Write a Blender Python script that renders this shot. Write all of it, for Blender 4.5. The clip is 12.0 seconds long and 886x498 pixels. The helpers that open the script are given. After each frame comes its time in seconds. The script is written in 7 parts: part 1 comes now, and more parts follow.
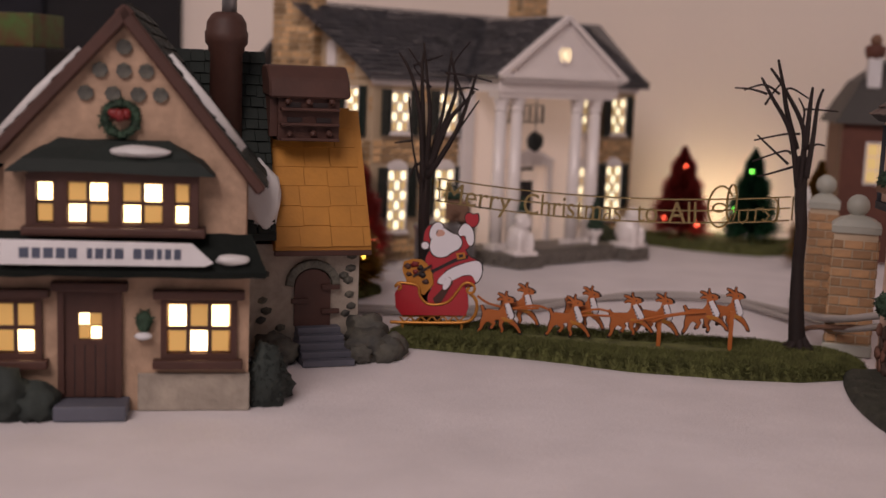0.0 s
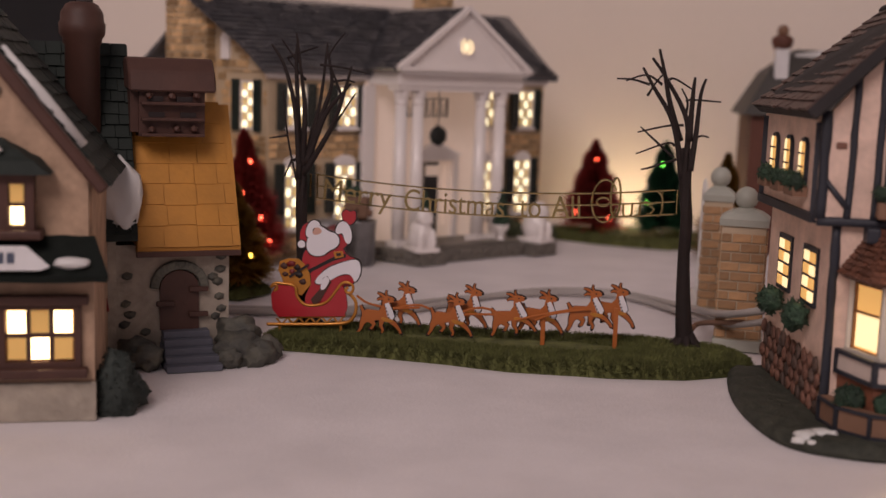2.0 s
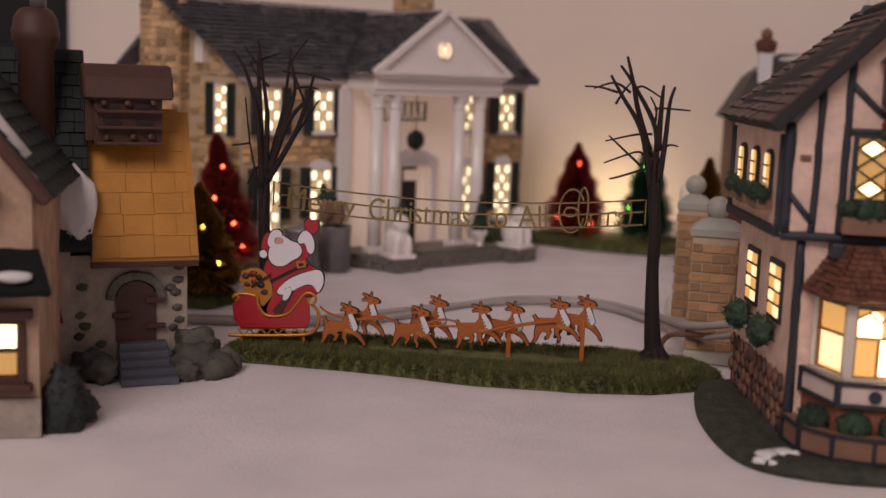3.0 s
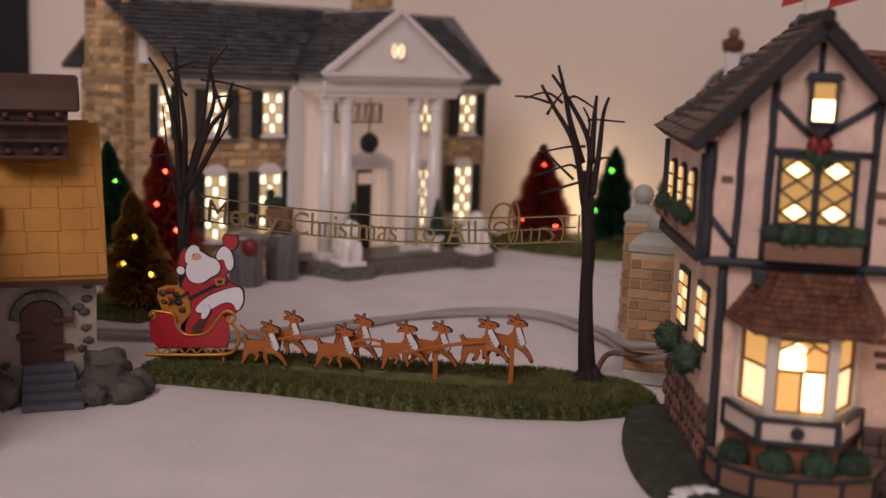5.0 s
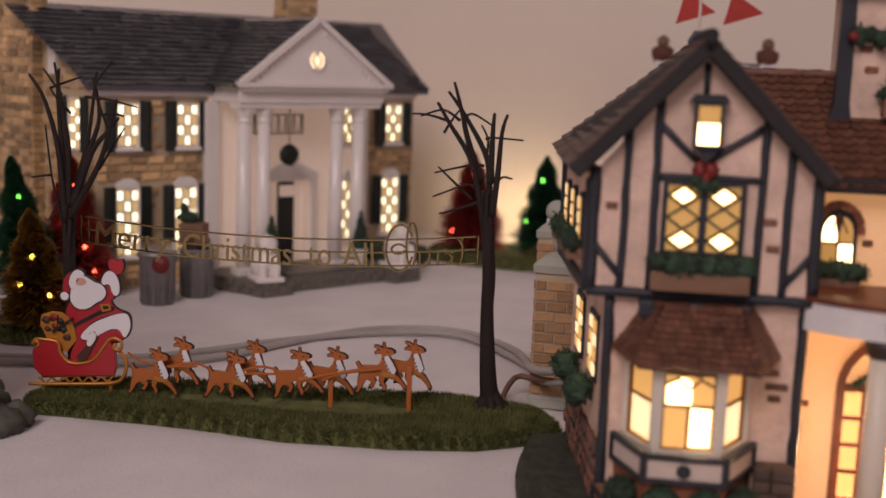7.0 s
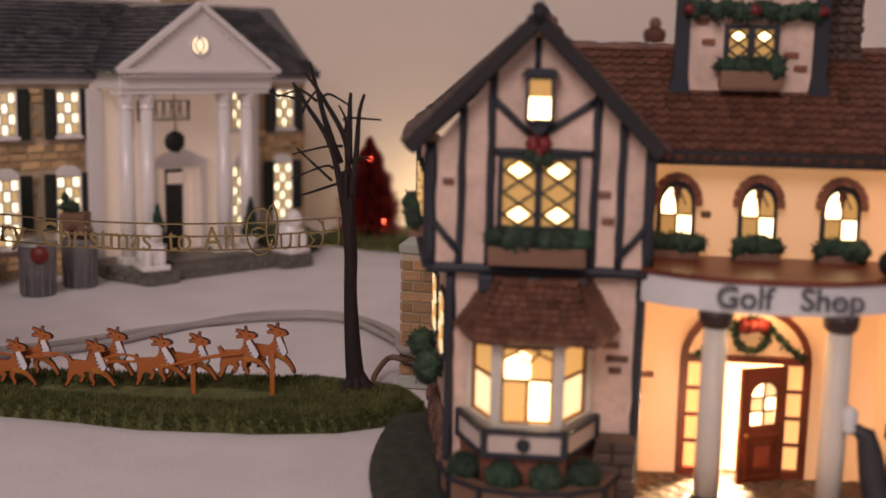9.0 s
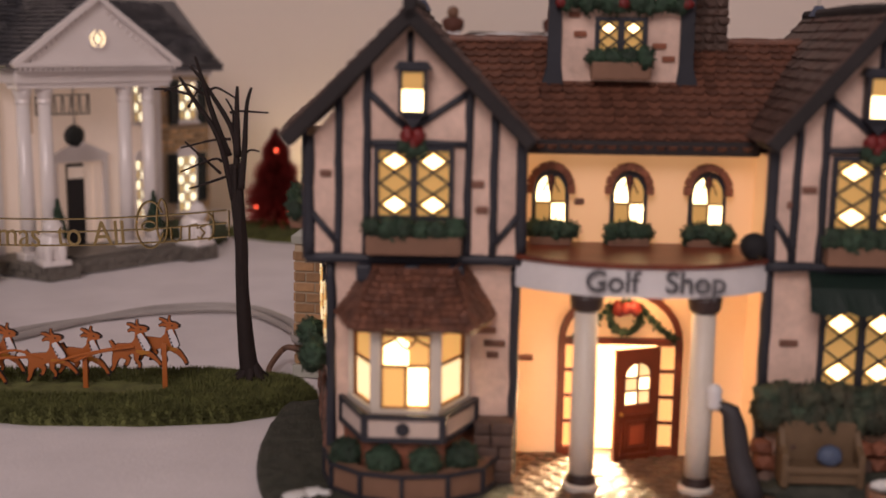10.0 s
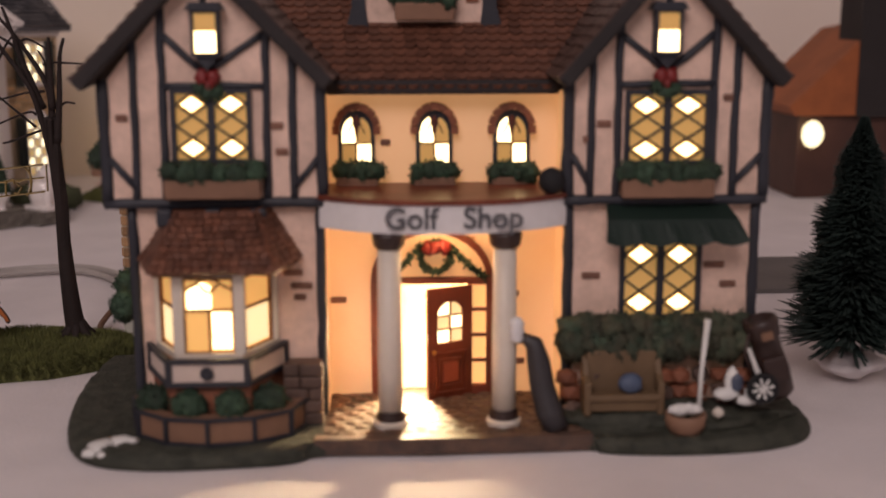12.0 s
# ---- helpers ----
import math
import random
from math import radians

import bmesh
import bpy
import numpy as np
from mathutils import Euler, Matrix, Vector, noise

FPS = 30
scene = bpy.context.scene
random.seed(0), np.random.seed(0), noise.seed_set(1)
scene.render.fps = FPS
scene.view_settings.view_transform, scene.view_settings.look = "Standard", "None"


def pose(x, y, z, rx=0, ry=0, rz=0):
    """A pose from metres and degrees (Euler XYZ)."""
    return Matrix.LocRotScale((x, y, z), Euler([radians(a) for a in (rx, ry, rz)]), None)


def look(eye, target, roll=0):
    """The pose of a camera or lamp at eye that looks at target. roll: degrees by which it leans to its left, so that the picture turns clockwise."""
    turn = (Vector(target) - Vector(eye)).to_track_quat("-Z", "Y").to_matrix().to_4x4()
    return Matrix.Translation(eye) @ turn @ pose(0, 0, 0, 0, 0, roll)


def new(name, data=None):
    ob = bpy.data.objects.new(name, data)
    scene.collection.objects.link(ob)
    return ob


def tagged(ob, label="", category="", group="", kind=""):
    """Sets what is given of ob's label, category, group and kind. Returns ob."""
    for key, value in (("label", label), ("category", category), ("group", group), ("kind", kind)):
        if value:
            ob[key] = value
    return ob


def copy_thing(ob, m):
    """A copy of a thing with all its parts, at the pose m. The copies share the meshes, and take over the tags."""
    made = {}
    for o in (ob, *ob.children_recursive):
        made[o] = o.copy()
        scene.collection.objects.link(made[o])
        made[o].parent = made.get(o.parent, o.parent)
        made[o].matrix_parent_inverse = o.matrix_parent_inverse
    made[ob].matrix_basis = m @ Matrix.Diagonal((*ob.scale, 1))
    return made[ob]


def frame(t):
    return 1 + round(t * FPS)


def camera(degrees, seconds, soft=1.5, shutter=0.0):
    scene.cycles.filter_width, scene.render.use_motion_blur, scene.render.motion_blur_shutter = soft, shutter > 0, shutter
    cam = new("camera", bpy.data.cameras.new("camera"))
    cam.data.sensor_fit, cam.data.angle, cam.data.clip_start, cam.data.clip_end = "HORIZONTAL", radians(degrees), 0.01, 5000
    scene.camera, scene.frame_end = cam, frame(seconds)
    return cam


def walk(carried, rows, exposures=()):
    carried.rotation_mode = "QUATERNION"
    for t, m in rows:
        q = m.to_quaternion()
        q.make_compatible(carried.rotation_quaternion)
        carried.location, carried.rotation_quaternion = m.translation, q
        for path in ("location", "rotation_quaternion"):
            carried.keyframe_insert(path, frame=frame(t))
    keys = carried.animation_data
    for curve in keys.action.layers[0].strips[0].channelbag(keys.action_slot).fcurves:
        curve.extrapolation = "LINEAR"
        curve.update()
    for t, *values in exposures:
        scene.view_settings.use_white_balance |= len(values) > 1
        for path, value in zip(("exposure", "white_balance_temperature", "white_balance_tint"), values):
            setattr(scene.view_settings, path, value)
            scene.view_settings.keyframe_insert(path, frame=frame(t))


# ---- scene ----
# All plan numbers are in centimetres; CM turns them into metres.
CM = 0.01

cam = camera(41.0, 12.0, soft=1.5)
# seconds, eye x y z (cm), yaw to the left, pitch up, lean to the left (degrees)
ROWS = [
    (0, 4.533, -3.048, 11.423, 10.46, -8.15, 2.25),
    (0.5, 5.069, -2.497, 11.348, 9.81, -8.06, 2.42),
    (1, 5.648, -2.034, 11.340, 8.90, -8.08, 2.36),
    (1.5, 6.387, -1.345, 11.239, 8.10, -8.00, 1.89),
    (2, 7.214, -0.857, 11.394, 8.02, -8.29, 1.91),
    (2.5, 7.852, -0.216, 11.616, 7.94, -8.29, 2.03),
    (4.5, 10.781, 2.058, 12.480, 8.62, -9.05, 2.08),
    (5, 11.331, 2.961, 12.778, 8.35, -9.03, 2.12),
    (5.5, 11.841, 3.547, 13.273, 8.32, -9.08, 2.16),
    (6, 12.698, 4.276, 13.491, 8.22, -8.83, 2.09),
    (6.5, 13.253, 4.839, 13.494, 7.51, -8.99, 2.00),
    (6.7, 13.470, 4.960, 13.530, 7.15, -9.02, 2.02),
    (8.5, 15.547, 5.330, 13.318, 5.67, -9.30, 1.70),
    (9, 16.647, 5.489, 13.313, 3.84, -9.57, 1.18),
    (9.5, 17.448, 5.191, 13.380, 1.80, -9.77, 1.16),
    (10, 18.138, 4.786, 13.473, 0.32, -10.03, 0.77),
    (10.5, 18.666, 4.303, 13.312, -0.58, -9.94, 0.65),
    (11, 19.498, 4.169, 13.118, -1.91, -10.28, 1.08),
    (11.5, 20.536, 4.269, 12.868, -3.39, -11.02, 0.54),
    (12, 21.196, 4.438, 12.680, -4.22, -11.50, -0.10),
]


def eye_pose(x, y, z, yaw, pitch, roll):
    return pose(x * CM, y * CM, z * CM, 0, 0, yaw) @ pose(0, 0, 0, 90 + pitch) @ pose(0, 0, 0, 0, 0, roll)


walk(cam, [(t, eye_pose(*row)) for t, *row in ROWS], [(0, -0.04), (6.5, -0.04), (9, -0.02), (10.5, -0.08), (12, -0.16)])

# a real lens: what lies off its focus is soft
cam.data.dof.use_dof = True
cam.data.dof.focus_distance = 0.47
cam.data.dof.aperture_fstop = 10.0

# ---- world and light ----
world = bpy.data.worlds.new("room_light")
scene.world = world
world.use_nodes = True
wn = world.node_tree.nodes
wn["Background"].inputs[0].default_value = (0.84, 0.72, 0.82, 1)
wn["Background"].inputs[1].default_value = 0.14
scene.view_settings.exposure = 0.0


def area_lamp(name, at, aim, size, watts, colour):
    data = bpy.data.lights.new(name, "AREA")
    data.shape, data.size, data.energy, data.color = "DISK", size * CM, watts, colour
    ob = new(name, data)
    ob.matrix_world = look(Vector(at) * CM, Vector(aim) * CM)
    return ob


def point_lamp(name, at, watts, colour, radius=0.3):
    data = bpy.data.lights.new(name, "POINT")
    data.energy, data.color, data.shadow_soft_size = watts, colour, radius * CM
    ob = new(name, data)
    ob.location = Vector(at) * CM
    return ob


area_lamp("ceiling_lamp", (-18, -98, 122), (0, 80, 12), 90, 17.0, (1.0, 0.81, 0.78))
area_lamp("door_light", (23.0, 41.45, 2.0), (20.9, 34, 0.3), 0.45, 0.16, (1.0, 0.72, 0.40))
# Unseen fill added for the porch's orange glow; no lamp hangs there.
point_lamp("porch_fill", (23.9, 39.9, 6.0), 0.016, (1.0, 0.55, 0.22), 0.3)
point_lamp("wall_glow_bulb", (9.0, 94.0, 2.0), 0.06, (1.0, 0.72, 0.36), 0.5)

# ---- materials ----
def material(name, colour, rough=0.6, metal=0.0, vary=0.25, grain=300.0, blotch=40.0, bump=0.15, tint=None, coat=0.0, spread=0.0, emit=None):
    """A painted or natural surface: two scales of colour change, a fine relief, and a shade of its own for each piece."""
    m = bpy.data.materials.new(name)
    m.use_nodes = True
    nt = m.node_tree
    n, l = nt.nodes, nt.links
    b = n["Principled BSDF"]
    b.inputs["Roughness"].default_value, b.inputs["Metallic"].default_value = rough, metal
    b.inputs["Coat Weight"].default_value = coat
    b.inputs["Coat Roughness"].default_value = 0.2
    if emit:
        b.inputs["Emission Color"].default_value, b.inputs["Emission Strength"].default_value = (*emit[0], 1), emit[1]
    co = n.new("ShaderNodeTexCoord")
    fine, broad = n.new("ShaderNodeTexNoise"), n.new("ShaderNodeTexNoise")
    fine.inputs["Scale"].default_value, broad.inputs["Scale"].default_value = grain, blotch
    fine.inputs["Detail"].default_value = broad.inputs["Detail"].default_value = 4
    l.new(co.outputs["Object"], fine.inputs["Vector"]), l.new(co.outputs["Object"], broad.inputs["Vector"])
    dark = tuple(c * (1 - vary) for c in colour)
    light = tint or tuple(min(1, c * (1 + vary * 0.6)) for c in colour)
    ramp = n.new("ShaderNodeMix")
    ramp.data_type = "RGBA"
    ramp.inputs["A"].default_value, ramp.inputs["B"].default_value = (*dark, 1), (*light, 1)
    s = n.new("ShaderNodeMath")
    s.operation = "MULTIPLY_ADD"
    l.new(fine.outputs["Fac"], s.inputs[0])
    s.inputs[1].default_value = 0.5
    half = n.new("ShaderNodeMath")
    half.operation = "MULTIPLY_ADD"
    l.new(broad.outputs["Fac"], half.inputs[0])
    half.inputs[1].default_value, half.inputs[2].default_value = 1.6, -0.55
    l.new(half.outputs[0], s.inputs[2])
    s.use_clamp = True
    l.new(s.outputs[0], ramp.inputs["Factor"])
    out = ramp.outputs["Result"]
    if spread:
        info, geo, add, fract = n.new("ShaderNodeObjectInfo"), n.new("ShaderNodeNewGeometry"), n.new("ShaderNodeMath"), n.new("ShaderNodeMath")
        hsv, mul = n.new("ShaderNodeHueSaturation"), n.new("ShaderNodeMath")
        fract.operation, mul.operation = "FRACT", "MULTIPLY_ADD"
        l.new(info.outputs["Random"], add.inputs[0]), l.new(geo.outputs["Random Per Island"], add.inputs[1])
        l.new(add.outputs[0], fract.inputs[0])
        l.new(fract.outputs[0], mul.inputs[0])
        mul.inputs[1].default_value, mul.inputs[2].default_value = spread, 1 - spread / 2
        l.new(mul.outputs[0], hsv.inputs["Value"])
        l.new(out, hsv.inputs["Color"])
        out = hsv.outputs["Color"]
    l.new(out, b.inputs["Base Color"])
    if bump:
        bp = n.new("ShaderNodeBump")
        bp.inputs["Strength"].default_value, bp.inputs["Distance"].default_value = bump, 0.001
        l.new(s.outputs[0], bp.inputs["Height"])
        l.new(bp.outputs[0], b.inputs["Normal"])
    return m


def glow(name, colour, strength):
    m = bpy.data.materials.new(name)
    m.use_nodes = True
    b = m.node_tree.nodes["Principled BSDF"]
    b.inputs["Base Color"].default_value = (*colour, 1)
    b.inputs["Emission Color"].default_value, b.inputs["Emission Strength"].default_value = (*colour, 1), strength
    return m


SNOW = material("snow_cloth", (0.74, 0.70, 0.71), 0.95, vary=0.13, grain=1100, blotch=26, bump=0.6)
WALLPAINT = material("cream_wall_paint", (0.84, 0.75, 0.67), 0.9, vary=0.05, grain=200, blotch=6, bump=0.05)
BLACK = material("black_panel", (0.008, 0.008, 0.010), 0.8, vary=0.2)
# STUCCO carries a trace of emission for bulb light showing through the ceramic.
STUCCO = material("pale_stucco_faint_glow", (0.72, 0.53, 0.44), 0.55, vary=0.34, grain=500, blotch=95, bump=0.5, emit=((1.0, 0.45, 0.2), 0.02))
TIMBER = material("charcoal_timber_paint", (0.022, 0.024, 0.034), 0.55, vary=0.4, grain=600, bump=0.3)
SHINGLE = material("brown_shingle_glaze", (0.125, 0.052, 0.034), 0.5, vary=0.5, grain=700, blotch=160, bump=0.6, tint=(0.21, 0.085, 0.05), spread=0.55)
WINGROOF = material("dark_brown_wing_shingle", (0.085, 0.045, 0.034), 0.55, vary=0.4, grain=500, blotch=90, bump=0.4, spread=0.5)
THATCH = material("dark_roof_edge", (0.022, 0.018, 0.019), 0.8, vary=0.4, grain=700, bump=0.5)
GRASS = material("dark_green_lawn_paint", (0.024, 0.034, 0.022), 0.75, vary=0.6, grain=900, blotch=200, bump=1.0, tint=(0.06, 0.062, 0.045))
FLOCK = material("green_flock_grass", (0.135, 0.145, 0.045), 0.95, vary=0.5, grain=1500, blotch=150, bump=1.0)
STONE = material("brown_rubble_stone", (0.10, 0.062, 0.048), 0.7, vary=0.4, grain=500, blotch=100, bump=0.5, spread=0.5)
COBBLE = material("patio_cobble", (0.105, 0.06, 0.04), 0.5, vary=0.35, grain=500, blotch=120, bump=0.4, spread=0.4)
KERB = material("slate_blue_kerb", (0.07, 0.055, 0.055), 0.6, vary=0.5, grain=500, blotch=170, bump=0.7, tint=(0.15, 0.085, 0.055))
CREAM = material("cream_column_paint", (0.66, 0.60, 0.52), 0.45, vary=0.12, grain=400, bump=0.1)
WHITEBAND = material("white_fascia_paint", (0.72, 0.71, 0.72), 0.5, vary=0.15, grain=400, bump=0.1)
DOORWOOD = material("red_brown_door_wood", (0.155, 0.034, 0.016), 0.4, vary=0.45, grain=300, blotch=80, bump=0.2)
GREENERY = material("window_box_greenery", (0.028, 0.06, 0.034), 0.75, vary=0.6, grain=900, blotch=300, bump=1.0, spread=0.7)
HEDGELEAF = material("rust_and_green_hedge", (0.026, 0.07, 0.042), 0.8, vary=0.3, grain=900, blotch=220, bump=1.0, tint=(0.075, 0.06, 0.036), spread=0.9)
LEAFY = {"window_box_greenery": 60, "rust_and_green_hedge": 45, "olive_bush_flock": 50, "grey_green_shrub": 50, "black_green_wreath": 60}
REDBOW = material("red_bow_paint", (0.19, 0.014, 0.014), 0.5, vary=0.4)
GREENAWN = material("dark_green_awning_paint", (0.018, 0.04, 0.032), 0.55, vary=0.35, grain=400)
PLANTER = material("tan_planter_wood", (0.22, 0.12, 0.075), 0.7, vary=0.3)
LIT = glow("lamp_lit_pane", (1.0, 0.72, 0.36), 5.0)
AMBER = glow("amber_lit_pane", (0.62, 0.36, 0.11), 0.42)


# ---- mesh helpers, in centimetres ----
def group(name, x, y, z=0.0, rz=0.0, label="", category="", kind="", grp=""):
    ob = new(name)
    ob.empty_display_size = 0.01
    ob.matrix_world = pose(x * CM, y * CM, z * CM, 0, 0, rz)
    return tagged(ob, label, category, grp, kind)


def add_leaves(bm, per_area, size=0.11, seed=1):
    """Covers a body with many small pointed leaves."""
    rnd = random.Random(seed)
    for f in list(bm.faces):
        k = f.calc_area() * per_area
        for i in range(int(k) + (rnd.random() < k - int(k))):
            vs = [v.co for v in f.verts]
            p = vs[0].lerp(vs[1], rnd.random()).lerp(vs[2], rnd.random())
            a = Vector((rnd.uniform(-1, 1), rnd.uniform(-1, 1), rnd.uniform(-1, 1))).normalized()
            tip = (f.normal + a * 0.9).normalized() * size * rnd.uniform(0.6, 1.5)
            side = tip.cross(a).normalized() * size * 0.38
            q = [bm.verts.new(p - side * 0.4), bm.verts.new(p + tip * 0.5 - side), bm.verts.new(p + tip), bm.verts.new(p + tip * 0.5 + side)]
            bm.faces.new(q)


def part(name, bm, mat, parent=None, label="", smooth=False, at=None):
    """Links a bmesh, drawn in centimetres, as one mesh object."""
    leafy_mat = LEAFY.get(mat.name, 0) if not isinstance(mat, (list, tuple)) else 0
    if leafy_mat:
        bm.normal_update()
        add_leaves(bm, leafy_mat, seed=len(bm.verts))
    bmesh.ops.recalc_face_normals(bm, faces=bm.faces[:])
    me = bpy.data.meshes.new(name)
    bm.to_mesh(me)
    bm.free()
    me.transform(Matrix.Scale(CM, 4))
    for one in (mat if isinstance(mat, (list, tuple)) else (mat,)):
        me.materials.append(one)
    if smooth:
        me.shade_smooth()
    ob = new(name, me)
    ob.parent = parent
    if at is not None:
        ob.matrix_basis = at
    if label:
        ob["label"] = label
    return ob


def piece(name, me, parent, x, y, z, rx=0, ry=0, rz=0, s=(1, 1, 1)):
    """One more object on a shared mesh."""
    ob = new(name, me)
    ob.parent = parent
    ob.matrix_basis = pose(x * CM, y * CM, z * CM, rx, ry, rz) @ Matrix.Diagonal((*s, 1))
    return ob


def mesh_of(bm, name, mat):
    bmesh.ops.recalc_face_normals(bm, faces=bm.faces[:])
    me = bpy.data.meshes.new(name)
    bm.to_mesh(me)
    bm.free()
    me.transform(Matrix.Scale(CM, 4))
    me.materials.append(mat)
    return me


def box(x0, x1, y0, y1, z0, z1, bevel=0.0, bm=None, m=None):
    out = bm or bmesh.new()
    made = bmesh.ops.create_cube(out, size=1)["verts"]
    for v in made:
        v.co = Vector((x0 + (v.co.x + 0.5) * (x1 - x0), y0 + (v.co.y + 0.5) * (y1 - y0), z0 + (v.co.z + 0.5) * (z1 - z0)))
    if bevel:
        edges = list({e for v in made for e in v.link_edges})
        made = bmesh.ops.bevel(out, geom=edges, offset=bevel, segments=2, affect="EDGES", profile=0.6)["verts"]
    if m is not None:
        for v in made:
            v.co = m @ v.co
    return out


def prism(points, y0, y1, bm=None, bevel=0.0, m=None):
    """A plate with the outline points (x, z), from y0 to y1."""
    out = bm or bmesh.new()
    a = [out.verts.new((x, y0, z)) for x, z in points]
    b = [out.verts.new((x, y1, z)) for x, z in points]
    faces = [out.faces.new(a), out.faces.new(b[::-1])]
    for i in range(len(a)):
        faces.append(out.faces.new((a[i - 1], b[i - 1], b[i], a[i])))
    if bevel:
        bmesh.ops.recalc_face_normals(out, faces=faces)
        bmesh.ops.bevel(out, geom=list({e for f in faces for e in f.edges}), offset=bevel, segments=1, affect="EDGES")
    if m is not None:
        for v in out.verts:
            v.co = m @ v.co
    return out


def slab(points, z0, z1, bm=None):
    """A plate with the outline points (x, y), from z0 to z1."""
    out = bm or bmesh.new()
    a = [out.verts.new((x, y, z0)) for x, y in points]
    b = [out.verts.new((x, y, z1)) for x, y in points]
    out.faces.new(a[::-1]), out.faces.new(b)
    for i in range(len(a)):
        out.faces.new((a[i - 1], a[i], b[i], b[i - 1]))
    return out


def turned(profile, x=0.0, y=0.0, z=0.0, n=20, bm=None, start=0.0):
    """A turned body: the profile (radius, height) swung round the upright at x, y."""
    out = bm or bmesh.new()
    rings = []
    for r, h in profile:
        rings.append([out.verts.new((x + r * math.cos(start + i * math.tau / n), y + r * math.sin(start + i * math.tau / n), z + h)) for i in range(n)])
    for a, b in zip(rings, rings[1:]):
        for i in range(n):
            out.faces.new((a[i - 1], a[i], b[i], b[i - 1]))
    out.faces.new(rings[0][::-1]), out.faces.new(rings[-1])
    return out


def tube(points, radii, n=8, bm=None):
    """A rod along points, with a radius at each (or one for all)."""
    out = bm or bmesh.new()
    pts = [Vector(p) for p in points]
    radii = radii if isinstance(radii, (list, tuple)) else [radii] * len(pts)
    rings = []
    for i, (p, r) in enumerate(zip(pts, radii)):
        way = (pts[min(i + 1, len(pts) - 1)] - pts[max(i - 1, 0)]).normalized()
        side = way.cross(Vector((0.13, 1, 0.07))).normalized()
        up = side.cross(way)
        rings.append([out.verts.new(p + r * (math.cos(k * math.tau / n) * side + math.sin(k * math.tau / n) * up)) for k in range(n)])
    for a, b in zip(rings, rings[1:]):
        for k in range(n):
            out.faces.new((a[k - 1], a[k], b[k], b[k - 1]))
    out.faces.new(rings[0][::-1]), out.faces.new(rings[-1])
    return out


def bent(pts, n=8):
    out = []
    P = [Vector(pts[0])] + [Vector(p) for p in pts] + [Vector(pts[-1])]
    for a, b, c, d in zip(P, P[1:], P[2:], P[3:]):
        for k in range(n):
            t = k / n
            out.append(0.5 * ((2 * b) + (c - a) * t + (2 * a - 5 * b + 4 * c - d) * t * t + (3 * b - a - 3 * c + d) * t ** 3))
    return out + [P[-1]]


def lump(x, y, z, rx, ry, rz, bm=None, rough=0.12, seed=0, sub=2, scale=1.5):
    """A clump or pebble with an uneven surface."""
    out = bm or bmesh.new()
    made = bmesh.ops.create_icosphere(out, subdivisions=sub, radius=1)["verts"]
    for v in made:
        k = 1 + rough * (noise.noise(v.co * scale + Vector((seed * 7.3, x, z))) + 0.35 * noise.noise(v.co * scale * 3.3 + Vector((x, seed * 3.1, z))))
        v.co = Vector((x + v.co.x * rx * k, y + v.co.y * ry * k, z + v.co.z * rz * k))
    return out


def arch(x0, x1, z0, z1, rise, n=8):
    """Outline (x, z) of an opening with a round head."""
    cx, r = (x0 + x1) / 2, (x1 - x0) / 2
    top = [(cx + r * math.cos(math.pi * i / n), z1 - rise + rise * math.sin(math.pi * i / n)) for i in range(n + 1)]
    return [(x0, z0), (x1, z0)] + top


def beam(p, q, w, y0, y1, bm=None):
    """A flat timber between (x, z) points p and q, w wide, from y0 to y1."""
    a, b = Vector(p), Vector(q)
    s = Vector((-(b - a).y, (b - a).x)).normalized() * w / 2
    return prism([tuple(a + s), tuple(b + s), tuple(b - s), tuple(a - s)], y0, y1, bm)


# ---- the setting ----
bm = bmesh.new()
bmesh.ops.create_grid(bm, x_segments=150, y_segments=120, size=1)
for v in bm.verts:
    x, y = v.co.x * 110 + 10, v.co.y * 74 + 24
    p = Vector((x, y, 0)) * 0.13
    v.co = Vector((x, y, -0.02 + 0.10 * noise.noise(p) + 0.06 * noise.noise(p * 3.1 + Vector((4, 1, 2)))))
tagged(part("ground", bm, SNOW, smooth=True), "white felt snow cloth laid over the table", "ground", kind="structure")
tagged(part("wall_north", box(-110, 125, 98, 102, -10, 110), WALLPAINT), "plain cream painted wall", "wall", kind="structure")
tagged(part("wall_west", box(-110, -106, -60, 98, -10, 110), WALLPAINT), "plain cream painted wall", "wall", kind="structure")
tagged(part("wall_east", box(121, 125, -60, 98, -10, 110), WALLPAINT), "plain cream painted wall", "wall", kind="structure")


# ---- parts shared by the buildings ----
def plate(x0, x1, z0, z1, y0, y1, holes=(), bm=None):
    """An upright wall plate from y0 to y1 with openings (xa, xb, za, zb) through it."""
    out = bm or bmesh.new()
    xs = sorted({x0, x1, *(v for h in holes for v in h[:2])})
    zs = sorted({z0, z1, *(v for h in holes for v in h[2:])})
    for xa, xb in zip(xs, xs[1:]):
        for za, zb in zip(zs, zs[1:]):
            cx, cz = (xa + xb) / 2, (za + zb) / 2
            if not any(h[0] < cx < h[1] and h[2] < cz < h[3] for h in holes):
                box(xa, xb, y0, y1, za, zb, bm=out)
    bmesh.ops.remove_doubles(out, verts=out.verts[:], dist=1e-4)
    return out


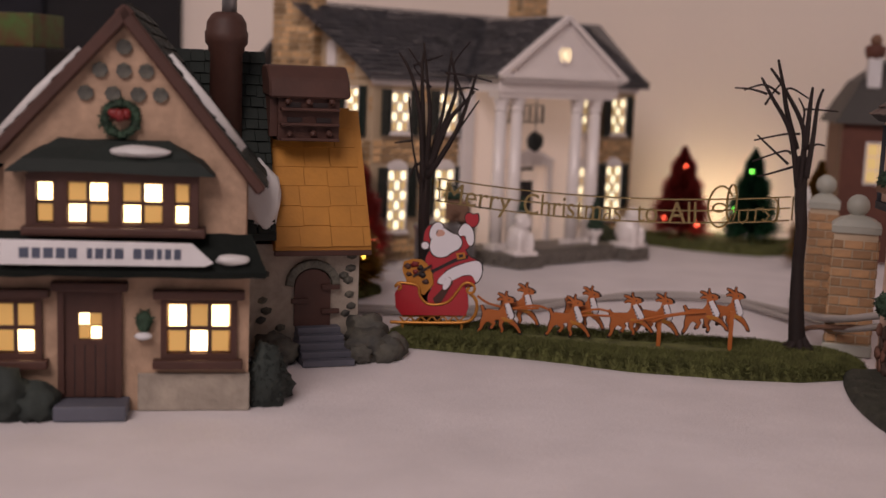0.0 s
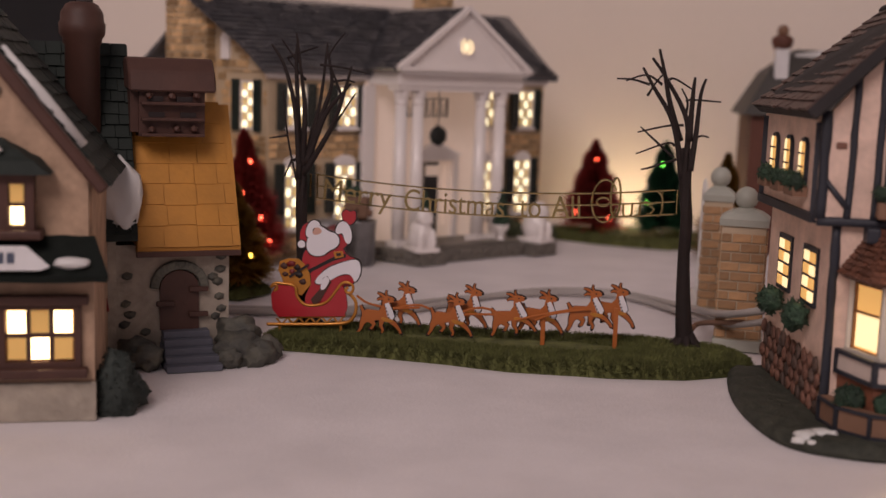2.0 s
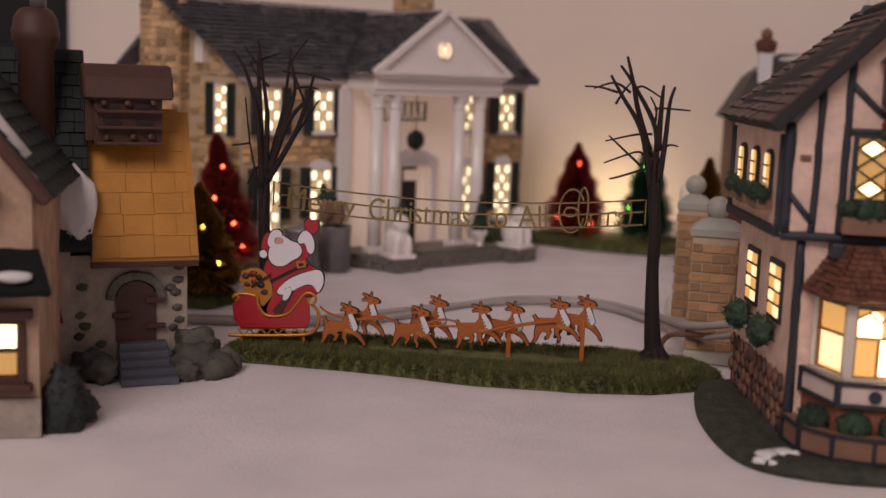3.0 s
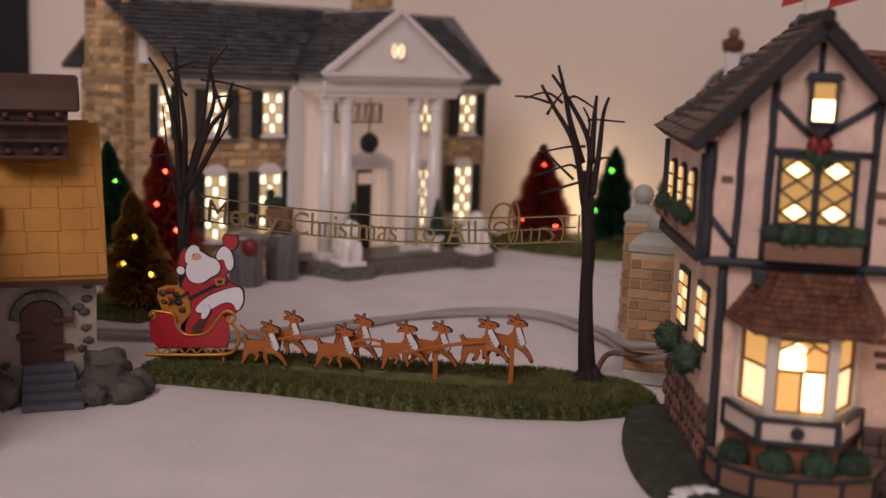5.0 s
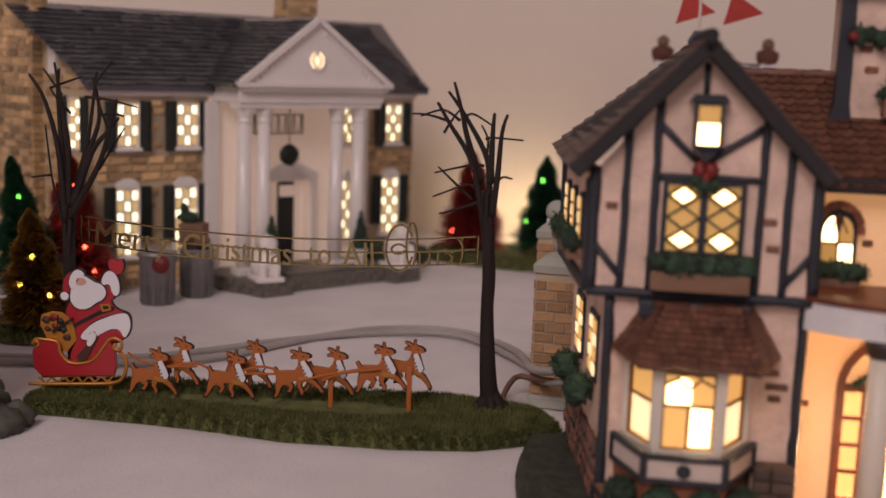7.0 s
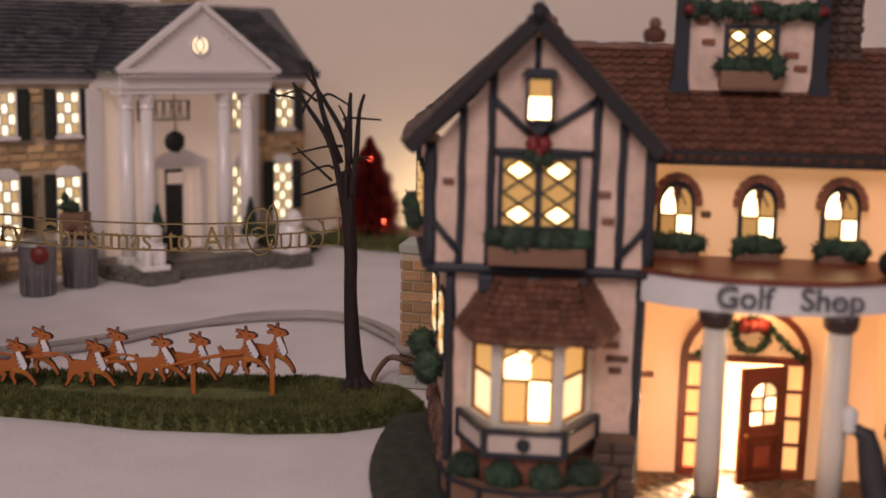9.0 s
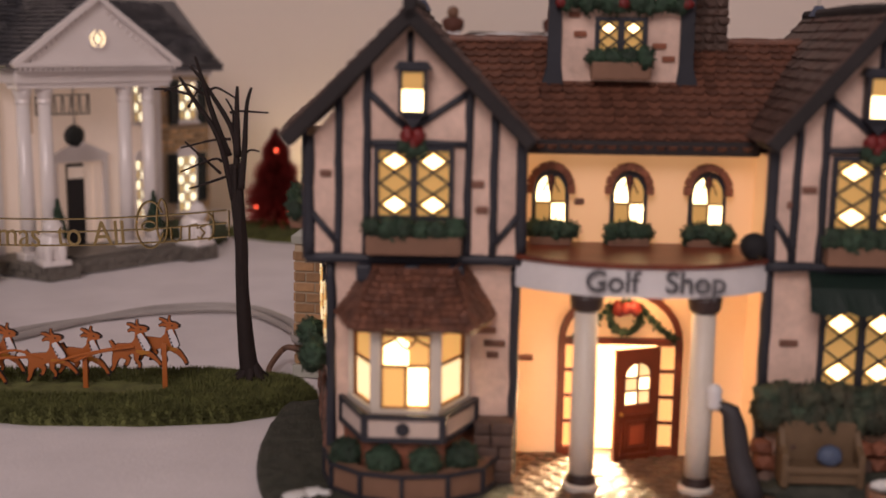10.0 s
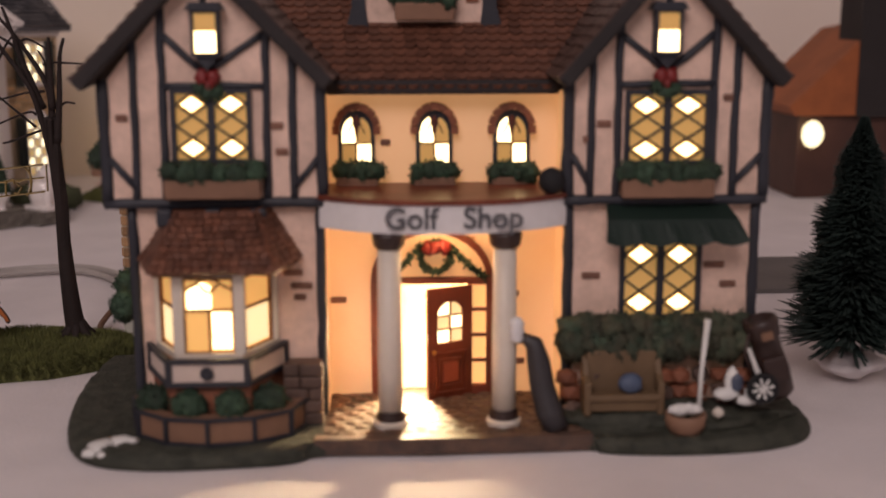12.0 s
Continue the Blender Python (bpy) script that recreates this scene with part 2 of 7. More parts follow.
def frame_bars(x0, x1, z0, z1, y0, y1, w, bm=None):
    """A rectangular frame in one piece round an opening."""
    out = bm or bmesh.new()
    v = [[[out.verts.new((x, y, z)) for x, z in ((a, c), (b, c), (b, d), (a, d))] for y in (y0, y1)] for a, b, c, d in ((x0, x1, z0, z1), (x0 - w, x1 + w, z0 - w, z1 + w))]
    (fi, bi), (fo, bo) = v
    for i in range(4):
        out.faces.new((fo[i - 1], fo[i], fi[i], fi[i - 1])), out.faces.new((bo[i], bo[i - 1], bi[i - 1], bi[i]))
        out.faces.new((fo[i], fo[i - 1], bo[i - 1], bo[i])), out.faces.new((fi[i - 1], fi[i], bi[i], bi[i - 1]))
    return out


def pane_window(parent, x0, x1, z0, z1, y, cols, rows, lit, frame_mat, w=0.1, bar=0.05, lit_mat=None, dim_mat=None):
    """A window of small panes; lit tells by column and row which panes show the bulb behind."""
    bm = frame_bars(x0, x1, z0, z1, y - 0.12, y + 0.25, w)
    cw, ch = (x1 - x0) / cols, (z1 - z0) / rows
    win = part("window", bm, frame_mat, parent)
    for c in range(1, cols):
        part("glazing_bar", box(x0 + c * cw - bar / 2, x0 + c * cw + bar / 2, y - 0.04, y + 0.1, z0, z1), frame_mat, win)
    for r in range(1, rows):
        part("glazing_bar", box(x0, x1, y - 0.035, y + 0.095, z0 + r * ch - bar / 2, z0 + r * ch + bar / 2), frame_mat, win)
    for c in range(cols):
        for r in range(rows):
            on = lit(c, r)
            part("pane", box(x0 + c * cw + bar / 2, x0 + (c + 1) * cw - bar / 2, y, y + 0.06, z0 + r * ch + bar / 2, z0 + (r + 1) * ch - bar / 2),
                 (lit_mat or LIT) if on else (dim_mat or AMBER), win)
    return win


def lattice_window(parent, x0, x1, z0, z1, y, frame_mat):
    """Two leaded casements with lozenge panes, two of them lit in each."""
    xm = (x0 + x1) / 2
    bm = frame_bars(x0, x1, z0, z1, y - 0.15, y + 0.25, 0.14)
    win = part("window", bm, frame_mat, parent)
    part("mullion", box(xm - 0.1, xm + 0.1, y - 0.12, y + 0.2, z0, z1), frame_mat, win)
    for a, b in ((x0, xm - 0.1), (xm + 0.1, x1)):
        w, n = b - a, 3
        h = (z1 - z0) / n
        part("pane", box(a, b, y + 0.05, y + 0.12, z0, z1), AMBER, win)
        lead = bmesh.new()
        c = (a + b) / 2
        for i in range(n):
            za, zb, zm = z0 + i * h, z0 + (i + 1) * h, z0 + (i + 0.5) * h
            for p, q in (((a, zm), (c, zb)), ((b, zm), (c, zb)), ((a, zm), (c, za)), ((b, zm), (c, za))):
                beam(p, q, 0.055, y - 0.03, y + 0.06, lead)
            if i != 1:
                k = 0.68
                part("lozenge_pane", prism([(c - k * w / 2, zm), (c, zm - k * h / 2), (c + k * w / 2, zm), (c, zm + k * h / 2)], y + 0.0, y + 0.045), LIT, win)
        part("lead_lattice", lead, frame_mat, win)
    return win


def leafy(x0, x1, y, z, r, n, seed, bm=None):
    """A row of small uneven clumps."""
    out = bm or bmesh.new()
    rnd = random.Random(seed)
    for i in range(n):
        x = x0 + (x1 - x0) * (i + 0.5) / n
        lump(x, y + rnd.uniform(-0.08, 0.05), z + rnd.uniform(-0.08, 0.08), r * rnd.uniform(0.8, 1.2), r * 0.8, r * rnd.uniform(0.8, 1.15), out, 0.5, seed + i, 2, 3.5)
    return out


def window_box(parent, x0, x1, y, z, seed):
    b = part("window_box", box(x0, x1, y - 0.55, y, z, z + 0.55, 0.06), PLANTER, parent)
    part("greenery", leafy(x0 - 0.05, x1 + 0.05, y - 0.35, z + 0.72, 0.33, max(4, int((x1 - x0) / 0.4)), seed), GREENERY, b, "dark green garland in the box", smooth=True)["kind"] = "stuff"
    return b


def shingle_mesh(name, w, h, t, mat):
    """A tile with a rounded lower edge, hung from its top."""
    pts = [(-w / 2, h * 0.28), (-w * 0.3, 0.06 * h), (0, 0), (w * 0.3, 0.06 * h), (w / 2, h * 0.28), (w / 2, h), (-w / 2, h)]
    bm = bmesh.new()
    a = [bm.verts.new((x, y, 0)) for x, y in pts]
    b = [bm.verts.new((x, y, t if y < h * 0.5 else t * 0.3)) for x, y in pts]
    bm.faces.new(a[::-1]), bm.faces.new(b)
    for i in range(len(pts)):
        bm.faces.new((a[i - 1], a[i], b[i], b[i - 1]))
    return mesh_of(bm, name, mat)


def slope_frame(o, u, v):
    """The pose (in metres) of a roof slope: o its lower corner, u along the eave, v up the slope."""
    u, v = Vector(u).normalized(), Vector(v).normalized()
    n = u.cross(v)
    m = Matrix((u, v, n)).transposed().to_4x4()
    m.translation = Vector(o) * CM
    return m


def lay_shingles(parent, frame_m, rows, rise, span, width, me, seed, jitter=0.03):
    rnd = random.Random(seed)
    for r in range(rows):
        a, b = span(r)
        n = max(1, int(round((b - a) / width)))
        for i in range(n):
            x = a + (i + (0.25 if r % 2 else 0.75)) * (b - a) / n
            ob = new("shingle", me)
            ob.parent = parent
            ob.matrix_basis = frame_m @ pose((x + rnd.uniform(-jitter, jitter)) * CM, (r * rise + rnd.uniform(-jitter, jitter)) * CM, 0.0002, rnd.uniform(-1, 1), rnd.uniform(-2, 2), rnd.uniform(-2, 2))


def courses(o, u, v, width, length, rows, thick, seed, tooth=0.45, bm=None, taper=(0, 0)):
    """Roof courses as one body: each row a lapped strip cut into uneven tiles. taper: how far each end draws in at the top."""
    out = bm or bmesh.new()
    u, v = Vector(u).normalized(), Vector(v).normalized()
    n = u.cross(v)
    o = Vector(o)
    rnd = random.Random(seed)
    h = length / rows
    for r in range(rows):
        k = r / rows
        x, end = taper[0] * k, width - taper[1] * k
        while x < end - 0.02:
            w = min(tooth * rnd.uniform(0.8, 1.25), end - x)
            low = rnd.uniform(-0.04, 0.03)
            t = thick * rnd.uniform(0.75, 1.2)
            c = []
            for (a, b, d) in ((x + 0.015, low, 0), (x + w - 0.015, low, 0), (x + w - 0.015, h * 1.12, 0), (x + 0.015, h * 1.12, 0), (x + 0.015, low, t), (x + w - 0.015, low, t), (x + w - 0.015, h * 1.12, t * 0.2), (x + 0.015, h * 1.12, t * 0.2)):
                c.append(out.verts.new(o + u * a + v * (r * h + b) + n * d))
            for f in ((0, 3, 2, 1), (4, 5, 6, 7), (0, 1, 5, 4), (1, 2, 6, 5), (2, 3, 7, 6), (3, 0, 4, 7)):
                out.faces.new([c[i] for i in f])
            x += w
    return out


def write(text, size, mat, parent, name, m, depth=0.02, bold=0.0):
    """Raised letters as a mesh, lying in the pose m (centimetres in its translation)."""
    cu = bpy.data.curves.new(name, "FONT")
    cu.offset = bold * CM
    cu.body, cu.size, cu.extrude, cu.align_x, cu.align_y = text, size * CM, depth * CM, "CENTER", "CENTER"
    tmp = bpy.data.objects.new(name, cu)
    scene.collection.objects.link(tmp)
    me = bpy.data.meshes.new_from_object(tmp.evaluated_get(bpy.context.evaluated_depsgraph_get()))
    bpy.data.objects.remove(tmp)
    me.materials.clear()
    me.materials.append(mat)
    ob = new(name, me)
    ob.parent = parent
    m = m.copy()
    m.translation *= CM
    ob.matrix_basis = m
    return ob


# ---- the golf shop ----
# Orange emission stands in for bulb light through the thin porcelain.
GLOWSTUCCO = material("emissive_peach_stucco", (0.72, 0.50, 0.34), 0.5, vary=0.10, grain=500, blotch=60, bump=0.2, emit=((1.0, 0.47, 0.17), 0.40))
PALEPANEL = material("pale_balcony_panel", (0.60, 0.50, 0.44), 0.6, vary=0.15)
BRICKRED = material("orange_brick_paint", (0.24, 0.085, 0.045), 0.7, vary=0.45, grain=500, blotch=150, bump=0.5, spread=0.4)
BRICKDULL = material("dull_brown_brick_paint", (0.20, 0.095, 0.065), 0.7, vary=0.4, grain=500, blotch=150, bump=0.5, spread=0.4)
LETTER = material("grey_lettering_paint", (0.10, 0.10, 0.11), 0.6, vary=0.2)
LEATHER = material("dark_brown_leather_paint", (0.035, 0.018, 0.015), 0.45, vary=0.35)
WHITEPAINT = material("white_glaze", (0.72, 0.72, 0.70), 0.35, vary=0.08)
GREYBAG = material("charcoal_bag_paint", (0.032, 0.029, 0.033), 0.5, vary=0.35)
BLUEHAT = material("slate_blue_cap_paint", (0.07, 0.10, 0.17), 0.6, vary=0.3)
CAPSLATE = material("slate_blue_cap_stone", (0.07, 0.085, 0.13), 0.5, vary=0.3)

golf = group("golf_shop", 23.79, 38.08, 0, -1.5, "lit half-timbered ceramic golf shop with brown shingle roofs", "model building")

# lawn base with an uneven rounded rim
rim = [(-11.0, -0.4), (-10.2, -1.6), (-8.8, -2.1), (-6.4, -2.05), (-4.2, -1.7), (-3.8, -1.0), (4.1, -0.95), (4.4, -1.5), (7.4, -1.7), (9.6, -1.5), (10.9, -0.5), (11.2, 1.5), (10.8, 5), (10.9, 9), (-11.6, 9.4), (-11.9, 5), (-11.6, 2)]
for turn in range(2):
    rim = [q for a, b in zip(rim, rim[1:] + rim[:1]) for q in ((a[0] * 0.75 + b[0] * 0.25, a[1] * 0.75 + b[1] * 0.25), (a[0] * 0.25 + b[0] * 0.75, a[1] * 0.25 + b[1] * 0.75))]
bm = bmesh.new()
for k, (grow, h) in enumerate(((0.12, 0.0), (0.15, 0.12), (0.05, 0.32), (-0.2, 0.45))):
    ring = []
    for x, y in rim:
        d = Vector((x, y - 3, 0)).normalized() * grow
        ring.append(bm.verts.new((x + d.x, y + d.y, h)))
    if k:
        for i in range(len(ring)):
            bm.faces.new((old[i - 1], old[i], ring[i], ring[i - 1]))
    old = ring
bm.faces.new(old)
bmesh.ops.triangulate(bm, faces=[f for f in bm.faces if len(f.verts) > 4])
bmesh.ops.subdivide_edges(bm, edges=bm.edges[:], cuts=2, use_grid_fill=True)
for v in bm.verts:
    if v.co.z > 0.05:
        v.co += Vector((0.03, 0.03, 0.09)) * noise.noise(v.co * 1.7) + Vector((0, 0, 0.05)) * noise.noise(v.co * 5)
part("lawn_base", bm, GRASS, golf, "dark green painted lawn base", smooth=True)
bm = lump(-9.9, -1.15, 0.42, 0.42, 0.4, 0.14, None, 0.4, 1, 3)
for px, py, pz, pr_ in ((-9.45, -0.85, 0.45, 0.3), (-10.2, -1.45, 0.3, 0.22), (-9.15, -0.95, 0.46, 0.17), (-9.75, -1.55, 0.3, 0.25)):
    lump(px, py, pz, pr_ * 1.2, pr_, 0.12, bm, 0.5, int(pr_ * 90), 2, 2.5)
part("snow_patch", bm, WHITEPAINT, golf, "white snow patch on the lawn", smooth=True)
part("entrance_kerb", slab([(-3.9, -1.25), (0, -1.32), (4.2, -1.22), (4.15, -0.85), (-3.85, -0.85)], 0.02, 0.5), KERB, golf, "slate grey kerb")
part("patio_bed", box(-3.8, 4.1, -0.86, 3.0, 0.05, 0.46), KERB, golf)

# walls: back block, the two wings, the recessed middle
part("rear_block", box(-9.3, 9.4, 3.6, 9.0, 0.3, 10.4), STUCCO, golf)
WING_L = dict(win=(-7.75, -5.72, 8.4, 10.3), low=(-8.3, -5.3, 2.9, 5.2))
bm = plate(-9.25, -3.6, 0.4, 7.1, 1.0, 1.4, [(-8.45, -5.2, 1.0, 5.3)])
part("wall", bm, STUCCO, golf)
part("wall", plate(-9.9, -3.5, 7.1, 10.4, 0.75, 1.15, [WING_L["win"]]), STUCCO, golf)
part("gable", prism([(-9.9, 10.4), (-3.5, 10.4), (-6.87, 14.1)], 0.75, 1.15), STUCCO, golf)
part("wall", plate(3.6, 9.4, 0.4, 7.1, 1.0, 1.4, [(5.41, 7.6, 3.52, 5.74)]), STUCCO, golf)
part("wall", plate(3.5, 9.55, 7.1, 10.4, 0.75, 1.15, [(5.39, 7.62, 8.26, 10.2)]), STUCCO, golf)
part("gable", prism([(3.5, 10.4), (9.55, 10.4), (6.45, 14.1)], 0.75, 1.15), STUCCO, golf)
# side walls spread towards the back
side = bmesh.new()
for z0, z1, xa, xb in ((0.4, 7.1, -9.25, -10.5), (7.1, 10.4, -9.9, -11.0)):
    side_y = (1.4, 8.6) if z0 < 1 else (1.15, 8.6)
    vs = [side.verts.new(p) for p in ((xa, side_y[0], z0), (xb, side_y[1], z0), (xb, side_y[1], z1), (xa, side_y[0], z1), (xa + 0.6, side_y[0], z0), (xb + 0.6, side_y[1], z0), (xb + 0.6, side_y[1], z1), (xa + 0.6, side_y[0], z1))]
    for f in ((0, 1, 2, 3), (7, 6, 5, 4), (0, 4, 5, 1), (3, 2, 6, 7), (0, 3, 7, 4), (1, 5, 6, 2)):
        side.faces.new([vs[i] for i in f])
part("side_wall", side, STUCCO, golf)
part("side_wall", box(8.9, 9.5, 1.4, 8.6, 0.4, 10.4), STUCCO, golf)
mid_holes = [(-3.08, -2.2, 7.95, 9.4), (-0.68, 0.2, 7.95, 9.4), (1.72, 2.6, 7.95, 9.4)]
part("middle_wall", plate(-3.6, 3.6, 6.6, 10.4, 3.0, 3.4, mid_holes), GLOWSTUCCO, golf, "pale peach wall with emission for the bulb's glow")
part("porch_wall", plate(-3.6, 3.6, 0.4, 6.6, 3.0, 3.4, [(-2.1, 1.45, 0.4, 4.2), (-1.7, 1.05, 4.3, 5.6)]), GLOWSTUCCO, golf, "peach porch wall with emission for the bulb's glow")
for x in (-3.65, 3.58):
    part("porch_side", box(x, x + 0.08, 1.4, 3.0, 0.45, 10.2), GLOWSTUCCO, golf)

# timber framing
def roof_z(x, apex, half):
    return 14.1 - abs(x - apex) * 3.7 / half


def timber(p, q, w=0.26, y=0.75):
    """A hand-painted timber: its edges waver and its front is rounded."""
    a, b = Vector(p), Vector(q)
    n = max(2, int((b - a).length / 0.45))
    s = Vector((-(b - a).y, (b - a).x)).normalized()
    bm, rings = bmesh.new(), []
    for i in range(n + 1):
        c = a.lerp(b, i / n)
        c = c + s * 0.045 * noise.noise(Vector((c.x * 1.3, c.y * 1.3, y * 9)))
        h = w / 2 * (1 + 0.22 * noise.noise(Vector((c.x * 2.1, c.y * 2.1, 5 + y))))
        rings.append([bm.verts.new(v) for v in ((c.x - s.x * h, y + 0.05, c.y - s.y * h), (c.x - s.x * h * 0.95, y - 0.06, c.y - s.y * h * 0.95), (c.x - s.x * h * 0.55, y - 0.13, c.y - s.y * h * 0.55), (c.x + s.x * h * 0.55, y - 0.13, c.y + s.y * h * 0.55), (c.x + s.x * h * 0.95, y - 0.06, c.y + s.y * h * 0.95), (c.x + s.x * h, y + 0.05, c.y + s.y * h))])
    for r0, r1 in zip(rings, rings[1:]):
        for i in range(6):
            bm.faces.new((r0[i - 1], r0[i], r1[i], r1[i - 1]))
    bm.faces.new(rings[0][::-1]), bm.faces.new(rings[-1])
    part("timber", bm, TIMBER, golf, smooth=True)


for apex, posts, edges in ((-6.87, (-8.95, -8.12, -5.17, -4.42), (-9.8, -3.6)), (6.45, (4.27, 5.03, 7.86, 8.5), (3.6, 9.45))):
    for x in posts:
        timber((x, 7.2), (x + 0.03, roof_z(x, apex, 3.35)), 0.24)
    for x in edges:
        timber((x, 7.2), (x, 10.7), 0.34)
    timber((edges[0] - 0.1, 7.1), (edges[1] + 0.1, 7.1), 0.3, 0.73)
    timber((posts[1], 10.5), (posts[2], 10.5), 0.2, 0.74)
    timber((posts[1] + 0.05, 11.95), (apex - 0.1, 10.95), 0.22, 0.735)
    timber((posts[2] - 0.05, 11.95), (apex + 0.1, 10.95), 0.22, 0.735)
    timber((apex, 12.7), (apex, 13.7), 0.2, 0.745)
    timber((edges[0] + 0.1, 8.45), (posts[0] - 0.02, 7.55), 0.2, 0.742)
    timber((edges[1] - 0.1, 8.45), (posts[3] + 0.02, 7.55), 0.2, 0.742)
for x in (-9.2, -3.7, 3.7, 9.35):
    timber((x, 0.5), (x, 7.0), 0.3, 1.0)
for x in (-8.15, -6.75, -5.45):
    part("corbel", box(x - 0.22, x + 0.22, 0.2, 1.0, 6.5, 7.0, 0.08), TIMBER, golf)
part("middle_lintel", box(-3.6, 3.6, 2.7, 3.05, 6.95, 7.15, 0.04), DOORWOOD, golf)
part("middle_eave", box(-3.55, 3.55, 2.2, 3.1, 10.12, 10.55, 0.1), THATCH, golf)

# wing roofs
def splay(bm, apex, xe, k):
    """Draws the lower edge of a slope outwards towards the back, as the side wall runs."""
    for v in bm.verts:
        v.co.x -= k * max(0.0, v.co.y) * min(1.1, max(0.0, (apex - v.co.x) / (apex - xe)))
    return bm


for apex, ends in ((-6.87, (-10.55, -3.2)), (6.45, (3.2, 9.98))):
    for s, xe in zip((-1, 1), ends):
        top, low = Vector((apex, 14.45)), Vector((xe, 10.68))
        d = (low - top).normalized()
        nrm = Vector((-d.y, d.x)) * (-1 if s > 0 else 1)
        nrm = nrm if nrm.y > 0 else -nrm
        pts = [tuple(top), tuple(low), tuple(low - nrm * 0.42), tuple(top - nrm * 0.42)]
        spread = 0.106 if apex < 0 and s < 0 else 0.0
        part("roof_slope", splay(prism(pts, 0.05, 9.0, bevel=0.06), apex, xe, spread), THATCH, golf)
        L = (low - top).length
        bm = bmesh.new()
        if s < 0:
            courses((low.x, 9.0, low.y), (0, -1, 0), (top.x - low.x, 0, top.y - low.y), 8.9, L, 13, 0.09, 3, 0.5, bm)
        else:
            courses((low.x, 0.1, low.y), (0, 1, 0), (top.x - low.x, 0, top.y - low.y), 8.9, L, 13, 0.09, 5, 0.5, bm)
        splay(bm, apex, xe, spread)
        tagged(part("roof_course", bm, WINGROOF, golf), kind="stuff")
    part("ridge_cap", tube([(apex, 0.0, 14.45), (apex, 4, 14.5), (apex, 9, 14.42)], 0.2), THATCH, golf)
# middle roof
part("roof_slope", prism([(2.2, 10.25), (6.6, 13.5), (9.2, 11.0), (9.2, 10.2)], -6.8, 6.4, m=Matrix(((0, 1, 0, 0), (1, 0, 0, 0), (0, 0, 1, 0), (0, 0, 0, 1)))), THATCH, golf)
MIDROOF = part("middle_roof", box(-6.4, 6.0, 6.3, 6.9, 13.35, 13.6, 0.1), SHINGLE, golf)

# windows, boxes, lanterns and bows of the wings
for (x0, x1, z0, z1), bx, cx in ((WING_L["win"], (-8.1, -5.35, 7.3), -6.77), ((5.39, 7.62, 8.26, 10.2), (5.15, 7.85, 7.22), 6.38)):
    lattice_window(golf, x0, x1, z0, z1, 0.72, TIMBER)
    window_box(golf, bx[0], bx[1], 0.72, bx[2], int(cx))
    lan = part("wall_lantern", frame_bars(cx - 0.3, cx + 0.3, 11.45, 12.55, 0.28, 0.75, 0.1), TIMBER, golf, "black lantern with a lit lower pane")
    part("pane", box(cx - 0.3, cx + 0.3, 0.34, 0.42, 11.45, 12.05), LIT, lan)
    part("pane", box(cx - 0.3, cx + 0.3, 0.34, 0.42, 12.08, 12.55), AMBER, lan)
    part("lantern_cap", prism([(cx - 0.55, 12.62), (cx + 0.55, 12.62), (cx + 0.4, 12.85), (cx - 0.4, 12.85)], 0.2, 0.8), TIMBER, lan)
    part("lantern_foot", prism([(cx - 0.35, 11.35), (cx + 0.35, 11.35), (cx, 10.95)], 0.4, 0.75), TIMBER, lan)
    bow = part("bow", lump(cx - 0.15, 0.5, 10.75, 0.2, 0.13, 0.24, lump(cx + 0.15, 0.5, 10.75, 0.2, 0.13, 0.24, lump(cx + 0.02, 0.45, 10.5, 0.12, 0.1, 0.2, None, 0.5, 3), 0.6, 1, 2, 3), 0.6, 2, 2, 3), REDBOW, golf, "red bow on a green sprig", smooth=True)
    part("sprig", leafy(cx - 0.35, cx + 0.35, 0.55, 10.35, 0.22, 3, 8), GREENERY, bow, smooth=True)
lattice_window(golf, 5.41, 7.6, 3.52, 5.74, 0.97, TIMBER)
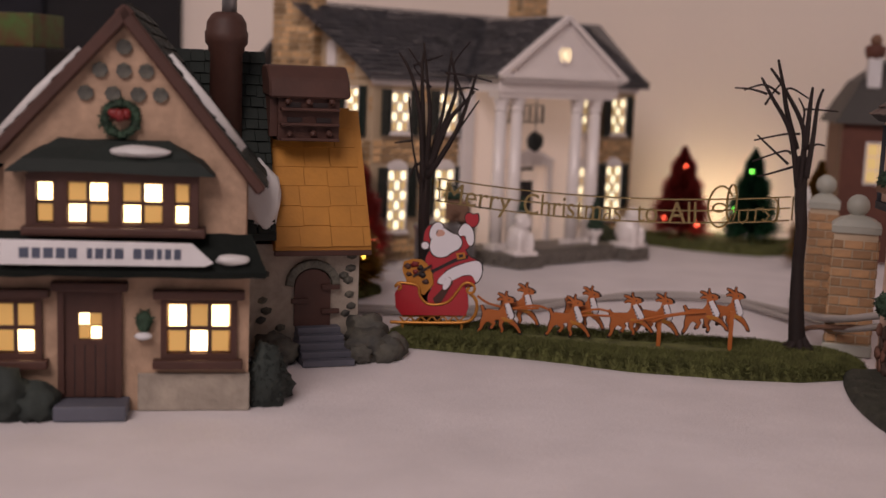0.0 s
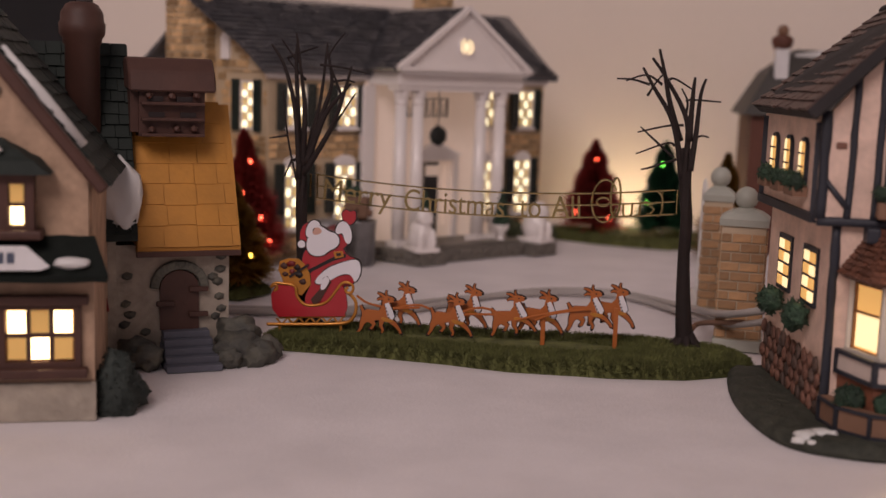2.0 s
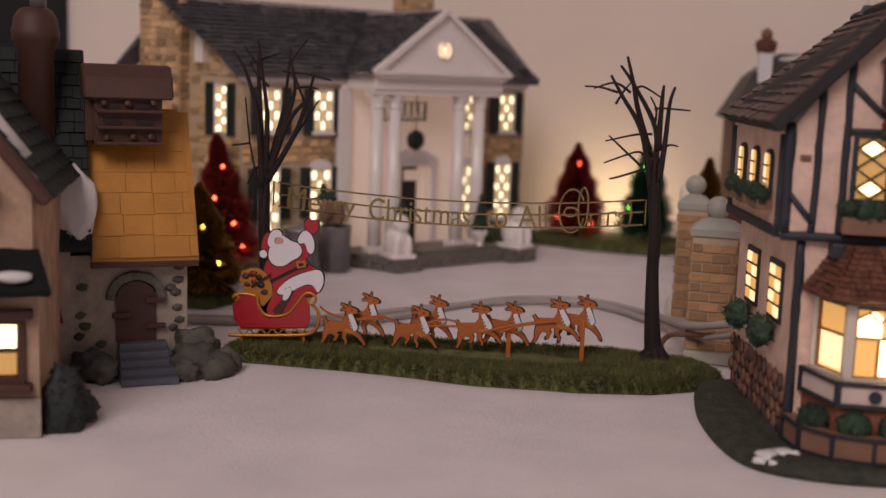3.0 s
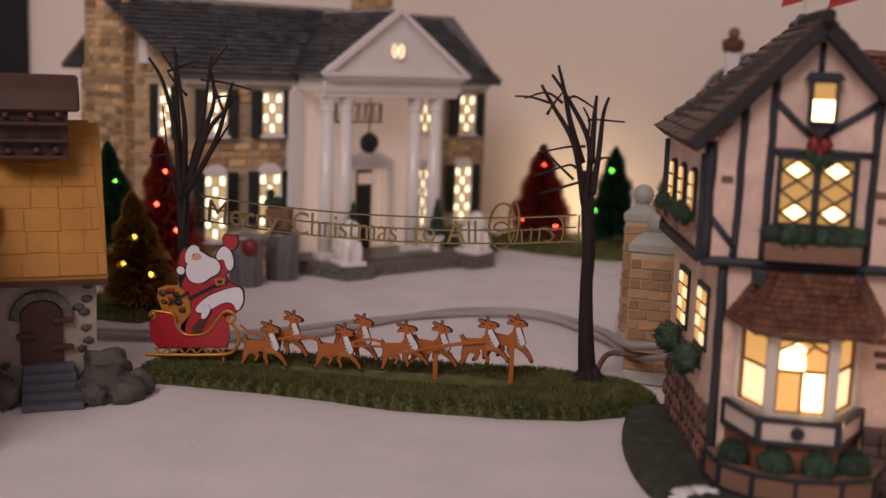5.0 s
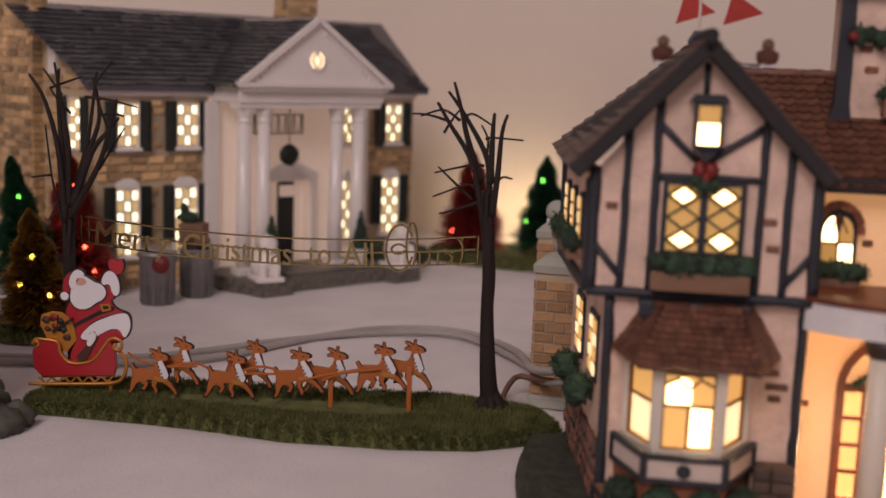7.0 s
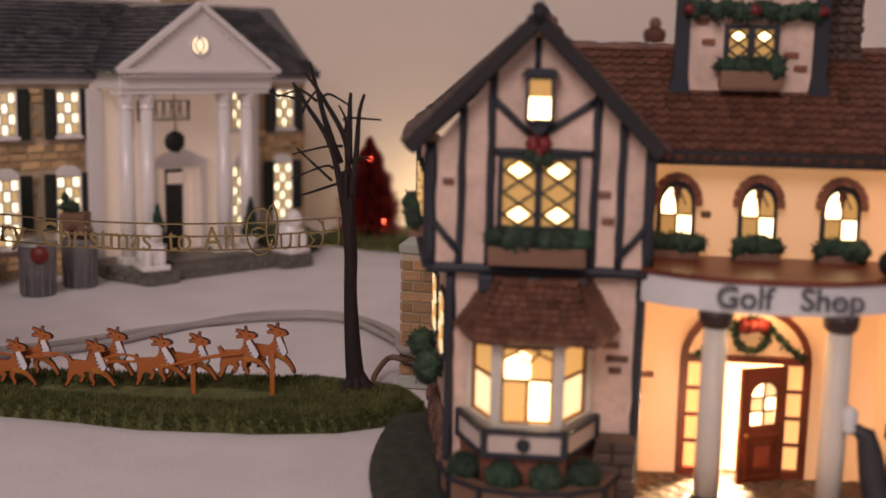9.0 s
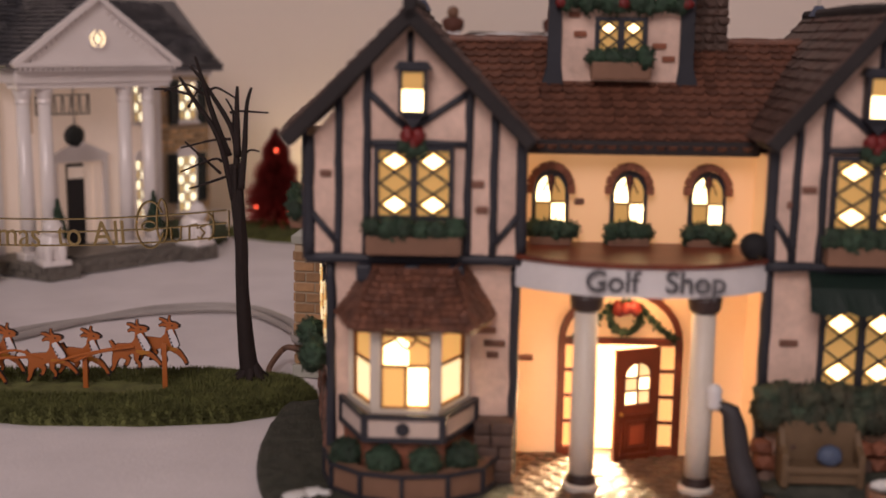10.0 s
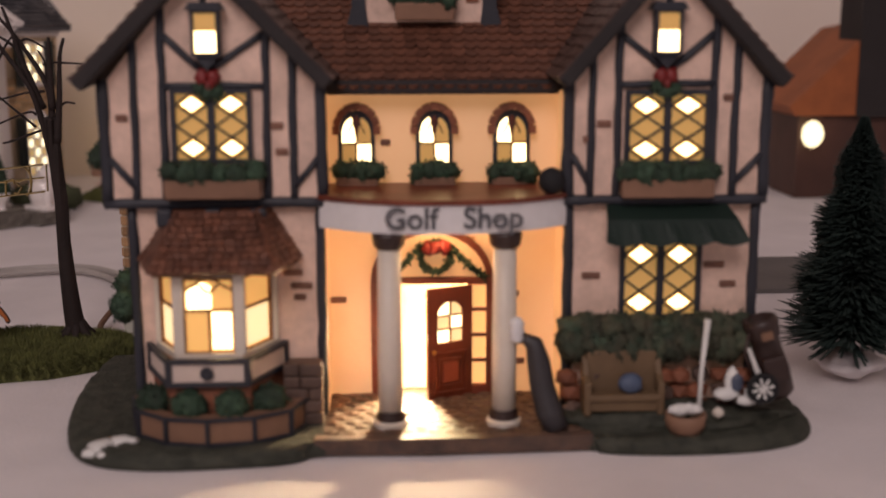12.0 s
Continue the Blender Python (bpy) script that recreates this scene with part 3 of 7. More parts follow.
# arched windows of the middle
for i, (x0, x1, z0, z1) in enumerate(mid_holes):
    bm = prism(arch(x0 - 0.13, x1 + 0.13, z0, z1 + 0.2, 0.6), 2.86, 2.99)
    win = part("arched_window", bm, TIMBER, golf)
    cx = (x0 + x1) / 2
    part("pane", prism([(x0, z0 + 0.05), (cx - 0.03, z0 + 0.05), (cx - 0.03, z0 + 0.62), (x0, z0 + 0.62)], 2.80, 2.87), AMBER, win)
    part("pane", prism([(cx + 0.03, z0 + 0.05), (x1, z0 + 0.05), (x1, z0 + 0.62), (cx + 0.03, z0 + 0.62)], 2.80, 2.87), LIT, win)
    left = [(cx - 0.03, z0 + 0.67), (cx - 0.03, z0 + 0.85)] + [(cx - 0.05 - 0.39 * math.sin(a), z0 + 0.95 + 0.5 * math.cos(a)) for a in (0.25, 0.6, 1.0, 1.5)] + [(x0, z0 + 0.67)]
    part("pane", prism(left, 2.80, 2.87), LIT, win)
    part("pane", prism([(2 * cx - x, z) for x, z in left], 2.80, 2.87), AMBER, win)
    bars = box(cx - 0.03, cx + 0.03, 2.74, 2.83, z0 + 0.05, z1 + 0.05)
    box(x0, x1, 2.745, 2.825, z0 + 0.62, z0 + 0.67, bm=bars)
    for sgn in (-1, 1):
        beam((cx + sgn * 0.02, z1 + 0.02), (cx + sgn * 0.26, z1 - 0.5), 0.04, 2.75, 2.82, bars)
    part("glazing_bar", bars, DOORWOOD, win)
    hood = bmesh.new()
    for k in range(9):
        a = math.pi * k / 8
        box(-0.13, 0.13, 2.66, 2.98, -0.1, 0.12, 0.03, hood, Matrix.Translation((cx + 0.62 * math.cos(a), 0, z1 - 0.4 + 0.72 * math.sin(a))) @ Matrix.Rotation(math.pi / 2 - a, 4, "Y"))
    part("brick_hood", hood, BRICKRED, win)
    window_box(golf, x0 - 0.2, x1 + 0.2, 2.95, 7.02, 40 + i)

# porch: columns, bowed fascia with its lettering, door
for x in (-1.68, 1.7):
    col = part("column", turned([(0.36, 0.75), (0.37, 2.5), (0.34, 5.9)], x, 0, 0, 20), CREAM, golf, "cream round column", smooth=True)
    part("column_base", turned([(0.5, 0.44), (0.52, 0.6), (0.46, 0.66), (0.4, 0.95)], x, 0, 0, 20), LEATHER, col)
    part("column_foot", turned([(0.52, 0.43), (0.53, 0.62), (0.47, 0.68)], x, -0.02, 0, 20), CREAM, col)
    part("capital", turned([(0.36, 5.85), (0.46, 5.95), (0.5, 6.25), (0.44, 6.35)], x, 0, 0, 20), LEATHER, col)
n = 24
bm = bmesh.new()
arc = [(-3.72 + 7.3 * i / n, -0.62 + 1.35 * abs((i - n / 2) / (n / 2)) ** 2.4) for i in range(n + 1)]
slab(arc + [(3.58, 1.2), (-3.72, 1.2)], 6.36, 7.2, bm)
fascia = part("fascia", bm, WHITEBAND, golf, "white bowed fascia lettered Golf Shop")
part("balcony_floor", slab([(x * 1.01, y - 0.07) for x, y in arc] + [(3.6, 3.0), (-3.74, 3.0)], 7.2, 7.34), DOORWOOD, golf)
write("Golf", 0.86, LETTER, fascia, "lettering", Matrix.Translation((-1.05, -0.62, 6.79)) @ Matrix.Rotation(math.pi / 2, 4, "X") @ Matrix.Rotation(math.radians(-2), 4, "Y"), bold=0.016)
write("Shop", 0.86, LETTER, fascia, "lettering", Matrix.Translation((1.3, -0.62, 6.8)) @ Matrix.Rotation(math.pi / 2, 4, "X") @ Matrix.Rotation(math.radians(2), 4, "Y"), bold=0.016)
part("black_ball", lump(3.1, 0.5, 7.72, 0.4, 0.4, 0.4, None, 0.02, 0, 3), BLACK, golf, smooth=True)
# arched door surround
SIDEPANE = glow("peach_sidelight_pane", (1.0, 0.56, 0.2), 0.75)
dx = -0.32
outer, inner = arch(dx - 1.95, dx + 1.95, 0.45, 5.95, 1.75, 14), arch(dx - 1.75, dx + 1.75, 0.45, 5.75, 1.6, 14)
bm = bmesh.new()
for (a, b), (c, d) in zip(zip(outer[1:], outer[2:] + outer[:1]), zip(inner[1:], inner[2:] + inner[:1])):
    if (a[1] + b[1]) / 2 > 0.5 and abs(a[0] - b[0]) + abs(a[1] - b[1]) > 1e-3:
        prism([a, b, d, c], 2.78, 3.02, bm)
surround = part("door_surround", bm, DOORWOOD, golf, "red-brown arched door surround")
part("transom", box(dx - 1.75, dx + 1.75, 2.76, 3.0, 4.12, 4.34, 0.03), DOORWOOD, surround)
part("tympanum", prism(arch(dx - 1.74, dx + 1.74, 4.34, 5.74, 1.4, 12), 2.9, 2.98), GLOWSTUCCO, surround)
for x0, x1 in ((dx - 1.72, dx - 1.2), (dx + 1.25, dx + 1.72)):
    bm = frame_bars(x0, x1, 0.75, 4.1, 2.8, 3.0, 0.08)
    for k in range(1, 4):
        box(x0, x1, 2.82, 2.98, 0.75 + k * 0.84 - 0.05, 0.75 + k * 0.84 + 0.05, bm=bm)
    sl = part("sidelight", bm, DOORWOOD, golf)
    for k in range(4):
        part("pane", box(x0, x1, 2.9, 2.95, 0.8 + k * 0.84, 0.75 + (k + 1) * 0.84 - 0.06), SIDEPANE, sl)
    part("sidelight_sill", box(x0 - 0.08, x1 + 0.08, 2.78, 3.0, 0.45, 0.7), DOORWOOD, sl)
# Emissive panel in place of a bulb-lit interior seen through the door gap.
part("hall_glow", box(-1.55, 0.95, 3.6, 3.7, 0.4, 4.15), glow("hall_glow_panel", (1.0, 0.80, 0.48), 6.0), golf, "glowing panel standing for the bright inside behind the open door")
RAISEDWOOD = material("bright_red_brown_wood", (0.27, 0.06, 0.028), 0.35, vary=0.35, grain=300, blotch=110, bump=0.2)
SOFTPANE = glow("half_lit_pane", (1.0, 0.72, 0.34), 0.9)
leaf = group("door", -0.4, 0, 0, 0)
leaf.parent = golf
leaf.matrix_basis = pose(0.9 * CM, 2.85 * CM, 0, 0, 0, 24)
leaf.name = "door"
bm = plate(-1.55, 0, 0.47, 4.08, -0.1, 0.06, [(-1.22, -0.33, 2.3, 3.62)])
leaf_body = part("door_leaf", bm, DOORWOOD, leaf, "red-brown panelled door standing ajar")
for sgn in (-1, 1):
    # spandrels round the arched head of the glass
    cx, ang = -0.775, [math.pi / 2 * k / 6 for k in range(7)]
    part("spandrel", prism([(cx + sgn * 0.46, 3.64)] + [(cx + sgn * 0.445 * math.sin(a), 3.22 + 0.4 * math.cos(a)) for a in ang], -0.105, 0.02), DOORWOOD, leaf)
for z0, z1, inset in ((0.72, 1.95, 0.0), (0.95, 1.72, 0.16)):
    part("door_moulding", frame_bars(-1.28 + inset, -0.27 - inset, z0, z1, -0.17, -0.09, 0.07), DOORWOOD, leaf)
part("door_panel", box(-1.06, -0.49, -0.15, -0.09, 1.0, 1.67, 0.05), RAISEDWOOD, leaf, "raised lighter red panel")
for k in range(2):
    for r in range(3):
        part("pane", box(-1.2 + k * 0.44, -0.79 + k * 0.44, -0.04, 0.0, 2.32 + r * 0.44, 2.72 + r * 0.44), LIT if (k + r) % 2 == 0 else SOFTPANE, leaf)
bm = box(-0.8, -0.75, -0.12, 0.03, 2.3, 3.62)
for r in (1, 2):
    box(-1.22, -0.33, -0.115, 0.025, 2.28 + r * 0.44, 2.33 + r * 0.44, bm=bm)
part("glazing_bar", bm, DOORWOOD, leaf)
part("door_knob", lump(-1.38, -0.17, 2.05, 0.07, 0.07, 0.07, None, 0, 0, 2), material("brass_knob", (0.7, 0.45, 0.12), 0.3, 1.0), leaf)
# garland over the door
bm = bmesh.new()
for k in range(22):
    a = math.tau * k / 22
    lump(dx + 0.1 + 0.46 * math.cos(a), 2.7, 5.0 + 0.46 * math.sin(a), 0.13, 0.12, 0.13, bm, 0.4, k, 1, 3)
for k in range(9):
    lump(dx + 0.6 + 0.13 * k, 2.72, 5.35 - 0.17 * k + 0.006 * k * k, 0.12, 0.1, 0.12, bm, 0.4, 50 + k, 1, 3)
    lump(dx - 0.4 - 0.13 * k, 2.72, 5.35 - 0.17 * k + 0.006 * k * k, 0.12, 0.1, 0.12, bm, 0.4, 80 + k, 1, 3)
wreath = tagged(part("wreath", bm, GREENERY, golf, smooth=True), "green wreath with a red bow", kind="stuff")
part("wreath_bow", leafy(dx - 0.25, dx + 0.45, 2.55, 5.35, 0.22, 3, 77), REDBOW, wreath, smooth=True)

# bay window
bay = [(-8.5, 1.0), (-7.72, -0.5), (-5.98, -0.5), (-5.18, 1.0)]
part("bay_sill", slab([(-8.7, 1.0), (-7.8, -0.7), (-5.9, -0.7), (-4.98, 1.0)], 2.75, 2.95), CREAM, golf)
# Emissive amber slab added for the lit inside of the bay.
part("bay_floor_glow", slab([(x * 0.995, y + 0.25) for x, y in bay], 2.95, 3.0), AMBER, golf)
bm = bmesh.new()
for x, y in bay:
    box(x - 0.16, x + 0.16, y - 0.16, y + 0.16, 2.9, 5.5, 0.05, bm)
part("bay_post", bm, CREAM, golf)
part("bay_head", slab([(x, y) for x, y in bay], 5.1, 5.6), CREAM, golf)


SOFTLIT = glow("soft_lit_pane", (1.0, 0.74, 0.40), 1.1)
GLASSAMBER = glow("amber_bay_pane", (0.80, 0.43, 0.13), 0.75)
HONEY = material("honey_brown_window_wood", (0.24, 0.105, 0.035), 0.5, vary=0.3)


def bay_light(p, q, lit_low, lit_arch):
    (xa, ya), (xb, yb) = p, q
    w = math.hypot(xb - xa, yb - ya)
    base = part("bay_window", frame_bars(0.2, w - 0.2, 2.98, 5.1, -0.08, 0.08, 0.07), HONEY, golf, at=pose(xa * CM, ya * CM, 0, 0, 0, math.degrees(math.atan2(yb - ya, xb - xa))))
    m0, m1, h, c = 0.2, w - 0.2, 4.2, w / 2
    wide = w > 1.72
    low_panes = [(m0, c - 0.03), (c + 0.03, m1)] if wide else [(m0, m1)]
    part("pane", box(m0, m1, 0.03, 0.07, 2.98, 5.1), GLASSAMBER, base, "amber pane")
    for i, (a, b) in enumerate(low_panes):
        if lit_low == i:
            part("pane", box(a + 0.04, b - 0.04, 0.0, 0.05, 3.04, h - 0.06, 0.02), LIT if wide else SOFTLIT, base, "bright lit pane")
    if wide:
        a, b = low_panes[lit_arch]
        head = [(a + 0.04, h + 0.04), (b + 0.1, h + 0.04)] + [(a + 0.04 + (b + 0.06 - a) * k, h + 0.45 + 0.36 * math.sin(math.pi * (0.22 + 0.7 * (1 - k)))) for k in (1.0, 0.85, 0.7, 0.55, 0.4, 0.25, 0.1, 0.0)]
        part("pane", prism(head, 0.0, 0.05), LIT, base, "bright lit arched pane")
        bars = box(c - 0.035, c + 0.035, -0.06, 0.06, 2.98, h)
        for sgn in (-1, 1):
            tube([(c + sgn * x, 0, z) for x, z in ((0.02, h + 0.5), (0.3, h + 0.78), (0.66, h + 0.6))], 0.04, 6, bars)
            tube([(c + sgn * x, 0, z) for x, z in ((-0.0, h + 0.92), (0.25, h + 0.86), (0.4, h + 0.72))], 0.035, 6, bars)
    else:
        bars = bmesh.new()
    box(m0, m1, -0.055, 0.055, h - 0.035, h + 0.035, bm=bars)
    part("glazing_bar", bars, HONEY, base)
    return base


bay_light(bay[0], bay[1], 0, None)
bay_light(bay[1], bay[2], 1, 0)
bay_light(bay[2], bay[3], 0, None)
# bay roof: courses on three slopes
roof_top, roof_low = [(-8.0, 0.9), (-7.6, 0.1), (-5.6, 0.1), (-5.15, 0.9)], [(-9.0, 1.0), (-8.35, -1.1), (-5.0, -1.1), (-4.3, 1.0)]
bm = bmesh.new()
lowv = [bm.verts.new((x, y, 5.45)) for x, y in roof_low]
midv = [bm.verts.new((x * 0.4 + a * 0.6, y * 0.4 + b * 0.6 + 0.06, 6.0)) for (x, y), (a, b) in zip(roof_top, roof_low)]
topv = [bm.verts.new((x, y, 6.95)) for x, y in roof_top]
und = [bm.verts.new((x * 0.995, y + 0.12, 5.3)) for x, y in roof_low]
for A, B in ((und, lowv), (lowv, midv), (midv, topv)):
    for i in range(3):
        bm.faces.new((A[i], A[i + 1], B[i + 1], B[i]))
bm.faces.new(topv), bm.faces.new(und[::-1])
bmesh.ops.subdivide_edges(bm, edges=bm.edges[:], cuts=4, use_grid_fill=True)
for v in bm.verts:
    v.co.z += 0.07 * noise.noise(v.co * 2.3)
bay_roof = part("bay_roof", bm, SHINGLE, golf, "brown shingled bay roof", smooth=False)
bm = courses((-8.4, -1.2, 5.42), (1, 0, 0), (0, 1.2, 1.5), 3.45, 1.95, 9, 0.09, 61, 0.24, taper=(0.8, 0.65))
courses((-9.05, 1.0, 5.42), (0.65, -2.15, 0), (0.88, 0.55, 1.5), 2.25, 1.85, 9, 0.09, 62, 0.24, bm, taper=(0.5, 0.75))
courses((-4.97, -1.15, 5.42), (0.7, 2.15, 0), (-0.73, 0.55, 1.5), 2.25, 1.85, 9, 0.09, 63, 0.24, bm, taper=(0.75, 0.5))
tagged(part("bay_shingle", bm, SHINGLE, bay_roof), kind="stuff")
# balcony rail, brick foot, shrubs and planter below the bay
railp = [(-8.85, 0.9), (-8.0, -0.95), (-5.75, -0.95), (-4.85, 0.9)]
rail = group("bay_rail", 0, 0)
rail.parent = golf
rail.matrix_basis = Matrix()
for (xa, ya), (xb, yb) in zip(railp, railp[1:]):
    w, at = math.hypot(xb - xa, yb - ya), pose(xa * CM, ya * CM, 0, 0, 0, math.degrees(math.atan2(yb - ya, xb - xa)))
    part("rail_frame", frame_bars(0.05, w - 0.05, 2.2, 2.75, -0.1, 0.08, 0.13), TIMBER, rail, at=at)
    part("rail_panel", box(0.05, w - 0.05, -0.02, 0.05, 2.2, 2.75), PALEPANEL, rail, at=at)
part("rail_ring", turned([(0.15, -0.06), (0.2, 0), (0.15, 0.06)], 0, 0, 0, 14), TIMBER, rail, at=pose(-6.9 * CM, -1.05 * CM, 2.47 * CM, 90))
part("brick_foot", slab([(x * 0.997, y + 0.12) for x, y in railp], 0.5, 2.1), BRICKRED, golf, "orange brick below the bay")
pl = [(-9.35, 0.7), (-9.0, -0.5), (-8.1, -1.25), (-6.9, -1.5), (-5.6, -1.3), (-4.6, -0.7), (-4.15, 0.4)]
planter = part("curved_planter", slab(pl + [(-4.4, 0.6), (-4.9, -0.4), (-5.8, -1.0), (-6.9, -1.15), (-8.0, -0.95), (-8.7, -0.3), (-9.0, 0.8)], 0.42, 1.3), PLANTER, golf, "tan curved planter with dark framing")
for (xa, ya), (xb, yb) in zip(pl, pl[1:]):
    w, at = math.hypot(xb - xa, yb - ya), pose(xa * CM, ya * CM, 0, 0, 0, math.degrees(math.atan2(yb - ya, xb - xa)))
    part("planter_frame", frame_bars(0.06, w - 0.02, 0.55, 1.18, -0.09, 0.05, 0.1), TIMBER, planter, at=at)
for x, y, r in ((-8.55, -0.35, 0.5), (-7.45, -1.0, 0.5), (-6.25, -1.05, 0.48), (-5.2, -0.55, 0.5)):
    part("shrub", lump(x, y, 1.5, r, r * 0.8, r * 0.9, None, 0.35, int(x * 10), 3, 4), GREENERY, golf, "round dark green shrub", smooth=True)
rock = random.Random(4)
part("stone_pier", box(-4.75, -3.72, 0.3, 1.0, 0.42, 2.3), STONE, golf)
for r in range(5):
    w0 = rock.uniform(0.4, 0.75)
    for a, b in ((-4.85, -4.85 + w0), (-4.82 + w0, -3.68)):
        part("pier_stone", box(a, b, rock.uniform(0.08, 0.2), 0.5, 0.46 + r * 0.38, 0.82 + r * 0.38, 0.07), STONE, golf)
for r in range(4):
    for i in range(11):
        y = 1.6 + 0.64 * i + 0.3 * (r % 2)
        part("rock", lump(-9.32 - 0.172 * (y - 1.4), y, 0.62 + 0.47 * r, 0.10 * rock.uniform(0.8, 1.3), 0.42, 0.31, None, 0.4, 30 + i + 11 * r, 2, 2), BRICKDULL if (i + r) % 3 else STONE, golf, smooth=True)
# odd bricks showing through the stucco
for x, z, y, w in ((-9.3, 9.6, .72, .2), (-4.9, 9.35, .72, .25), (-4.75, 8.6, .72, .22), (-4.55, 4.95, .97, .35), (-4.3, 4.55, .97, .38), (-4.35, 4.2, .97, .22), (4.65, 9.35, .72, .25), (4.2, 8.9, .72, .2), (8.35, 10.1, .72, .25), (4.4, 4.75, .97, .33), (8.15, 5.05, .97, .38), (8.6, 4.45, .97, .3), (-3.3, 3.6, 2.97, .3), (2.25, 3.75, 2.97, .25), (2.4, 1.5, 2.97, .3), (-1.75, 8.6, 2.97, .18)):
    part("brick", box(x - w * 0.85, x + w * 0.85, y - 0.05, y + 0.05, z - 0.1, z + 0.1, 0.045), BRICKDULL, golf)

# left side windows: three arched above, two below, with their boxes
for i in range(3):
    at = pose((-9.93 - (1.6 + 1.9 * i) * 0.148) * CM, (2.75 + 1.9 * i) * CM, 0, 0, 0, -81.6)
    win = part("side_window", prism(arch(-0.42, 0.42, 8.2, 9.75, 0.45), -0.1, 0.05), TIMBER, golf, at=at)
    part("pane", prism(arch(-0.3, -0.03, 8.3, 9.6, 0.2), -0.14, -0.08), SOFTLIT, win)
    part("pane", prism(arch(0.03, 0.3, 8.3, 9.6, 0.2), -0.14, -0.08), GLASSAMBER, win)
    for z in (8.75, 9.2):
        part("glazing_bar", box(-0.3, 0.3, -0.17, -0.1, z - 0.03, z + 0.03), TIMBER, win)
    b = part("window_box", box(-0.6, 0.6, -0.5, 0.0, 7.75, 8.1), PLANTER, golf, at=at)
    part("greenery", leafy(-0.6, 0.6, -0.3, 8.2, 0.3, 4, 60 + i), GREENERY, b, smooth=True)
for i in range(2):
    at = pose((-9.28 - (1.9 + 3.0 * i) * 0.1736) * CM, (3.3 + 3.0 * i) * CM, 0, 0, 0, -80.15)
    win = part("side_window", frame_bars(-0.7, 0.7, 3.95, 5.85, -0.06, 0.05, 0.1), TIMBER, golf, "black framed side window with small lit panes", at=at)
    part("window_back", box(-0.7, 0.7, -0.05, 0.04, 3.95, 5.85), TIMBER, win)
    for k in range(2):
        for r in range(4):
            part("pane", box(-0.62 + k * 0.68, -0.06 + k * 0.68, -0.1, -0.04, 4.02 + r * 0.46, 4.38 + r * 0.46, 0.03), SOFTLIT if (k + r) % 2 else GLASSAMBER, win)
    part("side_shrub", lump(0, -0.45, 3.45, 0.6, 0.42, 0.5, None, 0.4, 90 + i, 3, 4), GREENERY, golf, smooth=True, at=at)
for y0 in (1.35, 8.3):
    part("timber", box(-0.15, 0.15, -0.1, 0.1, 7.2, 10.3), TIMBER, golf, at=pose((-9.93 - (y0 - 1.15) * 0.148) * CM, y0 * CM, 0, 0, 0, -98))
part("timber", box(-7.2, 0, -0.1, 0.1, 7.0, 7.3), TIMBER, golf, at=pose(-9.95 * CM, 1.1 * CM, 0, 0, 0, -81.3))

# right wing: awning, hedge on rubble, bench and golf things
bm = bmesh.new()
n = 16
for r, (z, y, x0, x1) in enumerate(((7.12, 0.95, 4.8, 8.3), (6.6, 0.1, 4.7, 8.6), (6.0, -0.3, 4.62, 8.85))):
    row = [bm.verts.new((x0 + (x1 - x0) * i / n, y, z - (0.13 * abs(math.sin(i * math.pi / 4)) if r == 2 else 0))) for i in range(n + 1)]
    if r:
        for i in range(n):
            bm.faces.new((prev[i], prev[i + 1], row[i + 1], row[i]))
    prev = row
bmesh.ops.solidify(bm, geom=bm.faces[:], thickness=0.12)
awning = part("awning", bm, GREENAWN, golf, "dark green scalloped awning")
for i in range(5):
    x = 4.8 + 3.5 * i / 4
    part("awning_rib", beam((0, 0), (1.45, 0), 0.05, -0.03, 0.03), GREENAWN, awning, at=pose(x * CM, 0.92 * CM, 7.16 * CM, 0, 42, -90))
part("grass_bank", lump(6.6, 0.2, 0.4, 3.6, 1.15, 0.62, None, 0.25, 4, 4, 2.5), GRASS, golf, "dark green bank below the hedge", smooth=True)
hedge = group("hedge", 0, 0)
hedge.parent = golf
hedge.matrix_basis = Matrix()
hr = random.Random(9)
for i in range(30):
    part("rubble", lump(3.75 + (i % 10) * 0.57 + hr.uniform(-0.1, 0.1), 0.35 + hr.uniform(-0.15, 0.1), 0.75 + (i // 10) * 0.52, 0.36, 0.28, 0.3, None, 0.5, i, 1, 2), BRICKRED if i % 3 else STONE, hedge)
part("leaves", leafy(3.6, 9.1, 0.35, 2.75, 0.5, 13, 5, leafy(3.6, 9.1, 0.5, 3.25, 0.42, 14, 25)), HEDGELEAF, hedge, smooth=True)
BENCH = material("olive_bench_paint", (0.15, 0.095, 0.05), 0.6, vary=0.3)
bench = group("bench", 0, 0)
bench.parent = golf
bench.matrix_basis = pose(5.28 * CM, -0.15 * CM, 0.85 * CM)
part("bench_back", box(-1.1, 1.0, 0.12, 0.4, 0.5, 1.82, 0.06), BENCH, bench)
part("bench_seat", box(-1.18, 1.05, -0.5, 0.2, 0.42, 0.64, 0.07), BENCH, bench)
part("bench_front", box(-1.1, 1.0, -0.4, -0.25, 0.1, 0.45, 0.04), BENCH, bench)
for x in (-1.15, 1.03):
    part("bench_arm", prism([(-0.48, 0.0), (0.42, 0.0), (0.42, 1.72), (0.2, 1.6), (-0.1, 1.15), (-0.48, 0.98)], -0.1, 0.1, bevel=0.03), BENCH, bench, at=pose(x * CM, 0, 0, 0, 0, 90))
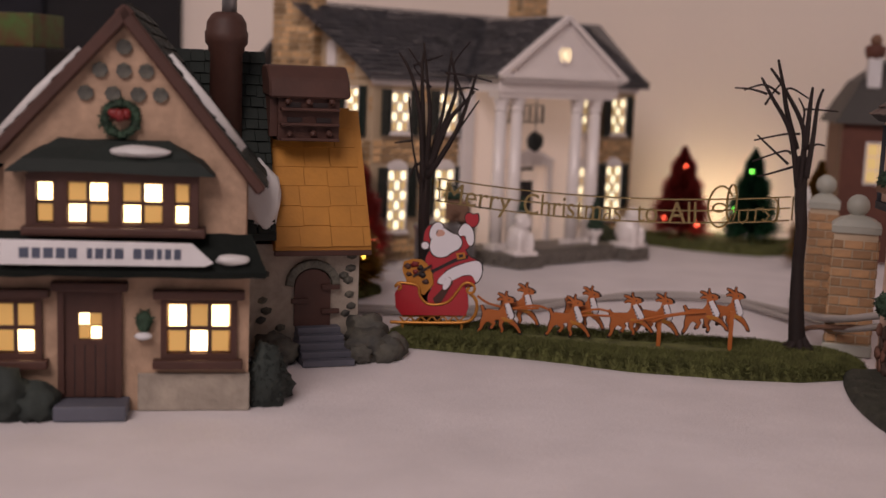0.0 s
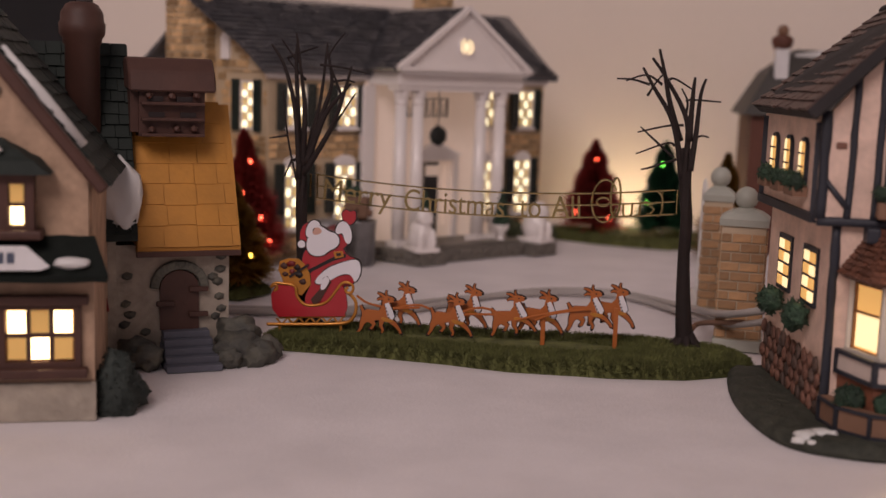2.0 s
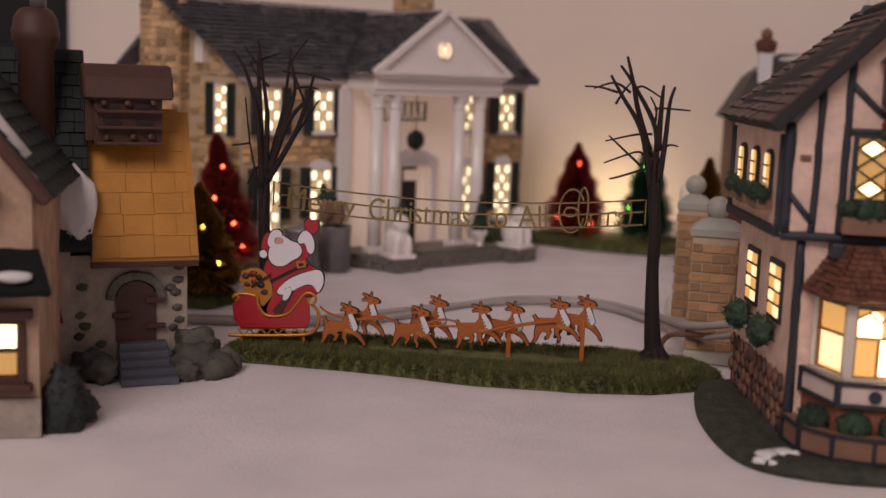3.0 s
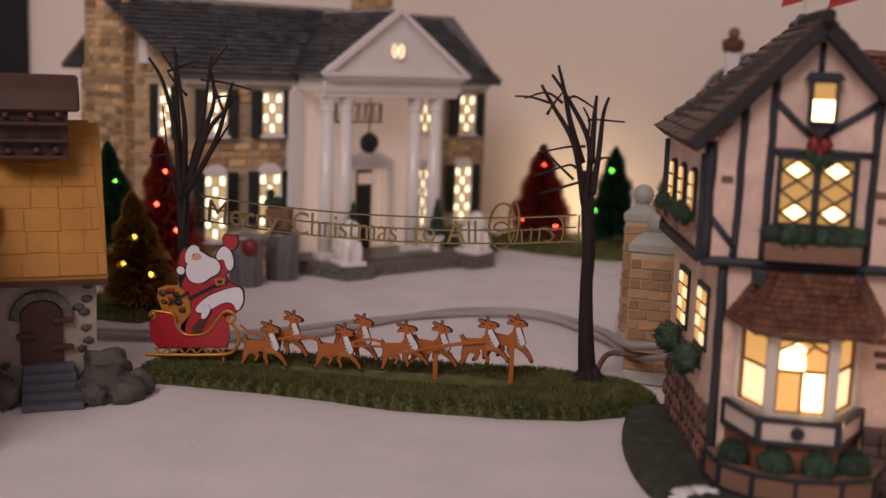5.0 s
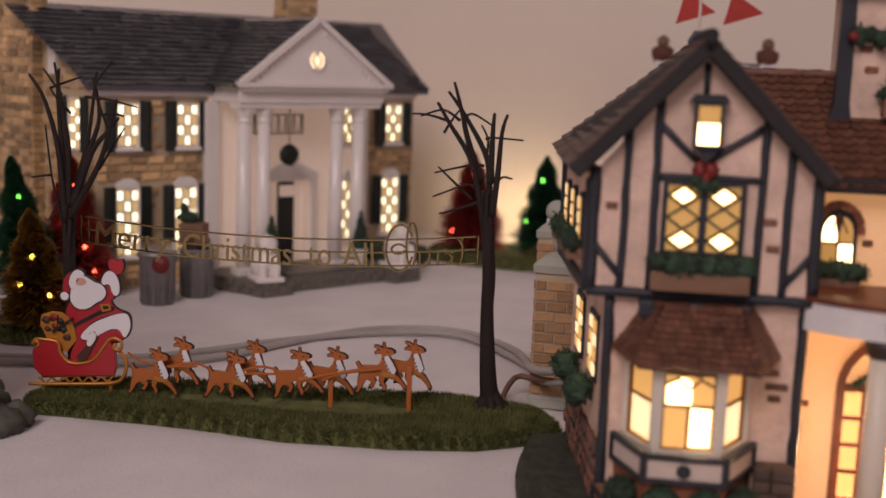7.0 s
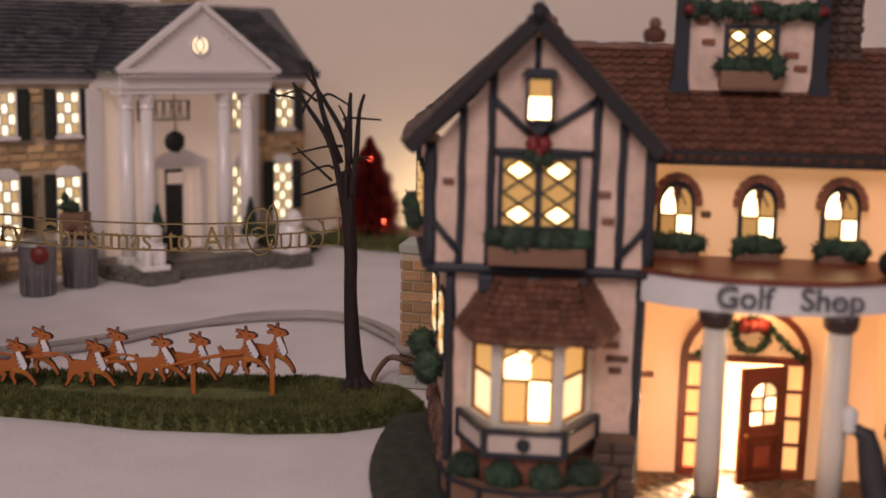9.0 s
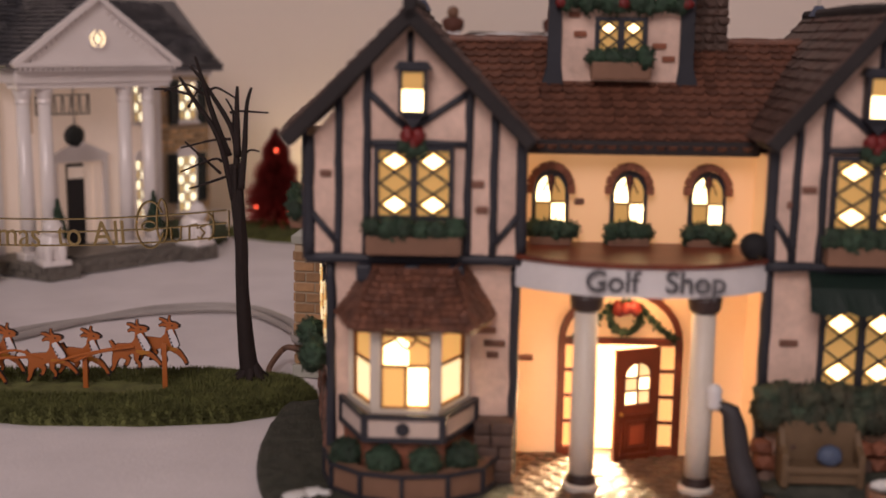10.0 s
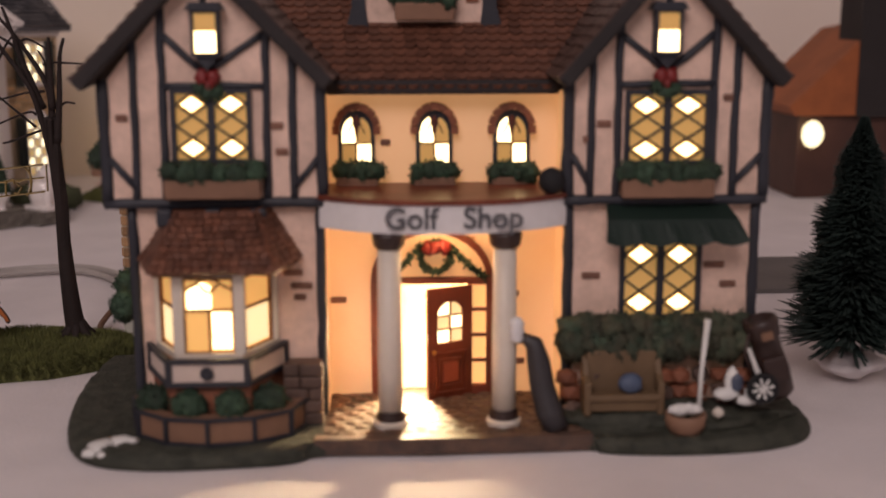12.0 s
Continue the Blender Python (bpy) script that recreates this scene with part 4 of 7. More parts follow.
part("cap", lump(5.42, -0.42, 1.78, 0.38, 0.28, 0.32, None, 0.2, 3, 2), BLUEHAT, golf, "blue cloth cap on the bench", smooth=True)
basket = part("basket", turned([(0.42, 0.4), (0.58, 0.7), (0.6, 1.05), (0.52, 1.05), (0.45, 0.6)], 6.95, -1.0, 0, 18), PLANTER, golf, "tan basket of golf balls", smooth=True)
part("golf_balls", leafy(6.6, 7.3, -1.0, 1.12, 0.2, 4, 11), WHITEPAINT, basket, smooth=True)
club = part("golf_club", tube([(7.42, -0.7, 1.0), (7.5, -0.55, 2.2), (7.72, -0.2, 3.65)], [0.08, 0.07, 0.1], 10), WHITEPAINT, golf, "white golf club leaning", smooth=True)
part("club_head", lump(7.28, -0.78, 1.0, 0.24, 0.16, 0.16, None, 0.1, 1), WHITEPAINT, club, smooth=True)
part("golf_ball", lump(7.98, -0.78, 0.95, 0.17, 0.17, 0.17, None, 0, 0, 3), CREAM, golf, smooth=True)
shoe = part("golf_shoe", lump(8.5, -0.3, 1.75, 0.24, 0.2, 0.48, lump(8.3, -0.42, 1.4, 0.4, 0.22, 0.2, None, 0.15, 4), 0.2, 5), WHITEPAINT, golf, "white golf shoe with a dark argyle cloth", smooth=True)
part("cloth", lump(8.6, -0.48, 1.75, 0.19, 0.1, 0.3, None, 0.2, 6), CAPSLATE, shoe)
part("golf_shoe", lump(8.9, -0.5, 1.22, 0.32, 0.2, 0.17, lump(9.0, -0.4, 1.4, 0.15, 0.16, 0.25, None, 0.2, 7), 0.2, 8), WHITEPAINT, golf, "white golf shoe", smooth=True)
cart = group("golf_bag", 0, 0)
cart.parent = golf
cart.matrix_basis = pose(9.98 * CM, 0.0 * CM, 1.15 * CM, 0, -15, 0)
part("bag_body", turned([(0.42, 0.05), (0.56, 0.2), (0.56, 0.9), (0.47, 1.5), (0.45, 1.9), (0.52, 2.0), (0.5, 2.15), (0.54, 2.4), (0.5, 2.55), (0.42, 2.55), (0.36, 2.3)], 0, 0, 0, 16), LEATHER, cart, smooth=True)
part("bag_strap", tube([(-0.45, -0.3, 2.3), (-0.75, -0.4, 1.7), (-0.62, -0.45, 1.0)], 0.06, 6), LEATHER, cart, smooth=True)
part("club_grip", tube([(-0.62, -0.5, 1.9), (-0.5, -0.55, 0.9)], [0.06, 0.1], 6), WHITEPAINT, cart)
part("bag_pocket", box(-0.35, 0.35, -0.75, -0.4, 0.7, 1.5, 0.1), LEATHER, cart)
part("bag_badge", box(-0.2, 0.15, -0.62, -0.5, 2.0, 2.25, 0.03), PLANTER, cart)
wheel = part("wheel", turned([(0.1, 0.02), (0.34, 0.02), (0.34, 0.1), (0.46, 0.1), (0.48, 0.0), (0.46, -0.06), (0.1, -0.06)], 0, 0, 0, 24), BLACK, cart, at=pose(-0.55 * CM, -0.8 * CM, 0.7 * CM, 90, 0, 0))
for k in range(8):
    part("spoke", tube([(0, 0, 0.08), (0.32 * math.cos(k * math.tau / 8), 0.32 * math.sin(k * math.tau / 8), 0.08)], [0.02, 0.05], 6), WHITEPAINT, wheel)
bag = group("slumped_golf_bag", 0, 0)
bag.parent = golf
bag.matrix_basis = Matrix()
part("bag_body", tube([(3.2, -0.75, 0.5), (3.0, -0.6, 1.0), (2.8, -0.4, 1.7), (2.68, -0.3, 2.5), (2.55, -0.22, 3.0), (2.25, -0.18, 3.15), (2.0, -0.15, 3.1)], [0.36, 0.4, 0.37, 0.34, 0.27, 0.17, 0.13], 14), GREYBAG, bag, "charcoal golf bag slumped beside the column", smooth=True)
part("club_cover", turned([(0.14, 3.1), (0.22, 3.2), (0.17, 3.3), (0.25, 3.42), (0.2, 3.52), (0.24, 3.65), (0.16, 3.8), (0.05, 3.86)], 2.02, -0.4, 0, 14), WHITEBAND, bag, "grey-white ribbed knitted club cover", smooth=True)

# dormer, chimney and poles on the roof
dorm = group("dormer", 0, 0)
dorm.parent = golf
dorm.matrix_basis = Matrix()
part("dormer_wall", plate(-2.5, 1.55, 12.1, 16.2, 4.7, 7.5, [(-1.15, 0.2, 12.85, 14.1)]), STUCCO, dorm)
for x, s in ((-2.55, -1), (1.6, 1)):
    part("dormer_post", prism([(x - 0.3 - 0.1 * (s < 0), 12.1), (x + 0.3 + 0.1 * (s > 0), 12.1), (x + 0.22, 12.7), (x + 0.2, 16.2), (x - 0.2, 16.2), (x - 0.22, 12.7)], 4.55, 4.95), TIMBER, dorm)
lattice_window(golf, -1.15, 0.2, 12.85, 14.1, 4.66, TIMBER)
window_box(golf, -1.4, 0.45, 4.66, 12.3, 70)
tagged(part("garland", leafy(-2.4, 1.5, 4.5, 14.65, 0.28, 12, 71), GREENERY, dorm, smooth=True), kind="stuff")
for x in (-2.4, -0.45, 1.5):
    part("bow", lump(x, 4.35, 14.65, 0.2, 0.15, 0.18, None, 0.3, int(x * 3)), REDBOW, dorm, smooth=True)
part("dormer_roof", prism([(-3.1, 16.0), (2.15, 16.0), (-0.48, 18.6)], 4.2, 8.0), THATCH, dorm)
for x, z, w in ((-1.95, 14.3, .18), (-1.75, 13.7, .2), (0.75, 13.35, .22), (1.05, 12.95, .2)):
    part("brick", box(x - w, x + w, 4.62, 4.75, z - 0.09, z + 0.09, 0.03), BRICKRED, dorm)
chim = group("chimney", 0, 0)
chim.parent = golf
chim.matrix_basis = Matrix()
cr = random.Random(2)
part("chimney_core", box(1.98, 3.12, 6.05, 7.15, 12.6, 15.2), STONE, chim)
for i in range(24):
    part("stone", lump(2.15 + (i % 3) * 0.4 + cr.uniform(-0.06, 0.06), 6.05, 13.05 + (i // 3) * 0.28, 0.24, 0.14, 0.17, None, 0.4, i, 1, 2), STONE, chim)
part("chimney_cap", box(1.85, 3.25, 5.9, 7.3, 15.15, 15.45, 0.06), CAPSLATE, chim)
PENNANT = material("bright_red_pennant", (0.42, 0.03, 0.02), 0.5, vary=0.25)
for x, y, flags in ((-6.87, 6.4, 2), (6.45, 7.6, 1)):
    pole = part("pole", tube([(x, y, 14.4), (x, y, 16.6)], 0.06, 8), CREAM, golf)
    part("pole_foot", turned([(0.35, 14.4), (0.15, 14.75)], x, y, 0, 10), CAPSLATE, pole)
    for k in range(flags):
        part("pennant", prism([(x + 1.5 * k - 0.5, 16.0), (x + 1.5 * k - 0.75, 14.95), (x + 0.5 + 1.5 * k, 15.35)], y - 0.03, y + 0.03), PENNANT, pole, "red pennant")

# the middle roof's tiles and the patio's cobbles, each a piece
tile = shingle_mesh("shingle", 0.40, 0.50, 0.11, SHINGLE)
slope = Vector((0, 4.4, 3.25))
fm = slope_frame((0, 2.2, 10.27), (1, 0, 0), slope)
rows = 15
lay_shingles(MIDROOF, fm, rows, slope.length / rows, lambda r: (-3.3 - 3.2 * r / rows, 3.2 + 2.9 * r / rows), 0.37, tile, 12)
cob = mesh_of(lump(0, 0, 0, 0.3, 0.24, 0.1, None, 0.25, 3, 1), "cobble", COBBLE)
pr = random.Random(6)
patio = part("patio", box(-3.7, 4.0, -0.8, 2.95, 0.4, 0.47), KERB, golf, "brown cobbled patio")
for r in range(9):
    for i in range(13):
        piece("cobble", cob, patio, -3.45 + i * 0.6 + (0.3 if r % 2 else 0) * 0.9 + pr.uniform(-0.05, 0.05), -0.6 + r * 0.42, 0.47, pr.uniform(-4, 4), pr.uniform(-4, 4), pr.uniform(-25, 25), (pr.uniform(0.85, 1.1), pr.uniform(0.85, 1.1), 0.8))


# ---- the columned mansion ----
CREAMSTONE = material("tan_fieldstone_glaze", (0.54, 0.355, 0.18), 0.35, vary=0.4, grain=300, blotch=60, bump=0.4, spread=1.05, coat=0.3)
MORTAR = material("cream_mortar_glaze", (0.54, 0.42, 0.28), 0.4, vary=0.2, grain=300, coat=0.2)
SLATE = material("charcoal_slate_glaze", (0.085, 0.085, 0.095), 0.3, vary=0.4, grain=400, blotch=80, bump=0.4, coat=0.5, spread=0.28)
PORCELAIN = material("white_porcelain_glaze", (0.86, 0.81, 0.79), 0.25, vary=0.06, grain=300, bump=0.05, coat=0.5)
# PORCHGLOW: warm emission replaces the light that would pass through the porcelain.
PORCHGLOW = material("warm_emissive_porcelain", (0.84, 0.75, 0.70), 0.3, vary=0.08, bump=0.05, coat=0.4, emit=((1.0, 0.66, 0.46), 0.17))
SHUTTER = material("black_green_shutter_gloss", (0.012, 0.022, 0.018), 0.3, vary=0.3, coat=0.4)
STOOP = material("grey_stoop_stone", (0.16, 0.145, 0.125), 0.5, vary=0.35, grain=300, blotch=70, bump=0.5)
DIMPANE = glow("dim_yellow_pane", (0.78, 0.55, 0.22), 0.45)
LITPANE = glow("bright_house_pane", (1.0, 0.84, 0.52), 2.0)
ROUNDPANE = glow("round_house_pane", (1.0, 0.78, 0.46), 1.3)
IRON = material("black_iron_paint", (0.015, 0.015, 0.017), 0.4, vary=0.2)
TIN = material("galvanised_tin_paint", (0.30, 0.29, 0.29), 0.42, 0.6, vary=0.3, blotch=80)
BRASS = material("etched_brass", (0.40, 0.31, 0.14), 0.24, 1.0, vary=0.2, bump=0.05)
GOLD = material("gold_trim_enamel", (0.62, 0.27, 0.05), 0.35, 0.5, vary=0.25)
SLEIGHRED = material("red_enamel", (0.42, 0.02, 0.03), 0.3, vary=0.12, bump=0.03, coat=0.3)
DEERTAN = material("tan_enamel", (0.46, 0.135, 0.03), 0.4, vary=0.15, bump=0.03)
PEACHENAMEL = material("peach_enamel", (0.62, 0.36, 0.28), 0.4, vary=0.1, bump=0.03)
INKLINE = material("dark_ink_line", (0.02, 0.012, 0.012), 0.5, vary=0.2)
WHITEENAMEL = material("white_enamel", (0.78, 0.76, 0.80), 0.35, vary=0.05, bump=0.03)
BARK = material("dark_brown_bark_paint", (0.018, 0.010, 0.009), 0.8, vary=0.45, grain=600, bump=0.6)
YROOF = material("ochre_shingle_paint", (0.46, 0.205, 0.03), 0.6, vary=0.22, grain=400, blotch=60, bump=0.3)
DKGREEN = material("dark_green_roof_paint", (0.008, 0.014, 0.011), 0.75, vary=0.4, grain=500, bump=0.5)
BROWNPAINT = material("dull_brown_wood_paint", (0.072, 0.029, 0.02), 0.6, vary=0.35, grain=400, bump=0.3)
INNWALL = material("cream_plaster_paint", (0.46, 0.31, 0.21), 0.7, vary=0.42, grain=400, blotch=85, bump=0.7)
COTWALL = material("grey_cream_plaster", (0.38, 0.33, 0.27), 0.75, vary=0.4, grain=400, blotch=110, bump=0.8)
GREYROCK = material("grey_rock_paint", (0.075, 0.078, 0.082), 0.7, vary=0.55, grain=500, blotch=160, bump=1.0, tint=(0.13, 0.125, 0.095), spread=0.4)
STEPBLUE = material("blue_grey_step_paint", (0.11, 0.115, 0.145), 0.6, vary=0.3)
SNOWPAINT = material("glossy_snow_paint", (0.66, 0.65, 0.64), 0.4, vary=0.08, grain=200)


def stones(parent, fm, x0, x1, z0, z1, holes, seed, mat=None, joined=None, h=0.42):
    """Fieldstone courses in the pose fm, proud of the wall; joined: a bmesh that takes them all, else an object each."""
    rnd = random.Random(seed)
    z = z0
    while z < z1 - 0.1:
        hh = min(h * rnd.uniform(0.75, 1.25), z1 - z)
        x = x0
        while x < x1 - 0.1:
            w = min(h * rnd.uniform(1.1, 2.9), x1 - x)
            cx, cz = x + w / 2, z + hh / 2
            if not any(a - w * 0.35 < cx < b + w * 0.35 and c - 0.12 < cz < d + 0.12 for a, b, c, d in holes):
                s = ((w - 0.07), rnd.uniform(0.13, 0.22), (hh - 0.06))
                m = fm @ pose(cx * CM, 0, cz * CM, rnd.uniform(-2, 2), rnd.uniform(-3, 3), 0)
                if joined is not None:
                    mm = m.copy()
                    mm.translation /= CM
                    vs = bmesh.ops.create_cube(joined, size=1)["verts"]
                    for v in vs:
                        k = 0.86 if v.co.y < 0 else 1
                        v.co = mm @ Vector((v.co.x * s[0] * k, v.co.y * s[1], v.co.z * s[2] * k))
                else:
                    ob = new("stone", STONE_MESH)
                    ob.parent = parent
                    ob.matrix_basis = m @ Matrix.Diagonal((*s, 1))
            x += w
        z += hh


bm = bmesh.new()
for v in bmesh.ops.create_cube(bm, size=1)["verts"]:
    v.co = Vector((v.co.x * (0.86 if v.co.y < 0 else 1), v.co.y, v.co.z * (0.86 if v.co.y < 0 else 1)))
bmesh.ops.bevel(bm, geom=[e for e in bm.edges if all(v.co.y < 0 for v in e.verts)], offset=0.08, segments=1, affect="EDGES")
STONE_MESH = mesh_of(bm, "stone", CREAMSTONE)

mansion = group("mansion", -3.97, 68.74, 0, 46, "lit white-columned mansion of tan fieldstone with slate roof", "model building")
FOOT = [(-7.3, 5.75), (14.7, 5.75), (15.4, 15.0), (-9.8, 15.4)]
part("core", slab([(-7.0, 6.2), (14.4, 6.2), (15.1, 14.8), (-9.4, 15.1)], 0, 11.5), MORTAR, mansion)
front_wins = []
for x0, x1, z0, z1, tall in ((-6.05, -4.87, 8.15, 10.5, 0), (-2.45, -1.2, 8.15, 10.5, 0), (12.3, 13.5, 8.15, 10.5, 0), (9.0, 9.9, 8.15, 10.5, 0), (-6.15, -4.86, 2.0, 5.7, 1), (-2.6, -1.25, 2.0, 5.7, 1), (12.1, 13.4, 2.2, 5.75, 1), (9.0, 9.9, 2.0, 5.7, 1)):
    front_wins.append((x0, x1, z0, z1))
    win = pane_window(mansion, x0, x1, z0, z1, 5.55, 3, 6 if tall else 4, lambda c, r: (c + r) % 2 == 1, PORCELAIN, 0.08, 0.13, LITPANE, DIMPANE)
    part("window_sill", box(x0 - 0.2, x1 + 0.2, 5.3, 5.7, z0 - 0.28, z0 - 0.08, 0.04), PORCELAIN, win)
    if tall:
        part("window_hood", prism([(x0 - 0.05, z1 + 0.06)] + [((x0 + x1) / 2 + (x1 - x0) * 0.55 * math.cos(math.pi * k / 8), z1 + 0.08 + 0.6 * math.sin(math.pi * k / 8)) for k in range(8, -1, -1)][::-1], 5.4, 5.72), PORCELAIN, win)
    for a in (x0 - 0.74, x1 + 0.12):
        if x0 in (9.0,) and a < x0:
            continue
        zz = max(z0, 3.1 if tall else z0) - 0.3
        bm = frame_bars(a + 0.08, a + 0.56, zz + 0.08, z1 + 0.12, 5.38, 5.56, 0.08)
        sh = part("shutter", bm, SHUTTER, mansion)
        k, bm = zz + 0.14, bmesh.new()
        while k < z1 + 0.08:
            box(a + 0.08, a + 0.56, 5.42, 5.54, k, k + 0.1, bm=bm)
            k += 0.16
        tagged(part("slat", bm, SHUTTER, sh), kind="stuff")
        part("shutter_back", box(a + 0.05, a + 0.59, 5.5, 5.58, zz + 0.05, z1 + 0.15), SHUTTER, sh)
holes = [(a - 0.75, b + 0.7, c - 0.3, d + 0.25) for a, b, c, d in front_wins]
part("front_wall", plate(-7.3, 14.7, 0, 11.5, 5.75, 6.2, front_wins), MORTAR, mansion)
part("frieze", box(-7.4, 14.85, 5.5, 6.0, 10.95, 11.6, 0.05), PORCELAIN, mansion)
part("porch_wall", plate(-0.4, 10.6, 0.6, 11.0, 5.62, 5.74, [(9.0, 9.9, 8.15, 10.5), (9.0, 9.9, 2.0, 5.7), (2.2, 5.2, 7.7, 10.2)]), PORCHGLOW, mansion, "white porch wall with warm emission for inside light")
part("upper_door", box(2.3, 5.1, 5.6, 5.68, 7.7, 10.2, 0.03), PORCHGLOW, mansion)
# splayed left wall with its chimney stack
lw = pose(0, 0, 0, 0, 0, -76)
lw.translation = Vector((-7.3, 5.75, 0)) * CM
part("left_wall", plate(-9.9, 0, 0, 11.5, 0.0, 0.5, [(-2.2, -1.2, 7.9, 10.7)]), MORTAR, mansion, at=lw)
part("left_gable", prism([(-9.9, 11.5), (0, 11.5), (-5.0, 15.8)], 0, 0.5), MORTAR, mansion, at=lw)
bm = bmesh.new()
stones(mansion, Matrix(), -9.9, -0.05, 0.1, 11.4, [(-2.95, -0.45, 7.6, 11.0), (-8.4, -4.6, -1, 20)], 21, joined=bm)
stones(mansion, Matrix(), -4.5, -1.6, 11.5, 13.3, [(-4.1, -3.2, 12.0, 14.0)], 22, joined=bm)
tagged(part("wall_stone", bm, CREAMSTONE, mansion, at=lw), kind="stuff")
chl = part("chimney", box(-8.4, -4.7, -0.75, 0.4, 0, 17.6), MORTAR, mansion, "broad tan fieldstone chimney stack", at=lw)
bm = bmesh.new()
stones(mansion, pose(0, -0.75 * CM, 0), -8.4, -4.7, 0.1, 17.5, [], 23, joined=bm)
stones(mansion, pose(-4.7 * CM, -0.2 * CM, 0, 0, 0, 90), -0.6, 0.5, 0.1, 17.5, [], 24, joined=bm)
tagged(part("chimney_stone", bm, CREAMSTONE, chl), kind="stuff")
part("niche", prism(arch(-4.0, -3.25, 12.0, 13.6, 0.3), -0.15, 0.1), PORCELAIN, mansion, at=lw)
win = pane_window(mansion, -2.15, -1.2, 7.95, 10.65, 0.0, 2, 6, lambda c, r: (c + r) % 2 == 0, PORCELAIN, 0.1, 0.09, LITPANE, DIMPANE)
win.matrix_basis = lw
for a in (-2.95, -1.05):
    part("shutter", box(a, a + 0.6, -0.22, -0.05, 7.75, 10.85, 0.04), SHUTTER, mansion, at=lw)
# roofs
A, B, C_, D = Vector((-7.9, 5.2, 11.55)), Vector((15.5, 5.2, 11.55)), Vector((15.4, 10.6, 15.85)), Vector((-9.3, 10.8, 15.95))
back = [Vector((16.2, 15.6, 11.6)), Vector((-10.6, 16.2, 11.8))]
bm = bmesh.new()
vs = [bm.verts.new(p) for p in (A, B, C_, D, *back)] + [bm.verts.new(p - Vector((0, 0, 0.3))) for p in (A, B, C_, D, *back)]
for f in ((0, 1, 2, 3), (3, 2, 4, 5), (7, 6, 9, 8), (8, 9, 11, 10), (0, 6, 7, 1), (1, 7, 8, 2), (2, 8, 10, 4), (4, 10, 11, 5), (5, 11, 9, 3), (3, 9, 6, 0)):
    bm.faces.new([vs[i] for i in f])
main_roof = part("roof", bm, SLATE, mansion, "charcoal slate roof")
bm = courses(A, B - A, D - A, 23.4, 6.95, 16, 0.2, 7, 0.62, taper=(-1.3, 0.2))
tagged(part("roof_slate", bm, SLATE, main_roof), kind="stuff")
PX0, PX1, PA = -0.25, 9.75, (4.68, 15.6)
part("portico_roof", prism([(PX0 - 0.45, 11.6), (PA[0], PA[1] + 0.12), (PX1 + 0.45, 11.6)], 2.45, 10.2), SLATE, mansion)
bm = courses((PX0 - 0.5, 10.0, 11.62), (0, -1, 0), (PA[0] - PX0 + 0.5, 0, 4.1), 7.9, 6.6, 16, 0.18, 8, 0.62)
courses((PX1 + 0.5, 2.1, 11.62), (0, 1, 0), (PA[0] - PX1 - 0.5, 0, 4.1), 7.9, 6.6, 16, 0.18, 9, 0.62, bm)
tagged(part("roof_slate", bm, SLATE, main_roof), kind="stuff")
ped = part("pediment", prism([(PX0, 11.7), (PX1, 11.7), PA], 2.1, 2.6), PORCELAIN, mansion, "white pediment with a lit round window")
bm = bmesh.new()
for (p, q) in (((PX0 - 0.3, 11.75), PA), ((PX1 + 0.3, 11.75), PA)):
    beam(p, q, 0.3, 1.75, 2.2, bm)
beam((PX0 - 0.2, 11.8), (PX1 + 0.2, 11.8), 0.25, 1.75, 2.2, bm)
part("raking_cornice", bm, PORCELAIN, ped)
bm = bmesh.new()
for i in range(34):
    x = PX0 + 0.1 + i * (PX1 - PX0 - 0.2) / 33
    box(x - 0.07, x + 0.07, 1.85, 2.15, 11.45, 11.62, bm=bm)
for s in (0, 1):
    for i in range(3, 15):
        k = i / 16
        xx = (PX0 if s == 0 else PX1) * (1 - k) + PA[0] * k
        zz = 11.6 * (1 - k) + PA[1] * k - 0.35
        box(xx - 0.07, xx + 0.07, 1.98, 2.12, zz - 0.09, zz + 0.09, bm=bm)
tagged(part("dentil", bm, PORCELAIN, ped), kind="stuff")
rw = part("round_window", turned([(0.62, 0.0), (0.62, 0.16), (0.5, 0.16), (0.5, 0.0)], 0, 0, 0, 24), PORCELAIN, mansion, at=pose(PA[0] * CM, 2.14 * CM, 13.25 * CM, 90))
part("pane", turned([(0.5, 0.02), (0.5, 0.08)], 0, 0, 0, 24), ROUNDPANE, rw)
bm = bmesh.new()
for p, q in (((0, 0.5), (0.32, 0)), ((0.32, 0), (0, -0.5)), ((0, -0.5), (-0.32, 0)), ((-0.32, 0), (0, 0.5))):
    beam(p, q, 0.13, -0.14, -0.07, bm)
part("tracery", bm, PORCELAIN, rw, at=pose(0, 0, 0, -90))
part("entablature", box(PX0, PX1, 2.3, 6.0, 10.75, 11.7, 0.04), PORCELAIN, mansion)
part("architrave", box(PX0 + 0.1, PX1 - 0.1, 2.42, 3.6, 10.45, 10.8, 0.04), PORCELAIN, mansion)
for x in (0.45, 1.75, 6.8, 8.4):
    col = part("column", turned([(0.42, 1.15), (0.43, 4), (0.36, 9.6)], x, 3.0, 0, 20), PORCELAIN, mansion, "tall white column", smooth=True)
    part("column_base", box(x - 0.55, x + 0.55, 2.45, 3.55, 0.75, 1.2, 0.08), PORCELAIN, col)
    part("capital", turned([(0.36, 9.55), (0.44, 9.7), (0.4, 9.85), (0.52, 10.3), (0.5, 10.45)], x, 3.0, 0, 16), PORCELAIN, col)
